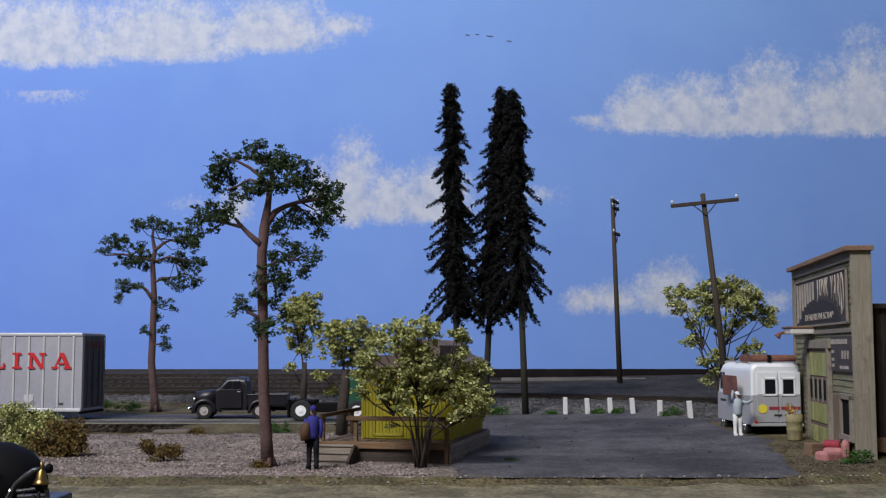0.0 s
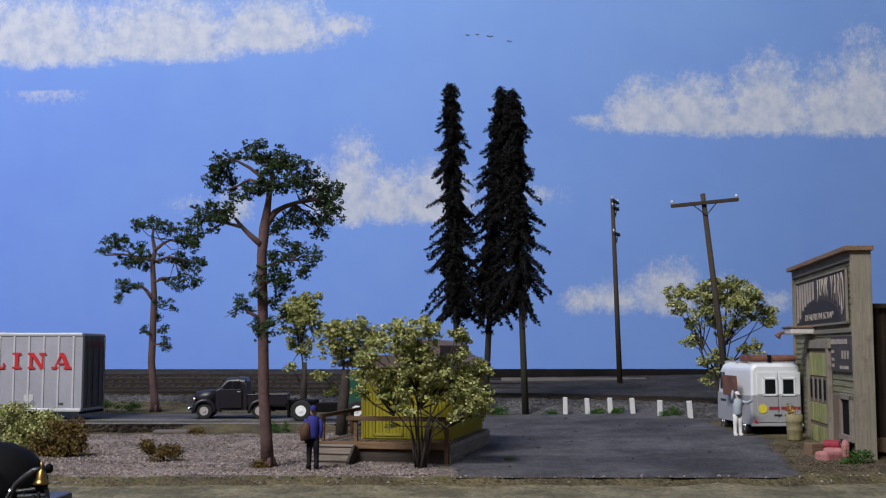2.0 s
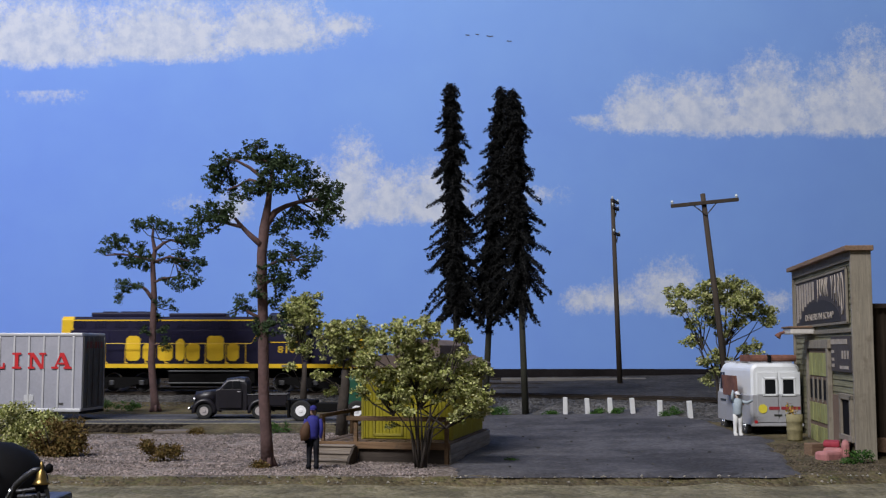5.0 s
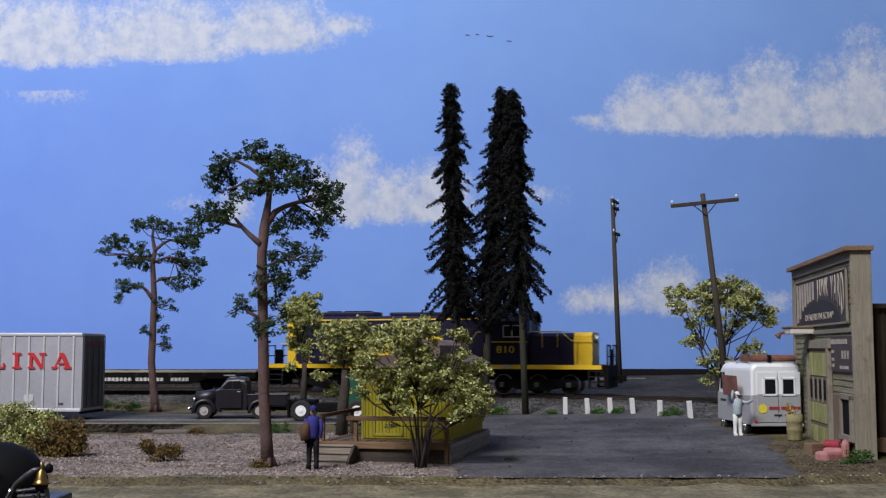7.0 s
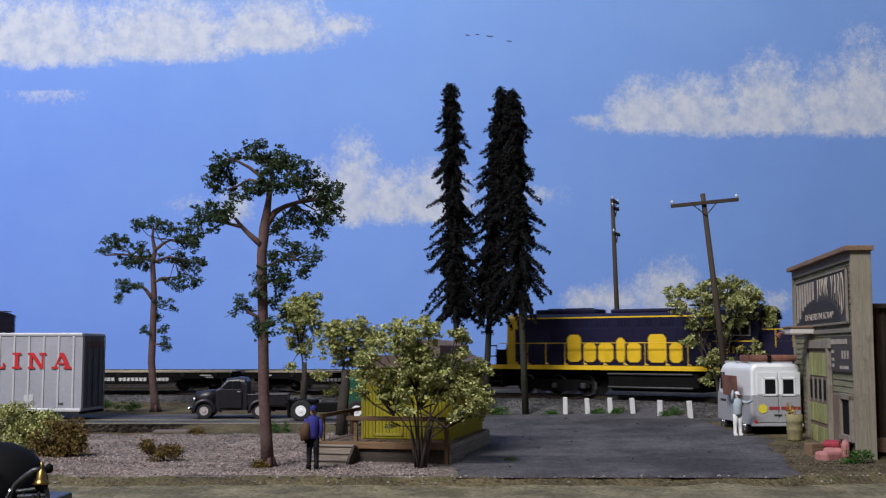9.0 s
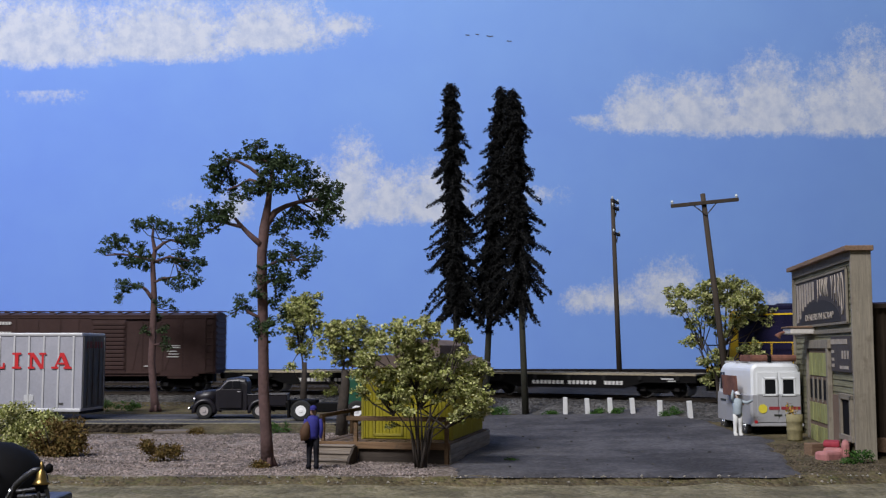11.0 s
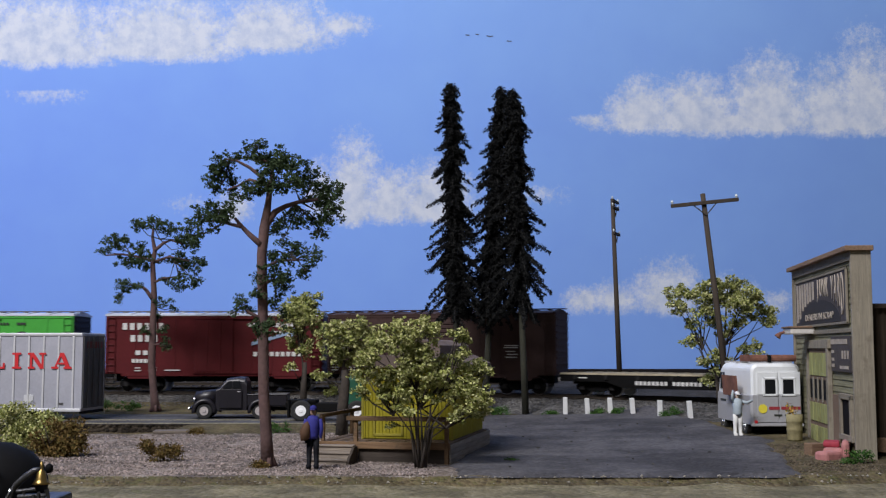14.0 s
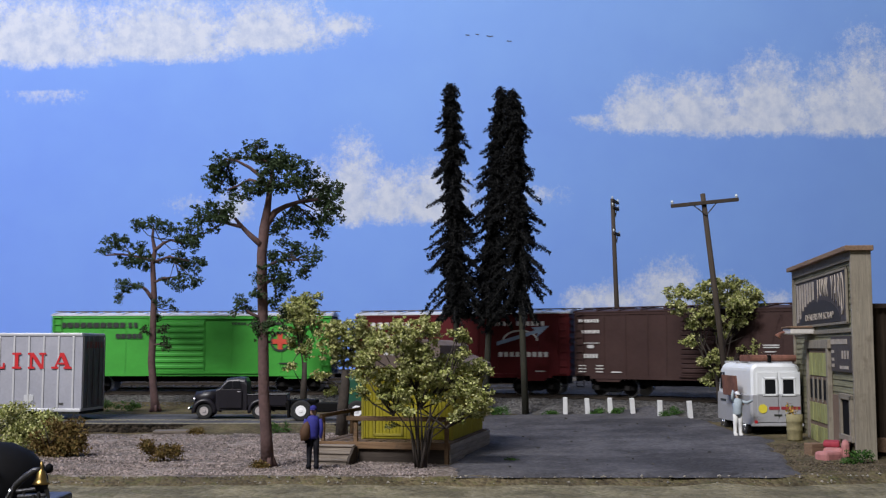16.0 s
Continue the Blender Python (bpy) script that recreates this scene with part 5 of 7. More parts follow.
# ---- box trailer on the road ----
M_DARKPANE = mat("dark_pane", (0.010, 0.010, 0.011), 0.7, var=0.3, bump=0, gloss=0.05)
M_ALU = mat("trailer_aluminium", (0.385, 0.39, 0.445), 0.45, 0.2, var=0.14, big=0.45, bump=0.05, dirt=(0.44, 0.44, 0.48))
M_ALURIB = mat("trailer_rib", (0.612, 0.620, 0.637), 0.4, 0.3, var=0.1, bump=0.03)
M_TRDOOR = mat("shaded_door_grey", (0.075, 0.075, 0.078), 0.6, var=0.3, big=0.8, bump=0.05, dirt=(0.1, 0.06, 0.05))
M_REDPAINT = mat("red_lettering", (0.52, 0.014, 0.02), 0.55, var=0.12, bump=0)
M_TYRE = mat("tyre_rubber", (0.015, 0.015, 0.015), 0.8, var=0.3)
M_HUB = mat("white_hub", (0.85, 0.85, 0.85), 0.45, var=0.1, bump=0.05)


def wheel(parent, x, y, z, r, w, hub, hub_r=0.6):
    """A road wheel, axle along y; the outer face towards -y."""
    bm = bmesh.new()
    tube(bm, [(0, -w / 2, 0), (0, -w * 0.42, 0), (0, w * 0.42, 0), (0, w / 2, 0)], [r * 0.86, r, r, r * 0.86], 24)
    t = part("wheel", bm, M_TYRE, parent, smooth=False)
    t.location = Vector((x, y, z)) * S
    bm = bmesh.new()
    tube(bm, [(0, -w / 2 - 0.012, 0), (0, -w / 2 + 0.03, 0)], [r * hub_r * 0.92, r * hub_r], 20)
    tube(bm, [(0, -w / 2 - 0.05, 0), (0, -w / 2, 0)], [r * hub_r * 0.3, r * hub_r * 0.42], 12)
    for k in range(5):
        a = k * 1.2566
        tube(bm, [(math.cos(a) * r * hub_r * 0.62, -w / 2 - 0.02, math.sin(a) * r * hub_r * 0.62), (math.cos(a) * r * hub_r * 0.62, -w / 2, math.sin(a) * r * hub_r * 0.62)], [0.03, 0.03], 6)
    part("rim", bm, hub, t)
    return t


def slab_letter(ch, w, h):
    """A heavy slab-serif capital, w wide and h high, standing on z = 0 and centred on x."""
    bm = bmesh.new()
    y0, y1, k, sf = -0.012, 0.0, 0.17, 0.09

    def bar(xa, xb, za, zb, d=0.0):
        box(bm, xa, xb, y0 - d, y1, za, zb)

    def slant(xa, xb, wide, d=0.0):
        extrude(bm, [(xa - wide / 2, 0), (xa + wide / 2, 0), (xb + wide / 2, h), (xb - wide / 2, h)], "y", y0 - d, y1)
    if ch == "I":
        bar(-k / 2, k / 2, 0, h)
        bar(-w / 2, w / 2, 0, sf, 0.002)
        bar(-w / 2, w / 2, h - sf, h, 0.002)
    elif ch == "L":
        bar(-w * 0.25 - k / 2, -w * 0.25 + k / 2, 0, h)
        bar(-w / 2, w / 2, 0, sf, 0.002)
        bar(w / 2 - 0.09, w / 2, 0, h * 0.36, 0.003)
        bar(-w / 2, 0.0, h - sf, h, 0.002)
    elif ch == "N":
        for sx in (-1, 1):
            bar(sx * w * 0.32 - 0.05, sx * w * 0.32 + 0.05, 0, h)
        slant(w * 0.3, -w * 0.3, 0.2, 0.002)
        bar(-w / 2, -w * 0.12, 0, sf, 0.003)
        bar(-w / 2, -w * 0.2, h - sf, h, 0.003)
        bar(w * 0.12, w / 2, h - sf, h, 0.003)
    else:
        slant(-w * 0.34, -0.02, 0.09)
        slant(w * 0.34, 0.0, 0.2, 0.002)
        bar(-w * 0.2, w * 0.2, h * 0.27, h * 0.38, 0.003)
        bar(-w / 2, -w * 0.16, 0, sf, 0.004)
        bar(w * 0.1, w / 2, 0, sf, 0.004)
    return bm


def trailer():
    t = thing("box_trailer", "silver ribbed box trailer with red lettering parked on the road", "trailer", -16.25, 51.2, 0.27, -6)
    bm = bmesh.new()
    box(bm, -12, 0, 0, 2.5, 0.42, 3.9, 0.03)
    part("body", bm, M_ALU, t)
    for k in range(17):
        bm = bmesh.new()
        x = -0.42 - 0.7 * k
        box(bm, x - 0.045, x + 0.045, -0.05, 0.0, 0.55, 3.78, 0.015)
        part("rib", bm, M_ALURIB, t)
    bm = bmesh.new()
    box(bm, -12.02, -0.02, -0.05, 2.5, 3.8, 3.93, 0.02)
    part("roof_rail", bm, M_ALURIB, t)
    bm = bmesh.new()
    box(bm, -12.02, -0.02, -0.05, 0.02, 0.4, 0.54, 0.02)
    part("bottom_rail", bm, M_ALURIB, t)
    # rear doors and lettering coloured darker than the side, for the end's shade
    for y0 in (0.06, 1.27):
        bm = bmesh.new()
        box(bm, 0.0, 0.05, y0, y0 + 1.18, 0.55, 3.82, 0.02)
        d = part("rear_door", bm, M_TRDOOR, t, "grey rear door, darkened for the shade on this end")
        for k in (0.35, 0.8):
            bm = bmesh.new()
            rod(bm, (0.08, y0 + 1.18 * k, 0.6), (0.08, y0 + 1.18 * k, 3.75), 0.025, 6)
            part("lock_rod", bm, M_ALU if k > 0.5 and y0 > 1 else M_TRDOOR, d)
    for k in range(6):
        bm = bmesh.new()
        box(bm, 0.05, 0.06, 0.35 + 0.3 * k, 0.55 + 0.3 * k, 3.25, 3.55)
        part("rear_lettering", bm, mat("shaded_red", (0.16, 0.03, 0.03), 0.7, bump=0), t)
    for x, ch, w in ((-3.95, "L", 0.62), (-3.08, "I", 0.42), (-2.12, "N", 0.85), (-0.95, "A", 0.95)):
        o = part("letter", slab_letter(ch, w, 0.72), M_REDPAINT, t, "red slab-serif capital letter")
        o.location = Vector((x, -0.052, 2.32)) * S
    bm = bmesh.new()
    box(bm, -2.7, -2.25, -0.03, -0.01, 0.8, 1.15, 0.005)
    part("placard", bm, M_ALURIB, t)
    bm = bmesh.new()
    box(bm, -1.05, -0.85, -0.04, -0.01, 0.72, 0.8, 0.005)
    part("placard", bm, M_TRDOOR, t)
    bm = bmesh.new()
    box(bm, -0.15, 0.06, 0.1, 2.4, 0.3, 0.42, 0.02)
    part("bumper", bm, M_BLACK, t)
    for x in (-3.2, -4.3):
        for y in (0.25, 2.25):
            wheel(t, x, y, 0.34, 0.34, 0.3, M_BLACK)
    bm = bmesh.new()
    box(bm, -4.9, -2.6, 0.4, 2.1, 0.3, 0.44, 0.02)
    part("axle_frame", bm, M_BLACK, t)


trailer()


# ---- old pickup ----
M_PICKUP = mat("faded_black_paint", (0.0105, 0.0088, 0.0130), 0.38, var=0.25, big=1.2, bump=0.1, dirt=(0.0143, 0.0123, 0.0137))
M_CHROME = mat("chrome", (0.6, 0.6, 0.6), 0.18, 1.0, var=0.1, bump=0)
M_HUBGREY = mat("dusty_hub", (0.45, 0.41, 0.40), 0.5, 0.2, var=0.2)


def loft(bm, sections):
    """Closed skin through equal-sized rings of points."""
    rings = [[bm.verts.new(p) for p in ring] for ring in sections]
    n = len(rings[0])
    for a, b in zip(rings, rings[1:]):
        for j in range(n):
            bm.faces.new((a[j], a[(j + 1) % n], b[(j + 1) % n], b[j]))
    bm.faces.new(list(reversed(rings[0])))
    bm.faces.new(rings[-1])
    return bm


def rounded(x, half, z0, z1, k=0.35, n=5):
    """A ring across x: flat foot, rounded shoulders."""
    pts = [(x, -half, z0)]
    r = min(k, (z1 - z0) * 0.9, half * 0.9)
    for j in range(n + 1):
        a = math.pi / 2 * j / n
        pts.append((x, -half + r - r * math.cos(a), z1 - r + r * math.sin(a)))
    for j in range(n + 1):
        a = math.pi / 2 * (1 - j / n)
        pts.append((x, half - r + r * math.cos(a), z1 - r + r * math.sin(a)))
    pts.append((x, half, z0))
    return pts


def fender(bm, x, y0, y1, r, thick=0.1, front=1.0):
    """A bulging mudguard over a wheel at x."""
    secs = []
    for j in range(15):
        a = math.radians(-12 + 204 * j / 14)
        c, s_ = math.cos(a), math.sin(a)
        lo, hi = r, r + thick
        secs.append([(x - c * lo * front, y0, 0.36 + s_ * lo), (x - c * hi * front, y0 + 0.06, 0.36 + s_ * hi), (x - c * hi * front, y1, 0.36 + s_ * hi), (x - c * lo * front, y1, 0.36 + s_ * lo)])
    loft(bm, secs)


def pickup():
    t = thing("pickup_truck", "old black pickup truck with rounded fenders on the road", "pickup truck", -9.62, 53.4, 0.27, 2)
    bm = bmesh.new()
    loft(bm, [rounded(-1.98, 0.42, 0.45, 1.0, 0.25), rounded(-1.9, 0.5, 0.42, 1.22, 0.3), rounded(-1.5, 0.56, 0.42, 1.28, 0.3), rounded(-0.86, 0.66, 0.42, 1.35, 0.3)])
    part("bonnet", bm, M_PICKUP, t, smooth=True)
    bm = bmesh.new()
    loft(bm, [rounded(-0.9, 0.8, 0.38, 1.36, 0.12), rounded(-0.72, 0.82, 0.38, 1.42, 0.12), rounded(-0.42, 0.74, 0.38, 1.84, 0.25), rounded(0.1, 0.74, 0.38, 1.92, 0.28), rounded(0.42, 0.76, 0.38, 1.88, 0.28), rounded(0.52, 0.78, 0.38, 1.7, 0.2)])
    part("cab", bm, M_PICKUP, t, smooth=False)
    for sy in (-1, 1):
        bm = bmesh.new()
        y = sy * 0.785
        extrude(bm, [(-0.52, 1.4), (-0.36, 1.72), (0.22, 1.74), (0.24, 1.4)], "y", y - 0.012, y + 0.012)
        w = part("side_window", bm, M_GLASS, t)
        bm = bmesh.new()
        box(bm, -0.16, -0.12, y - 0.02, y + 0.02, 1.4, 1.73)
        part("window_bar", bm, M_PICKUP, w)
        bm = bmesh.new()
        box(bm, -0.7, 0.3, sy * 0.83 - 0.012, sy * 0.83 + 0.012, 0.5, 1.36, 0.01)
        d = part("door", bm, M_PICKUP, t)
        bm = bmesh.new()
        rod(bm, (0.08, sy * 0.86, 1.24), (0.24, sy * 0.86, 1.24), 0.022, 6)
        part("handle", bm, M_CHROME, d)
    bm = bmesh.new()
    fender(bm, -1.42, -0.92, -0.5, 0.4, 0.17)
    fender(bm, -1.42, 0.92, 0.5, 0.4, 0.17)
    part("front_fender", bm, M_PICKUP, t, smooth=True)
    bm = bmesh.new()
    fender(bm, 1.12, -0.94, -0.7, 0.4, 0.14)
    fender(bm, 1.12, 0.94, 0.7, 0.4, 0.14)
    part("rear_fender", bm, M_PICKUP, t, smooth=True)
    bm = bmesh.new()
    for sy in (-1, 1):
        box(bm, 0.55, 2.35, sy * 0.72 - 0.03, sy * 0.72 + 0.03, 0.6, 1.1, 0.01)
        rod(bm, (0.55, sy * 0.74, 1.1), (2.35, sy * 0.74, 1.1), 0.035, 6)
    box(bm, 0.55, 0.6, -0.72, 0.72, 0.6, 1.12)
    box(bm, 0.55, 2.35, -0.72, 0.72, 0.56, 0.62)
    part("bed", bm, M_PICKUP, t)
    bm = bmesh.new()
    box(bm, 2.3, 2.36, -0.74, 0.74, 0.58, 1.12, 0.01)
    part("tailgate", bm, M_PICKUP, t)
    bm = bmesh.new()
    box(bm, -2.0, 2.3, -0.4, 0.4, 0.36, 0.5)
    part("chassis", bm, M_BLACK, t)
    bm = bmesh.new()
    box(bm, -2.16, -2.06, -0.8, 0.8, 0.4, 0.52, 0.03)
    part("bumper", bm, M_CHROME, t)
    for sy in (-1, 1):
        bm = bmesh.new()
        tube(bm, [(-1.95, sy * 0.62, 0.86), (-1.86, sy * 0.62, 0.86)], [0.1, 0.12], 12)
        part("headlight", bm, M_CHROME, t)
        for x in (-1.42, 1.12):
            wh = wheel(t, x, sy * 0.74, 0.36, 0.36, 0.2, M_HUBGREY, 0.6)
            if sy > 0:
                wh.rotation_euler = (0, 0, math.pi)


pickup()


# ---- green road tractor behind the shack ----
def tractor():
    t = thing("road_tractor", "green road tractor unit with white wheel hubs", "truck", -6.3, 51.9, 0.27, -2)
    bm = bmesh.new()
    for y in (-0.4, 0.4):
        box(bm, -0.8, 6.0, y - 0.06, y + 0.06, 0.55, 0.78, 0.01)
    box(bm, -0.7, 0.6, -0.5, 0.5, 0.78, 0.92, 0.03)
    part("chassis", bm, M_BLACK, t)
    bm = bmesh.new()
    box(bm, 0.7, 1.7, -0.95, -0.45, 0.4, 0.82, 0.06)
    part("fuel_tank", bm, M_BLACK, t)
    M_TG = mat("tractor_green", (0.012, 0.07, 0.04), 0.4, var=0.2, bump=0.05)
    bm = bmesh.new()
    loft(bm, [rounded(1.95, 0.75, 0.75, 1.7, 0.2), rounded(2.15, 0.8, 0.75, 2.0, 0.25), rounded(3.5, 1.15, 0.6, 2.45, 0.25), rounded(3.9, 1.1, 0.6, 1.6, 0.2)])
    part("cab", bm, M_TG, t)
    bm = bmesh.new()
    loft(bm, [rounded(3.9, 0.7, 0.6, 1.55, 0.25), rounded(5.5, 0.6, 0.6, 1.4, 0.25), rounded(5.65, 0.5, 0.6, 1.25, 0.25)])
    part("bonnet", bm, M_TG, t)
    for sy in (-1, 1):
        bm = bmesh.new()
        box(bm, 2.7, 3.4, sy * 1.16 - 0.01, sy * 1.16 + 0.01, 1.65, 2.2)
        part("side_window", bm, M_GLASS, t)
        for x in (0.0, 2.5):
            wh = wheel(t, x, sy * 0.92, 0.46, 0.46, 0.36, M_HUB, 0.56)
            if sy > 0:
                wh.rotation_euler = (0, 0, math.pi)
        bm = bmesh.new()
        box(bm, -0.62, -0.52, min(sy * 0.7, sy * 1.05), max(sy * 0.7, sy * 1.05), 0.15, 0.95, 0.01)
        part("mud_flap", bm, M_BLACK, t)


tractor()

# ---- yellow shack on its deck ----
M_SHACK = wood_mat("yellow_boards", (0.300, 0.262, 0.020), "Z", 0.12, 0.06)
M_SHACKTRIM = mat("yellow_trim", (0.262, 0.226, 0.020), 0.7, var=0.2)
M_ROOFBR = mat("brown_tarpaper", (0.13, 0.095, 0.08), 0.9, var=0.25, big=0.8, dirt=(0.2, 0.16, 0.14))
M_DECKW = wood_mat("brown_deck", (0.170, 0.106, 0.060), "X", 0.4, 0.25, dirt=(0.093, 0.068, 0.047))
M_DECKY = wood_mat("brown_deck_boards", (0.145, 0.098, 0.064), "Y", 0.4, 0.25, dirt=(0.085, 0.068, 0.051))
# side boards: grey lightened for light that the lamps do not throw there
M_SKIRT = wood_mat("lit_skirt", (0.27, 0.245, 0.22), "Y", 0.35, 0.2)
# darker copy of the skirt wood, with the shade under the deck in it
M_SKIRTSHADE = wood_mat("shaded_skirt", (0.05, 0.04, 0.033), "X", 0.35, 0.2)
SH = (0.19, 34.7, 0.0, -12.4)

deck = thing("deck", "low brown timber deck round the yellow shack", "deck", *SH)
for k in range(28):
    bm = bmesh.new()
    x = -4.2 + 0.15 * k
    box(bm, x + 0.008, x + 0.142, 0.06, 6.8, 0.55, 0.62 + 0.008 * math.sin(k * 2.3), 0.008)
    part("plank", bm, M_DECKY, deck)
bm = bmesh.new()
box(bm, -4.22, 0.02, 0.0, 0.06, 0.42, 0.63, 0.012)
part("front_beam", bm, M_DECKW, deck, "brown front beam")
bm = bmesh.new()
box(bm, -2.9, 0.0, 0.1, 0.16, -0.05, 0.42)
part("skirt", bm, M_SKIRTSHADE, deck, "boards below the deck, coloured dark for shade")
for k in range(4):
    bm = bmesh.new()
    box(bm, 0.0, 0.05, 0.02, 6.8, 0.01 + 0.15 * k - 0.02, 0.14 + 0.15 * k - 0.01, 0.008)
    part("skirt_board", bm, M_SKIRT, deck, "grey side board, lightened as if lit")
for x, y in ((-4.1, 0.4), (-4.1, 3.4), (-4.1, 6.5), (-2.0, 6.5)):
    bm = bmesh.new()
    box(bm, x - 0.08, x + 0.08, y - 0.08, y + 0.08, -0.1, 0.56)
    part("pier", bm, M_SKIRTSHADE, deck)
for x, y, z0, z1 in ((-2.98, 0.08, 0.1, 1.36), (-0.08, 0.0, -0.05, 1.36), (-4.12, 0.3, 0.55, 1.42), (-4.12, 3.4, 0.55, 1.42), (-4.12, 6.6, 0.55, 1.42)):
    bm = bmesh.new()
    box(bm, x - 0.06, x + 0.06, y - 0.06, y + 0.06, z0, z1, 0.012)
    part("post", bm, M_DECKW, deck)
bm = bmesh.new()
box(bm, -3.25, 0.05, -0.05, 0.03, 1.28, 1.42, 0.012)
part("rail", bm, M_DECKW, deck)
bm = bmesh.new()
box(bm, -4.18, -4.08, 0.1, 6.7, 1.34, 1.46, 0.012)
part("rail", bm, M_DECKW, deck)

stair = thing("steps", "worn grey-brown wooden steps up to the deck", "steps", *SH)
M_STEP = wood_mat("worn_step", (0.225, 0.19, 0.16), "X", 0.4, 0.2)
for k in range(3):
    bm = bmesh.new()
    y = -0.92 + 0.3 * k
    box(bm, -4.15, -2.95, y, y + 0.34, 0.16 + 0.19 * k - 0.05, 0.16 + 0.19 * k, 0.012)
    part("tread", bm, M_STEP, stair)
    bm = bmesh.new()
    box(bm, -4.13, -2.97, y + 0.04, y + 0.08, -0.03 + 0.19 * k * 0.99, 0.11 + 0.19 * k)
    part("riser", bm, M_STEP, stair)
bm = bmesh.new()
extrude(bm, [(-0.92, -0.03), (0.0, -0.03), (0.0, 0.5), (-0.3, 0.5), (-0.92, 0.11)], "x", -2.98, -2.9)
part("stringer", bm, M_SKIRTSHADE, stair)

shack = thing("shack", "small yellow boarded shack with a brown clerestory roof", "shack", *SH)
X0, X1, Y0_, Y1_ = -3.12, -0.16, 1.25, 6.3
bm = bmesh.new()
box(bm, X0, X1, Y0_, Y1_, 0.62, 2.95, 0.01)
part("body", bm, M_SHACKTRIM, shack)
for k in range(26):
    bm = bmesh.new()
    x = X0 + (X1 - X0) * k / 26
    box(bm, x + 0.006, x + (X1 - X0) / 26 - 0.006, Y0_ - 0.03, Y0_, 0.65, 2.95, 0.006)
    part("board", bm, M_SHACK, shack)
for k in range(40):
    bm = bmesh.new()
    y = Y0_ + (Y1_ - Y0_) * k / 40
    box(bm, X1, X1 + 0.03, y + 0.006, y + (Y1_ - Y0_) / 40 - 0.006, 0.65, 2.95, 0.006)
    part("board", bm, M_SHACK, shack)
bm = bmesh.new()
for b in ((-2.75, -1.75, 0.72, 0.8), (-2.75, -1.75, 1.72, 1.8), (-2.75, -2.67, 0.72, 1.8), (-1.83, -1.75, 0.72, 1.8)):
    box(bm, b[0], b[1], Y0_ - 0.06, Y0_ - 0.02, b[2], b[3], 0.015)
part("panel_frame", bm, M_SHACKTRIM, shack)
bm = bmesh.new()
for xx in (X0 - 0.02, X1 - 0.06):
    box(bm, xx, xx + 0.08, Y0_ - 0.05, Y0_, 0.62, 2.95, 0.01)
part("corner_trim", bm, M_SHACKTRIM, shack)
roof_prof = [(X0 - 0.25, 2.9), (X0 - 0.25, 2.98), (X0 + 0.35, 3.28), (X1 - 0.35, 3.28), (X1 + 0.28, 2.98), (X1 + 0.28, 2.9), (X1 + 0.1, 2.9), (X0 - 0.1, 2.9)]
bm = bmesh.new()
extrude(bm, roof_prof, "y", Y0_ - 0.4, Y1_ + 0.35)
part("roof", bm, M_ROOFBR, shack, "brown tarpaper roof")
cx = (X0 + X1) / 2 + 0.3
bm = bmesh.new()
extrude(bm, [(cx - 0.75, 3.28), (cx - 0.75, 3.6), (cx - 0.5, 3.74), (cx, 3.8), (cx + 0.5, 3.74), (cx + 0.75, 3.6), (cx + 0.75, 3.28)], "y", Y0_ + 0.1, Y1_ - 0.2)
part("clerestory", bm, M_ROOFBR, shack, "raised roof section")

# ---- step van ----
M_VANW = mat("van_white", (0.7548, 0.7752, 0.7848), 0.35, var=0.05, big=0.8, bump=0.02)
M_VANG = mat("van_grey", (0.3456, 0.3456, 0.3600), 0.4, var=0.08, big=0.8, bump=0.02)
M_RUSTPIPE = mat("rusty_pipe", (0.17, 0.07, 0.045), 0.8, var=0.35, big=2)


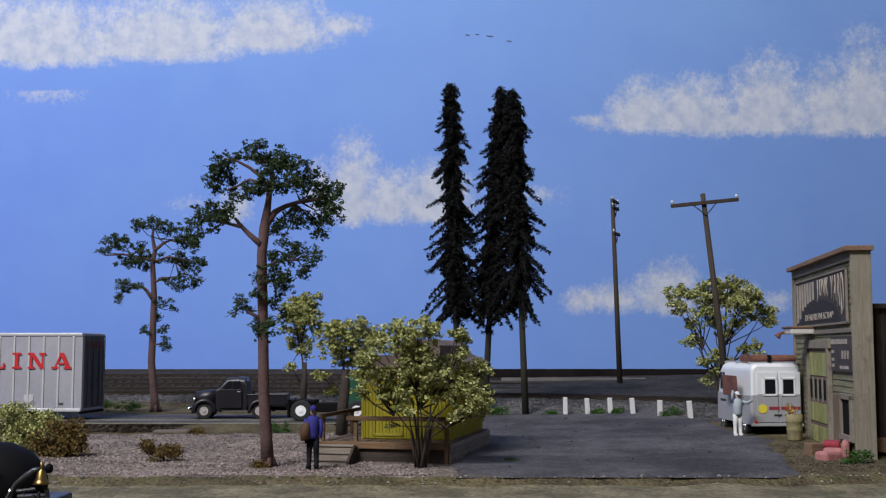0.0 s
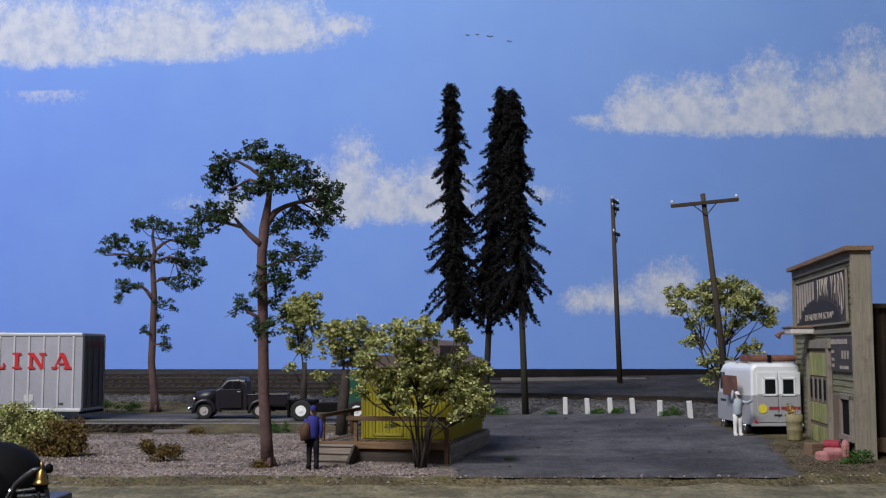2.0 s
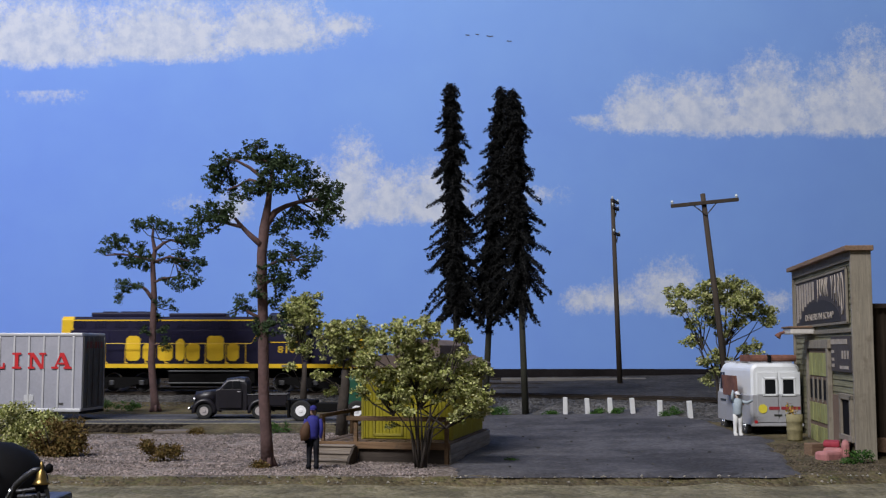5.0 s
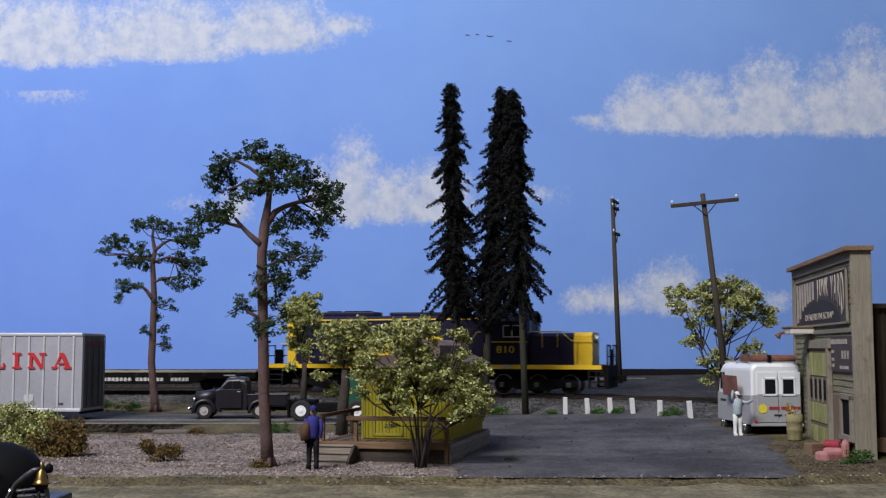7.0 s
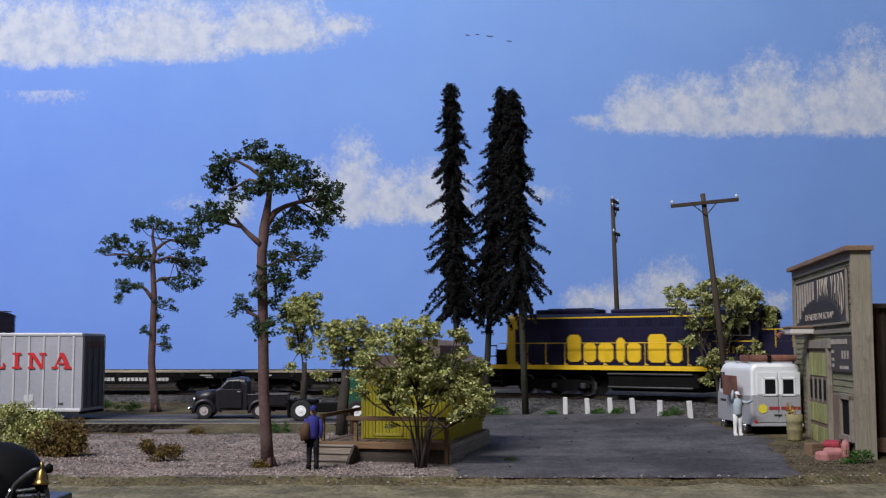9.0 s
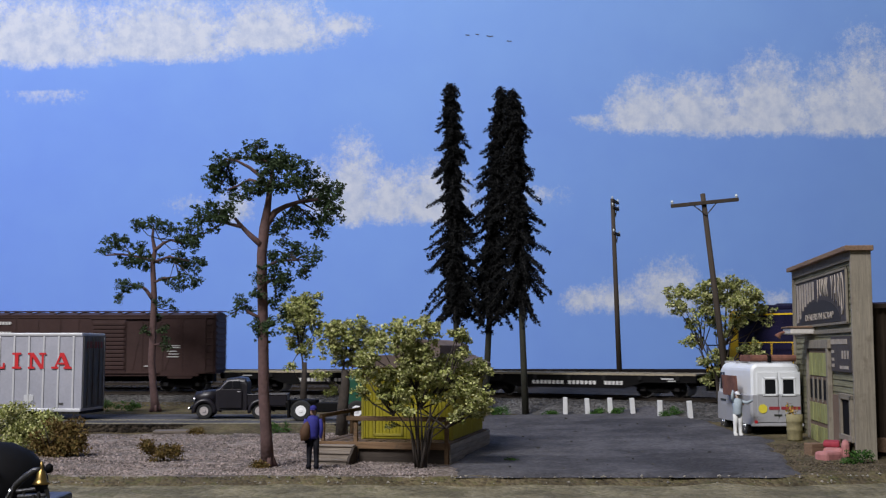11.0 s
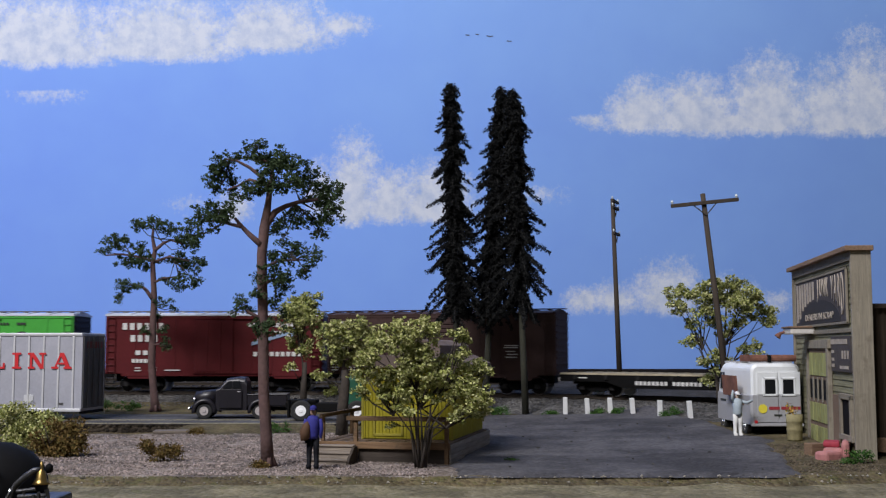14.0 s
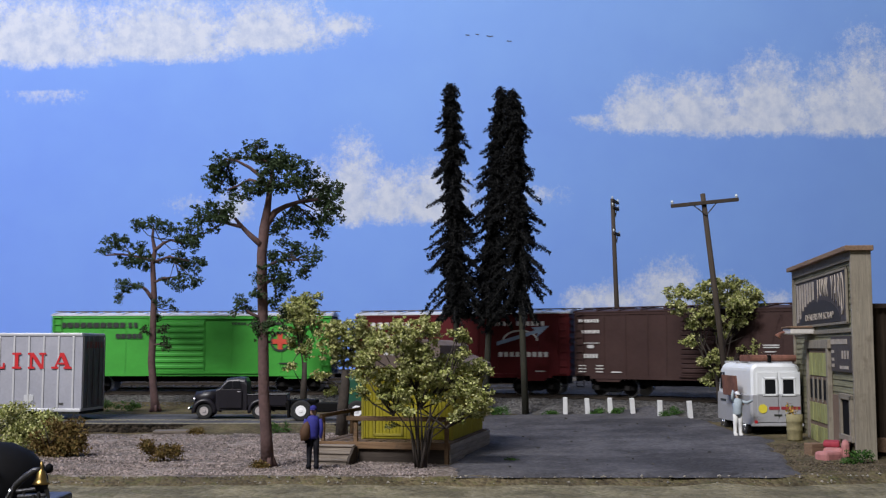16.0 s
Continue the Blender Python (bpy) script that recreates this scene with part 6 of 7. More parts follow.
def van():
    t = thing("delivery_van", "white over grey delivery van with rusty pipes on its roof", "van", 11.58, 42.8, ground_z(12.0, 44.0) - 0.1, 2.5)
    L, W = 4.5, 1.92
    bm = bmesh.new()
    def ring(y, z0, z1, x0, x1, r):
        pts = [(x0, y, z0)]
        for j in range(6):
            a = math.pi / 2 * j / 5
            pts.append((x0 + r - r * math.cos(a), y, z1 - r + r * math.sin(a)))
        for j in range(6):
            a = math.pi / 2 * (1 - j / 5)
            pts.append((x1 - r + r * math.cos(a), y, z1 - r + r * math.sin(a)))
        pts.append((x1, y, z0))
        return pts
    loft(bm, [ring(0.0, 1.55, 2.62, 0.1, W - 0.1, 0.2), ring(0.1, 1.55, 2.74, 0.02, W - 0.02, 0.28), ring(3.7, 1.55, 2.74, 0, W, 0.28), ring(4.0, 1.55, 2.6, 0.02, W - 0.02, 0.28), ring(4.35, 1.55, 1.7, 0.05, W - 0.05, 0.1)])
    part("upper_body", bm, M_VANW, t, smooth=False)
    bm = bmesh.new()
    loft(bm, [ring(-0.01, 0.5, 1.56, 0.06, W - 0.06, 0.05), ring(0.08, 0.45, 1.56, -0.015, W + 0.015, 0.05), ring(4.3, 0.45, 1.56, -0.015, W + 0.015, 0.05), ring(4.75, 0.5, 1.5, 0.1, W - 0.1, 0.1)])
    part("lower_body", bm, M_VANG, t)
    for k, x0 in enumerate((0.22, 1.07)):
        bm = bmesh.new()
        box(bm, x0, x0 + 0.8, -0.04, -0.005, 1.575, 2.42, 0.012)
        d = part("rear_door", bm, M_VANW, t)
        bm = bmesh.new()
        box(bm, x0, x0 + 0.8, -0.045, -0.005, 0.55, 1.55, 0.012)
        part("door_lower", bm, M_VANG, d)
        bm = bmesh.new()
        xc = x0 + (0.5 if k == 0 else 0.34)
        for b in ((-0.28, 0.28, 1.52, 1.6), (-0.28, 0.28, 2.14, 2.22), (-0.28, -0.2, 1.52, 2.22), (0.2, 0.28, 1.52, 2.22)):
            box(bm, xc + b[0], xc + b[1], -0.075, -0.035, b[2], b[3], 0.015)
        f = part("window_frame", bm, M_VANW, d, "white window frame")
        bm = bmesh.new()
        box(bm, xc - 0.21, xc + 0.21, -0.055, -0.042, 1.58, 2.16)
        part("pane", bm, M_GLASS, f)
    bm = bmesh.new()
    tube(bm, [(0.42, -0.06, 1.05), (0.42, -0.045, 1.05)], [0.17, 0.17], 16)
    part("sign_disc", bm, mat("yellow_disc", (0.7, 0.6, 0.05), 0.6, bump=0), t, "yellow round sign")
    M_SIGNRED = mat("dark_red_sign", (0.3, 0.03, 0.04), 0.6, bump=0)
    for a, b in ((0.66, 1.06), (1.12, 1.85)):
        bm = bmesh.new()
        box(bm, a, b, -0.06, -0.045, 1.02, 1.13)
        part("lettering", bm, M_SIGNRED, t)
    for a, b in ((0.85, 1.15), (1.25, 1.4)):
        bm = bmesh.new()
        box(bm, a, b, -0.06, -0.045, 0.78, 0.84)
        part("lettering", bm, M_INK, t)
    bm = bmesh.new()
    box(bm, -0.03, W + 0.03, -0.12, 0.0, 0.4, 0.5, 0.02)
    part("bumper", bm, M_VANG, t)
    for x in (0.15, W - 0.15):
        bm = bmesh.new()
        tube(bm, [(x, -0.08, 0.56), (x, -0.03, 0.56)], [0.06, 0.06], 10)
        part("tail_light", bm, M_REDPAINT, t)
    # near side: cab glass, raised rust-brown hatch
    bm = bmesh.new()
    for y0, y1 in ((3.35, 3.62), (3.7, 3.95)):
        box(bm, -0.012, 0.01, y0, y1, 1.68, 2.35)
    part("side_window", bm, M_GLASS, t)
    bm = bmesh.new()
    box(bm, -0.2, -0.16, 0.7, 2.6, 1.5, 2.28, 0.012, Matrix.Rotation(radians(-4), 4, "Y"))
    part("hatch", bm, M_RUSTPIPE, t, "rust-brown side hatch")
    bm = bmesh.new()
    box(bm, -0.05, -0.018, 0.85, 2.4, 1.15, 1.3, 0.012)
    part("shelf_flap", bm, M_RUSTPIPE, t)
    bm = bmesh.new()
    box(bm, -0.03, -0.012, 3.2, 3.9, 1.2, 1.28)
    part("lettering", bm, M_INK, t)
    for x, sgn in ((0.02, 1), (W - 0.02, -1)):
        for y in (0.95, 3.75):
            wh = wheel(t, 0, 0, 0, 0.34, 0.22, M_CHROME, 0.62)
            wh.matrix_basis = pose((x + sgn * 0.1) * S, y * S, 0.34 * S, 0, 0, -90 if sgn > 0 else 90)
    bm = bmesh.new()
    box(bm, 0.3, W - 0.3, 0.1, 4.4, 0.25, 0.45)
    part("chassis", bm, M_BLACK, t)
    for k in range(3):
        bm = bmesh.new()
        box(bm, 0.1, W - 0.1, 0.6 + 1.5 * k, 0.66 + 1.5 * k, 2.72, 2.8)
        part("roof_bar", bm, M_VANG, t)
    pipes = thing("pipe_stack", "rusty brown pipes lying across the van roof", "pipes", 11.58, 42.8, ground_z(12.0, 44.0) - 0.1, 2.5)
    for k in range(5):
        bm = bmesh.new()
        tube(bm, [(0.18, 0.7 + 0.27 * k, 2.93), (1.98, 0.75 + 0.27 * k, 2.93)], [0.135, 0.135], 10)
        part("pipe", bm, M_RUSTPIPE, pipes)
    bm = bmesh.new()
    box(bm, 0.85, 0.97, 0.5, 2.1, 2.78, 3.06, 0.01)
    part("strap", bm, M_BLACK, pipes)


van()

# ---- old wooden store front ----
M_CLAP = wood_mat("weathered_clapboard", (0.189, 0.180, 0.113), "X", 0.35, 0.16, dirt=(0.117, 0.104, 0.068))
M_TRIMW = wood_mat("grey_trim", (0.221, 0.197, 0.156), "Z", 0.3, 0.1, dirt=(0.131, 0.107, 0.082))
M_CAP = wood_mat("brown_cap", (0.2, 0.13, 0.085), "X", 0.35, 0.1)
M_DOORG = wood_mat("faded_green_door", (0.272, 0.280, 0.112), "Z", 0.3, 0.12, dirt=(0.160, 0.136, 0.072))
M_BROWNW = wood_mat("brown_door_frame", (0.18, 0.125, 0.09), "Z", 0.3, 0.1)
M_SIGN = mat("dark_signboard", (0.045, 0.035, 0.033), 0.8, var=0.3, big=1.5, dirt=(0.09, 0.075, 0.06))
M_SIGNTXT = mat("faded_sign_paint", (0.36, 0.31, 0.25), 0.8, var=0.3, big=3, bump=0)
M_DARKSHED = wood_mat("dark_shed_wall", (0.05, 0.036, 0.026), "Z", 0.4, 0.1)
ST = (12.6, 34.7, 0.0, 82.9)
LEN = 9.9

store = thing("store", "weathered false-front wooden store with painted signs", "store", *ST)
bm = bmesh.new()
box(bm, 0.05, LEN, -0.5, -0.05, -0.15, 6.45)
part("false_front", bm, M_CLAP, store)
for k in range(32):
    bm = bmesh.new()
    z = 0.1 + 0.2 * k
    extrude(bm, [(-0.05, z), (0.0, z), (-0.03, z + 0.205), (-0.05, z + 0.205)], "x", 0.1, LEN - 0.02)
    part("clapboard", bm, M_CLAP, store)
for a, b in ((0.0, 0.16), (LEN - 0.1, LEN + 0.06)):
    bm = bmesh.new()
    box(bm, a, b, -0.56, 0.06, -0.15, 6.5, 0.015)
    part("corner_post", bm, M_TRIMW, store)
bm = bmesh.new()
box(bm, -0.12, LEN + 0.15, -0.62, 0.24, 6.5, 6.66, 0.02)
part("cornice", bm, M_CAP, store, "brown cornice board")
bm = bmesh.new()
box(bm, 0.16, LEN - 0.1, 0.0, 0.06, 6.22, 6.5, 0.012)
part("frieze", bm, M_TRIMW, store)
bm = bmesh.new()
box(bm, 0.16, LEN - 0.1, 0.0, 0.05, 4.0, 4.14, 0.012)
part("belt_board", bm, M_TRIMW, store)

bm = bmesh.new()
box(bm, 0.65, 9.2, 0.0, 0.06, 4.32, 6.0, 0.01)
sign = part("signboard", bm, M_SIGN, store, "dark painted signboard")
for b in ((0.6, 9.25, 4.27, 4.35), (0.6, 9.25, 5.97, 6.05), (0.6, 0.7, 4.27, 6.05), (9.15, 9.25, 4.27, 6.05)):
    bm = bmesh.new()
    box(bm, b[0], b[1], 0.02, 0.09, b[2], b[3], 0.01)
    part("sign_frame", bm, M_TRIMW, sign)
SGN = Matrix.Rotation(math.pi, 4, "Z") @ pose(0, 0, 0, 90)


def on_sign(name, body, x, z, h, wide, m=M_SIGNTXT, y=0.066):
    words(name, body, m, sign, h, Matrix.Translation((x, y, z)) @ SGN, "", wide)




def arch_foot(x):
    """Lower edge of the arched lettering."""
    return 4.46 + 0.80 * math.sqrt(max(0.0, 1 - ((x - 4.9) / 3.45) ** 2))


for k in range(7):
    bm = bmesh.new()
    x = 8.78 - 0.49 * k
    box(bm, x - 0.15, x + 0.15, 0.06, 0.075, arch_foot(x), 5.88, 0)
    part("lettering", bm, M_SIGNTXT, sign)
for x0, body in ((5.0, "JUNK"), (2.7, "YARD")):
    for k, ch in enumerate(body):
        x = x0 - 0.5 * k
        hgt = 5.88 - arch_foot(x)
        on_sign("lettering", ch, x, 5.88 - hgt / 2, hgt, 0.44 / hgt)
bm = bmesh.new()
extrude(bm, [(4.9 + 3.4 * math.cos(math.pi * j / 16), 4.38 + 0.80 * math.sin(math.pi * j / 16)) for j in range(17)], "y", 0.055, 0.07)
part("sign_arch", bm, mat("black_arch", (0.02, 0.017, 0.017), 0.8, var=0.2, bump=0), sign)
on_sign("lettering", "DEALERS IN SCRAP", 4.9, 4.6, 0.24, 1.7, y=0.075)
# lower signboard with illegible lettering
bm = bmesh.new()
box(bm, 0.35, 3.2, 0.0, 0.05, 2.75, 3.9, 0.01)
low = part("signboard", bm, M_SIGN, store, "small dark signboard with faded lettering")
for x, z, w, h in [(2.0 + 0.0, 3.72, 2.4, 0.16), (2.9, 3.4, 0.35, 0.1), (2.9, 3.15, 0.35, 0.1), (2.9, 2.95, 0.4, 0.1), (1.5, 3.3, 0.22, 0.26), (1.15, 3.3, 0.2, 0.26), (0.75, 3.3, 0.22, 0.26), (1.3, 2.9, 1.2, 0.1)]:
    bm = bmesh.new()
    box(bm, x - w / 2, x + w / 2, 0.05, 0.062, z - h / 2, z + h / 2)
    part("lettering", bm, M_SIGNTXT, low)
# big door: frame, upper and lower panels, four glazed lights
bm = bmesh.new()
for b in ((3.3, 3.55, 0.0, 3.55), (6.75, 7.0, 0.0, 3.55), (3.2, 7.1, 3.5, 3.8)):
    box(bm, b[0], b[1], 0.0, 0.16, b[2], b[3], 0.015)
part("door_frame", bm, M_TRIMW, store)
bm = bmesh.new()
box(bm, 3.55, 6.75, 0.02, 0.08, 0.05, 3.5)
bigdoor = part("door", bm, M_BROWNW, store, "wide faded green and brown door")
for z0, z1 in ((2.55, 3.35), (0.95, 1.6), (0.12, 0.8)):
    for k in range(5):
        bm = bmesh.new()
        x = 3.66 + 0.61 * k
        box(bm, x + 0.02, x + 0.57, 0.08, 0.11, z0, z1, 0.01)
        part("panel", bm, M_DOORG, bigdoor)
for k in range(4):
    bm = bmesh.new()
    x = 3.72 + 0.76 * k
    box(bm, x + 0.1, x + 0.62, 0.08, 0.095, 1.75, 2.42)
    part("pane", bm, M_DARKPANE, bigdoor)
bm = bmesh.new()
for k in range(5):
    x = 3.72 + 0.76 * k
    box(bm, x - 0.09, x + 0.09, 0.08, 0.12, 1.65, 2.5, 0.01)
part("glazing_bar", bm, M_TRIMW, bigdoor)
# narrow panel and window
bm = bmesh.new()
box(bm, 2.15, 3.05, 0.0, 0.07, 0.1, 2.0, 0.01)
part("boarded_door", bm, M_BROWNW, store)
bm = bmesh.new()
for b in ((0.35, 0.55, 0.75, 2.05), (1.75, 1.95, 0.75, 2.05), (0.35, 1.95, 1.9, 2.08), (0.25, 2.05, 0.62, 0.8)):
    box(bm, b[0], b[1], 0.0, 0.12, b[2], b[3], 0.012)
w = part("window", bm, M_TRIMW, store, "small window with a heavy frame")
bm = bmesh.new()
box(bm, 0.55, 1.75, 0.0, 0.04, 0.8, 1.9)
part("pane", bm, M_DARKPANE, w)
# porch slab with a lamp at its tip
bm = bmesh.new()
box(bm, 6.0, 7.6, 0.0, 0.85, 4.02, 4.24, 0.03)
hood = part("sign_hood", bm, mat("pale_hood", (0.55, 0.52, 0.48), 0.7, var=0.2), store, "pale projecting hood with a lamp")
bm = bmesh.new()
box(bm, 5.95, 7.65, 0.0, 0.9, 4.24, 4.3, 0.01)
part("hood_cap", bm, M_CAP, hood)
bm = bmesh.new()
tube(bm, [(7.2, 0.8, 4.12), (7.2, 1.0, 4.06), (7.2, 1.12, 3.92)], [0.04, 0.06, 0.13], 12)
part("lamp_shade", bm, M_RUSTPIPE, hood)
# shed behind the false front
bm = bmesh.new()
box(bm, 0.9, 8.6, -5.2, -0.5, -0.15, 4.75)
shed = part("shed_wall", bm, M_DARKSHED, store, "dark corrugated shed wall")
for k in range(24):
    bm = bmesh.new()
    y = -5.15 + 0.195 * k
    rod(bm, (0.9, y, -0.1), (0.9, y, 4.75), 0.06, 6)
    part("corrugation", bm, M_DARKSHED, shed)
bm = bmesh.new()
box(bm, 0.7, 8.8, -5.4, -0.5, 4.75, 4.9, 0.02)
part("shed_roof", bm, M_DARKSHED, store)
bm = bmesh.new()
box(bm, 0.75, 0.86, -5.0, -0.6, 0.3, 0.75, 0.02)
part("base_board", bm, M_CAP, shed)

# ---- junk by the store ----
M_PINK = mat("faded_pink", (0.408, 0.170, 0.162), 0.7, var=0.2, big=2)
M_CRIM = mat("crimson_cloth", (0.3, 0.03, 0.05), 0.8, var=0.2, big=2)
M_BARREL = mat("straw_barrel", (0.2400, 0.2080, 0.1040), 0.8, var=0.25, big=2)
b_ = thing("barrel", "tan metal barrel filled with scraps beside the store", "barrel", 12.5, 40.6, ground_z(12.5, 40.6))
bm = bmesh.new()
tube(bm, [(0, 0, 0), (0, 0, 0.05), (0, 0, 0.35), (0, 0, 0.38), (0, 0, 0.42), (0, 0, 0.65), (0, 0, 0.68), (0, 0, 0.71), (0, 0, 0.92)], [0.25, 0.265, 0.27, 0.285, 0.27, 0.28, 0.295, 0.28, 0.29], 18)
part("drum", bm, M_BARREL, b_, smooth=True)
crown(b_, [(-0.08, 0, 1.02, 0.25, 0.2, 0.2), (-0.2, 0, 1.2, 0.14, 0.1, 0.16)], 1500, 0.05, leaf_mat("orange_scrap", [(0.4, 0.16, 0.04), (0.45, 0.3, 0.08), (0.1, 0.16, 0.05)]), 71, "orange and green scraps", name="scraps")
j_ = thing("junk_sofa", "faded pink upholstered junk dumped by the store", "junk", 12.25, 35.9, 0.0, 70)
bm = bmesh.new()
box(bm, -0.6, 0.6, -0.3, 0.3, 0, 0.42, 0.1)
part("seat", bm, M_PINK, j_)
bm = bmesh.new()
box(bm, -0.62, 0.3, -0.5, -0.25, 0.1, 0.66, 0.12)
part("backrest", bm, M_PINK, j_)
bm = bmesh.new()
box(bm, -0.2, 0.62, -0.2, 0.3, 0.42, 0.6, 0.06)
part("cushion", bm, M_CRIM, j_)
bm = bmesh.new()
box(bm, -0.25, 0.25, -0.2, 0.2, 0, 0.5, 0.03)
solid("wooden_crate", bm, M_CAP, "small brown wooden crate beside the store", "crate", 11.75, 36.2, 0.02, 20)
bm = bmesh.new()
box(bm, -0.35, 0.35, -0.25, 0.25, 0, 0.36, 0.09)
solid("junk_cushion", bm, M_PINK, "faded pink cushion lying on the ground", "cushion", 11.75, 34.9, 0.02, 30)
bm = bmesh.new()
box(bm, -0.5, 0.5, -0.3, 0.3, 0, 0.3, 0.05)
solid("scrap_box", bm, M_BLACK, "dark scrap metal box against the shed", "scrap", 14.6, 35.0, 0.0, 10)


# ---- figurines: plain painted shapes ----
def figurine(name, label, x, y, z, rz, mats, raised, sack):
    bm = bmesh.new()
    ends = []
    def mark(k):
        bm.faces.ensure_lookup_table()
        for f in bm.faces[(ends[-1] if ends else 0):]:
            f.material_index = k
        ends.append(len(bm.faces))
    for sx in (-1, 1):
        tube(bm, [(sx * 0.13, -0.1, 0), (sx * 0.13, -0.08, 0.09), (sx * 0.13, 0.02, 0.12), (sx * 0.12, 0, 0.5), (sx * 0.1, 0, 0.9)], [0.07, 0.1, 0.08, 0.1, 0.13], 10)
    mark(0)
    tube(bm, [(0, 0, 0.86), (0, 0, 0.95), (0, 0, 1.2), (0, 0, 1.42), (0, 0, 1.5), (0, 0, 1.54)], [0.19, 0.21, 0.22, 0.23, 0.16, 0.07], 12)
    if raised:
        tube(bm, [(0.22, 0, 1.4), (0.45, -0.05, 1.35), (0.7, -0.1, 1.45)], [0.075, 0.065, 0.05], 8)
        tube(bm, [(-0.22, 0, 1.4), (-0.27, -0.05, 1.62), (-0.25, -0.1, 1.85)], [0.075, 0.065, 0.05], 8)
    else:
        for sx in (-1, 1):
            tube(bm, [(sx * 0.23, 0, 1.42), (sx * 0.29, 0, 1.15), (sx * 0.27, -0.08, 0.88)], [0.08, 0.075, 0.05], 8)
    mark(1)
    tube(bm, [(0, 0, 1.5), (0, 0, 1.58), (0, 0, 1.66), (0, 0, 1.7)], [0.06, 0.1, 0.105, 0.09], 10)
    mark(2)
    tube(bm, [(0, 0, 1.68), (0, 0, 1.74), (0, 0, 1.8), (0, 0, 1.82)], [0.12, 0.125, 0.09, 0.02], 12)
    box(bm, -0.08, 0.08, -0.22, -0.08, 1.68, 1.71, 0.01)
    mark(3)
    if sack:
        tube(bm, [(-0.2, -0.12, 0.78), (-0.24, -0.16, 0.86), (-0.26, -0.17, 1.05), (-0.2, -0.14, 1.25), (-0.14, -0.1, 1.34)], [0.09, 0.17, 0.19, 0.14, 0.05], 10)
        mark(4)
    o = solid(name, bm, None, label, "figurine", x, y, z, rz, smooth=True)
    for m in mats:
        o.data.materials.append(m)
    if raised:
        o.data.transform(Matrix.Diagonal((0.8, 0.85, 0.92, 1)))
    else:
        o.data.transform(Matrix.Diagonal((0.84, 0.84, 1, 1)))
    return o


def plain(name, col, rough=0.7):
    return mat(name, col, rough, var=0.15, big=4, bump=0.05, gloss=0.15)


figurine("figurine", "painted figurine in dark blue with a brown sack", -3.78, 33.2, 0.03, 0, [plain("navy", (0.006, 0.006, 0.009)), plain("blue_coat", (0.035, 0.035, 0.2)), plain("tan_tone", (0.3, 0.2, 0.15)), plain("blue_cap", (0.03, 0.03, 0.18)), plain("sack_brown", (0.09, 0.05, 0.03))], False, True)
figurine("figurine", "white painted figurine beside the van", 10.9, 42.2, ground_z(11.02, 42.2) + 0.01, 10, [plain("white_cloth", (0.62, 0.62, 0.6)), plain("pale_blue_shirt", (0.36, 0.42, 0.46)), plain("pale_tone", (0.5, 0.4, 0.33)), plain("white_cap", (0.7, 0.7, 0.7))], True, False)

# ---- nose of an old black locomotive in the foreground ----
M_PIPEGREY = mat("oily_grey_metal", (0.055, 0.055, 0.06), 0.4, 0.5, var=0.4, big=3)
old = thing("steam_locomotive", "front of an old black locomotive with a brass bell", "locomotive", -8.1, 22.0, -0.2)
M_GLOSSBLACK = mat("sooty_black", (0.005, 0.005, 0.006), 0.75, var=0.2, bump=0.02, gloss=0.1)
M_BRASS = mat("brass", (0.28, 0.19, 0.065), 0.36, 1.0, var=0.15, bump=0.05)
bm = bmesh.new()
tube(bm, [(-6, 0.5, 1.0), (-0.75, 0.5, 1.0), (-0.45, 0.5, 1.0), (-0.1, 0.5, 0.98), (0.13, 0.5, 0.96), (0.25, 0.5, 0.95), (0.3, 0.5, 0.94)], [0.88, 0.88, 0.86, 0.72, 0.52, 0.3, 0.1], 28)
part("boiler", bm, M_GLOSSBLACK, old, smooth=True)
bm = bmesh.new()
tube(bm, [(-0.1, -0.6, 0.5), (0.0, -0.6, 0.92), (0.14, -0.6, 1.16), (0.3, -0.6, 1.32), (0.46, -0.6, 1.43), (0.6, -0.6, 1.46)], [0.075, 0.07, 0.065, 0.06, 0.055, 0.04], 10)
part("bracket", bm, M_PIPEGREY, old, "grey steel bell bracket", smooth=True)
bm = bmesh.new()
tube(bm, [(-0.07, -0.66, 0.6), (-0.03, -0.67, 0.92), (0.1, -0.67, 1.15)], [0.02, 0.02, 0.015], 6)
part("bright_edge", bm, M_CHROME, old, "thin bright metal strip along the bracket", smooth=True)
bm = bmesh.new()
tube(bm, [(0.6, -0.6, 1.6), (0.6, -0.6, 1.5), (0.6, -0.6, 1.44), (0.6, -0.6, 1.4), (0.6, -0.6, 1.28), (0.6, -0.6, 1.22), (0.6, -0.6, 1.18)], [0.02, 0.03, 0.04, 0.08, 0.1, 0.13, 0.165], 20)
part("bell", bm, M_BRASS, old, "polished brass bell", smooth=True)
bm = bmesh.new()
tube(bm, [(0.68, -0.42, 1.36), (0.68, -0.42, 1.42), (0.68, -0.42, 1.5), (0.68, -0.42, 1.54)], [0.04, 0.075, 0.07, 0.02], 12)
part("knob", bm, M_GLOSSBLACK, old, smooth=True)
bm = bmesh.new()
rod(bm, (0.18, -0.7, 1.06), (0.52, -0.68, 1.1), 0.035, 8)
rod(bm, (0.2, -0.7, 0.96), (0.7, -0.6, 0.98), 0.045, 8)
for k in range(6):
    rod(bm, (0.22 + 0.09 * k, -0.66 - 0.02 * (k % 2), 0.4), (0.22 + 0.09 * k, -0.66 - 0.02 * (k % 2), 1.0 + 0.05 * math.sin(k * 2.1)), 0.03, 8)
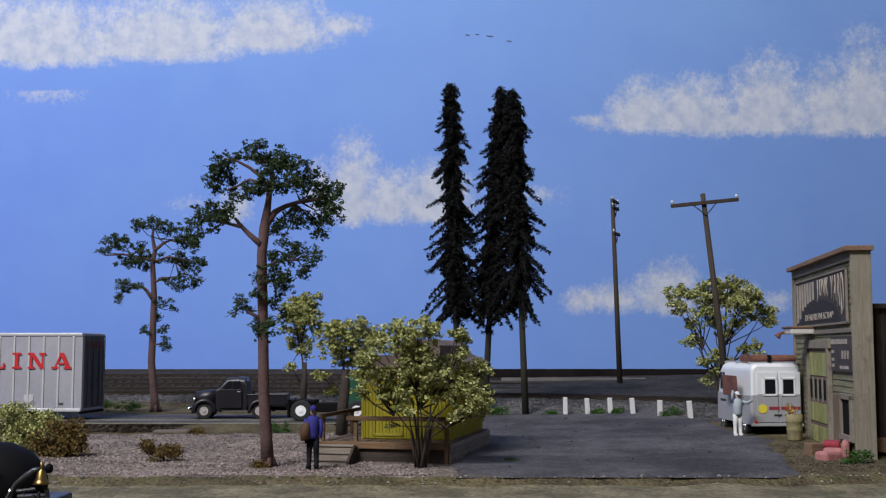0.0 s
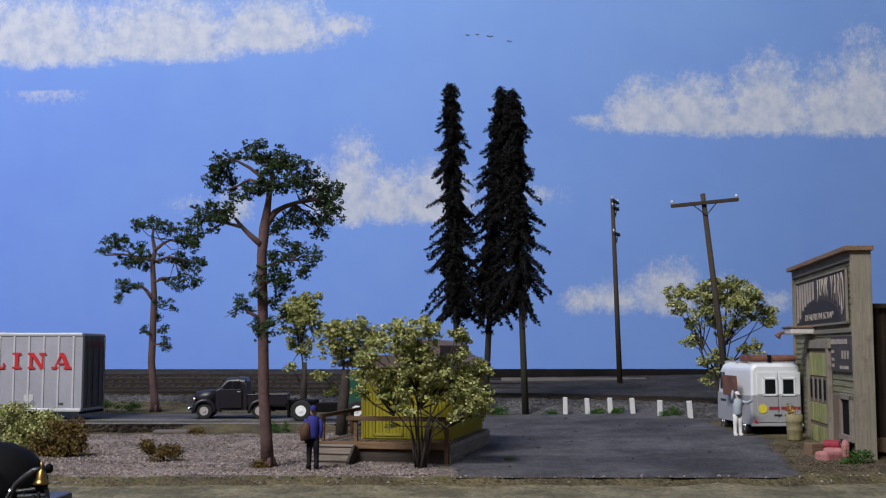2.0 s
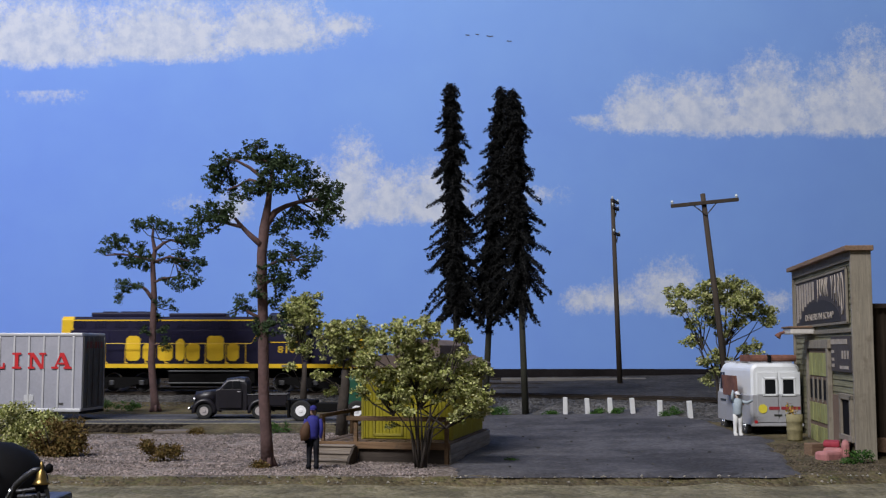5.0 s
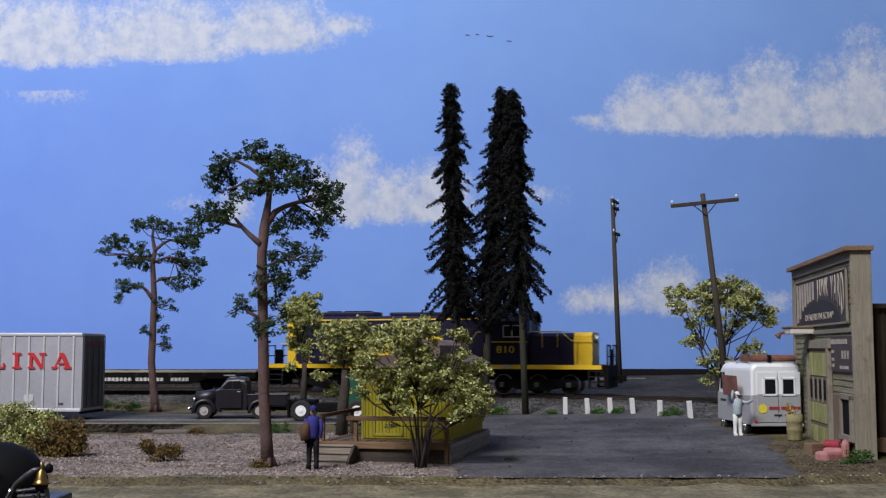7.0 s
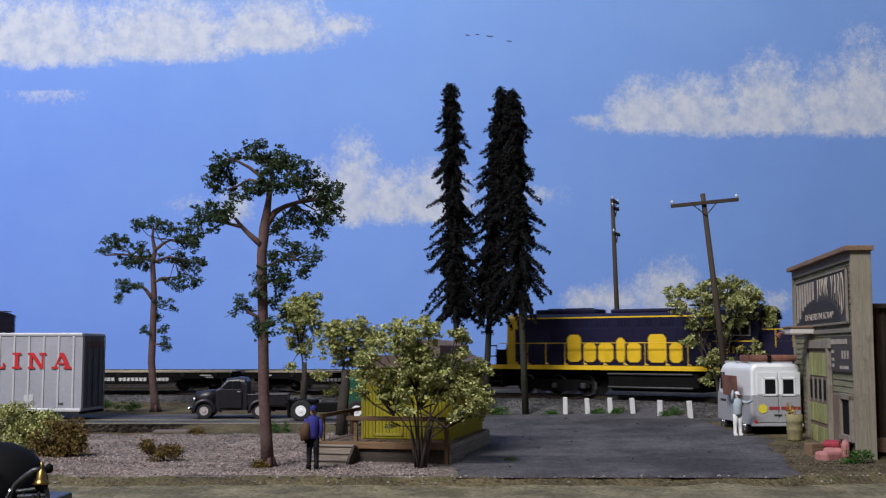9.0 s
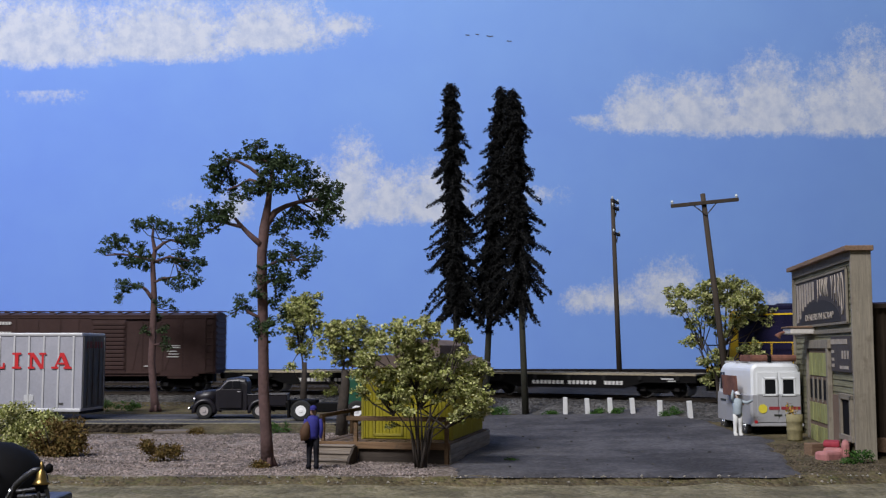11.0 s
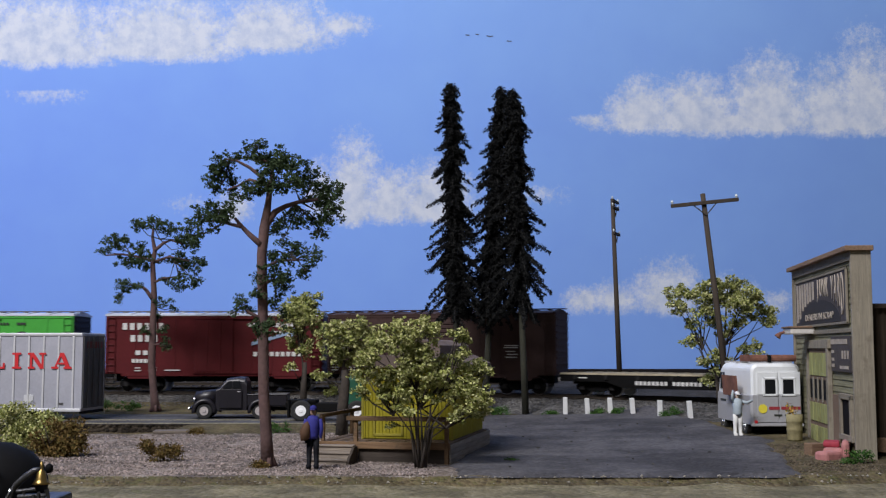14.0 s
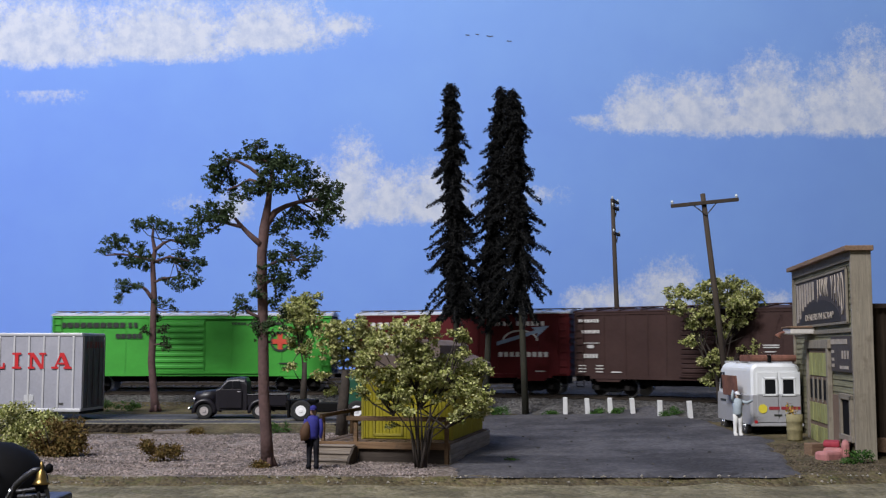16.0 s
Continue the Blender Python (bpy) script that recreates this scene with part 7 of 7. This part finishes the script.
tube(bm, [(0.72, -0.6, 0.5), (0.74, -0.6, 0.95), (0.7, -0.6, 1.08)], [0.03, 0.03, 0.05], 8)
box(bm, -0.2, 0.72, -0.5, 0.9, 0.3, 0.86, 0.06)
part("front_beam", bm, M_PIPEGREY, old, "grey front beam with pipes")
bm = bmesh.new()
box(bm, -1.1, -0.42, -0.5, -0.38, 1.5, 1.62, 0.03)
part("handrail_bracket", bm, M_CHROME, old)
for x in (-1.2, -2.9, -4.6):
    wheel(old, x, -0.72, 0.5, 0.5, 0.14, M_GREYGEAR, 0.8)
    wheel(old, x, 0.72, 0.5, 0.5, 0.14, M_GREYGEAR, 0.8)


# ---- loose stones ----
def pebbles(name, label, count, seed, where, smin, smax, material):
    rng = np.random.default_rng(seed)
    base = np.array([(1, 0, 0), (-1, 0, 0), (0, 1, 0), (0, -1, 0), (0, 0, 0.8), (0, 0, -0.8)])
    tri = ((0, 2, 4), (2, 1, 4), (1, 3, 4), (3, 0, 4), (2, 0, 5), (1, 2, 5), (3, 1, 5), (0, 3, 5))
    vs, fs = [], []
    for _ in range(count):
        x, y, z = where(rng)
        r = smin + (smax - smin) * rng.random() ** 2
        q = base * r * (0.65 + 0.7 * rng.random((6, 3))) + rng.normal(size=(6, 3)) * r * 0.12
        a = rng.random() * 6.283
        c, s_ = math.cos(a), math.sin(a)
        b = len(vs)
        for p in q:
            vs.append(((x + p[0] * c - p[1] * s_) * S, (y + p[0] * s_ + p[1] * c) * S, (z + r * 0.25 + p[2]) * S))
        fs.extend((b + i, b + j, b + k) for i, j, k in tri)
    me = bpy.data.meshes.new(name)
    me.from_pydata(vs, [], fs)
    me.materials.append(material)
    return tagged(new(name, me), label, "stones", kind="stuff")


def on_gravel(rng):
    y = 31.8 + 14.4 * rng.random() ** 1.3
    x = -0.42 * y + (0.42 * y - 0.2) * rng.random()
    if y > 36 and x > -3.4:
        x -= 4
    return x, y, ground_z(x, y)


def on_edge(rng):
    x = -13 + 27 * rng.random()
    y = 31.15 + 0.25 * rng.normal()
    return x, y, ground_z(x, y) - (0.1 if y < 31 else 0)


def on_earth(rng):
    x = 9.5 + 3.5 * rng.random()
    y = 31.5 + 8 * rng.random()
    return x, y, ground_z(x, y)


def on_lot(rng):
    y = 32 + 19 * rng.random()
    x = 1.5 + 8.5 * rng.random()
    return x, y, ground_z(x, y) + 0.06


def on_ballast(rng):
    s_ = -22 + 60 * rng.random()
    off = -(1.4 + 2.6 * rng.random())
    x, y, _ = track(s_, off)
    return x, y, ground_z(x, y)


pebbles("gravel", "loose pale pinkish gravel stones", 19000, 81, on_gravel, 0.018, 0.052, M_STONE)
pebbles("roadside_stones", "scattered pale stones along the dirt road", 240, 82, on_edge, 0.02, 0.06, mat("pale_stone", (0.22, 0.2, 0.17), 0.9, var=0.3, spread=0.4))
pebbles("earth_clods", "small brown clods on dry earth", 2600, 83, on_earth, 0.018, 0.055, mat("brown_clod", (0.085, 0.066, 0.042), 0.95, var=0.3, spread=0.5))
pebbles("ballast_stones", "grey ballast stones beside the main track", 5000, 84, on_ballast, 0.03, 0.065, mat("grey_stone", (0.085, 0.081, 0.078), 0.9, var=0.3, spread=0.3))
pebbles("lot_debris", "dark crumbs and bits of litter on asphalt", 60, 85, on_lot, 0.015, 0.07, mat("dark_crumb", (0.035, 0.033, 0.03), 0.9, var=0.4, spread=0.6))


# ---- what moves: the train, its bogies' wheels turn ----
def motions():
    marks = [(0.0, -21.75), (2.0, -9.25), (3.0, -2.98), (3.5, 0.14), (4.0, 3.25), (5.0, 9.5), (6.5, 18.95), (7.0, 22.1), (7.5, 25.27), (8.0, 28.42), (9.0, 34.67), (10.0, 40.75),
             (11.0, 46.75), (11.5, 49.8), (12.0, 52.9), (12.5, 56.05), (13.0, 59.2), (13.5, 62.5), (14.0, 65.95), (14.5, 69.4), (15.0, 72.95), (16.0, 80.1)]

    def travel(t):
        for (a, p), (b, q) in zip(marks, marks[1:]):
            if t <= b + 1e-6:
                return p + (q - p) * (t - a) / (b - a)
        return marks[-1][1]

    def gliding(t):
        return sum(travel(min(16.0, max(0.0, t + d))) for d in (-0.3, -0.15, 0, 0.15, 0.3)) / 5 if 0.3 <= t <= 15.7 else travel(t)

    cars = [(loco, 0.22, 18.9, 5.6), (flat_a, 19.9, 12.9, 4.55), (flat_b, 33.75, 12.3, 4.25), (brown, 46.75, 12.6, 4.4), (red, 60.1, 11.8, 4.0), (green, 73.7, 15.3, 5.75)]
    for car, gap, length, reach in cars:
        rows = []
        for k in range(81):
            t = 0.2 * k
            c = gliding(t) - gap - length / 2
            ax, ay, _ = track(c - reach)
            bx, by, _ = track(c + reach)
            rows.append((t, pose((ax + bx) / 2 * S, (ay + by) / 2 * S, RAIL_Z * S, 0, 0, math.degrees(math.atan2(by - ay, bx - ax)))))
        walk(car, rows)
    for o, w, r in WHEELS:
        rows = []
        for k in range(241):
            t = k / 15.0
            rows.append((t, pose(w * S, 0, r * S, 0, math.degrees((gliding(t) + 21.75) / r), 0)))
        walk(o, rows)


motions()
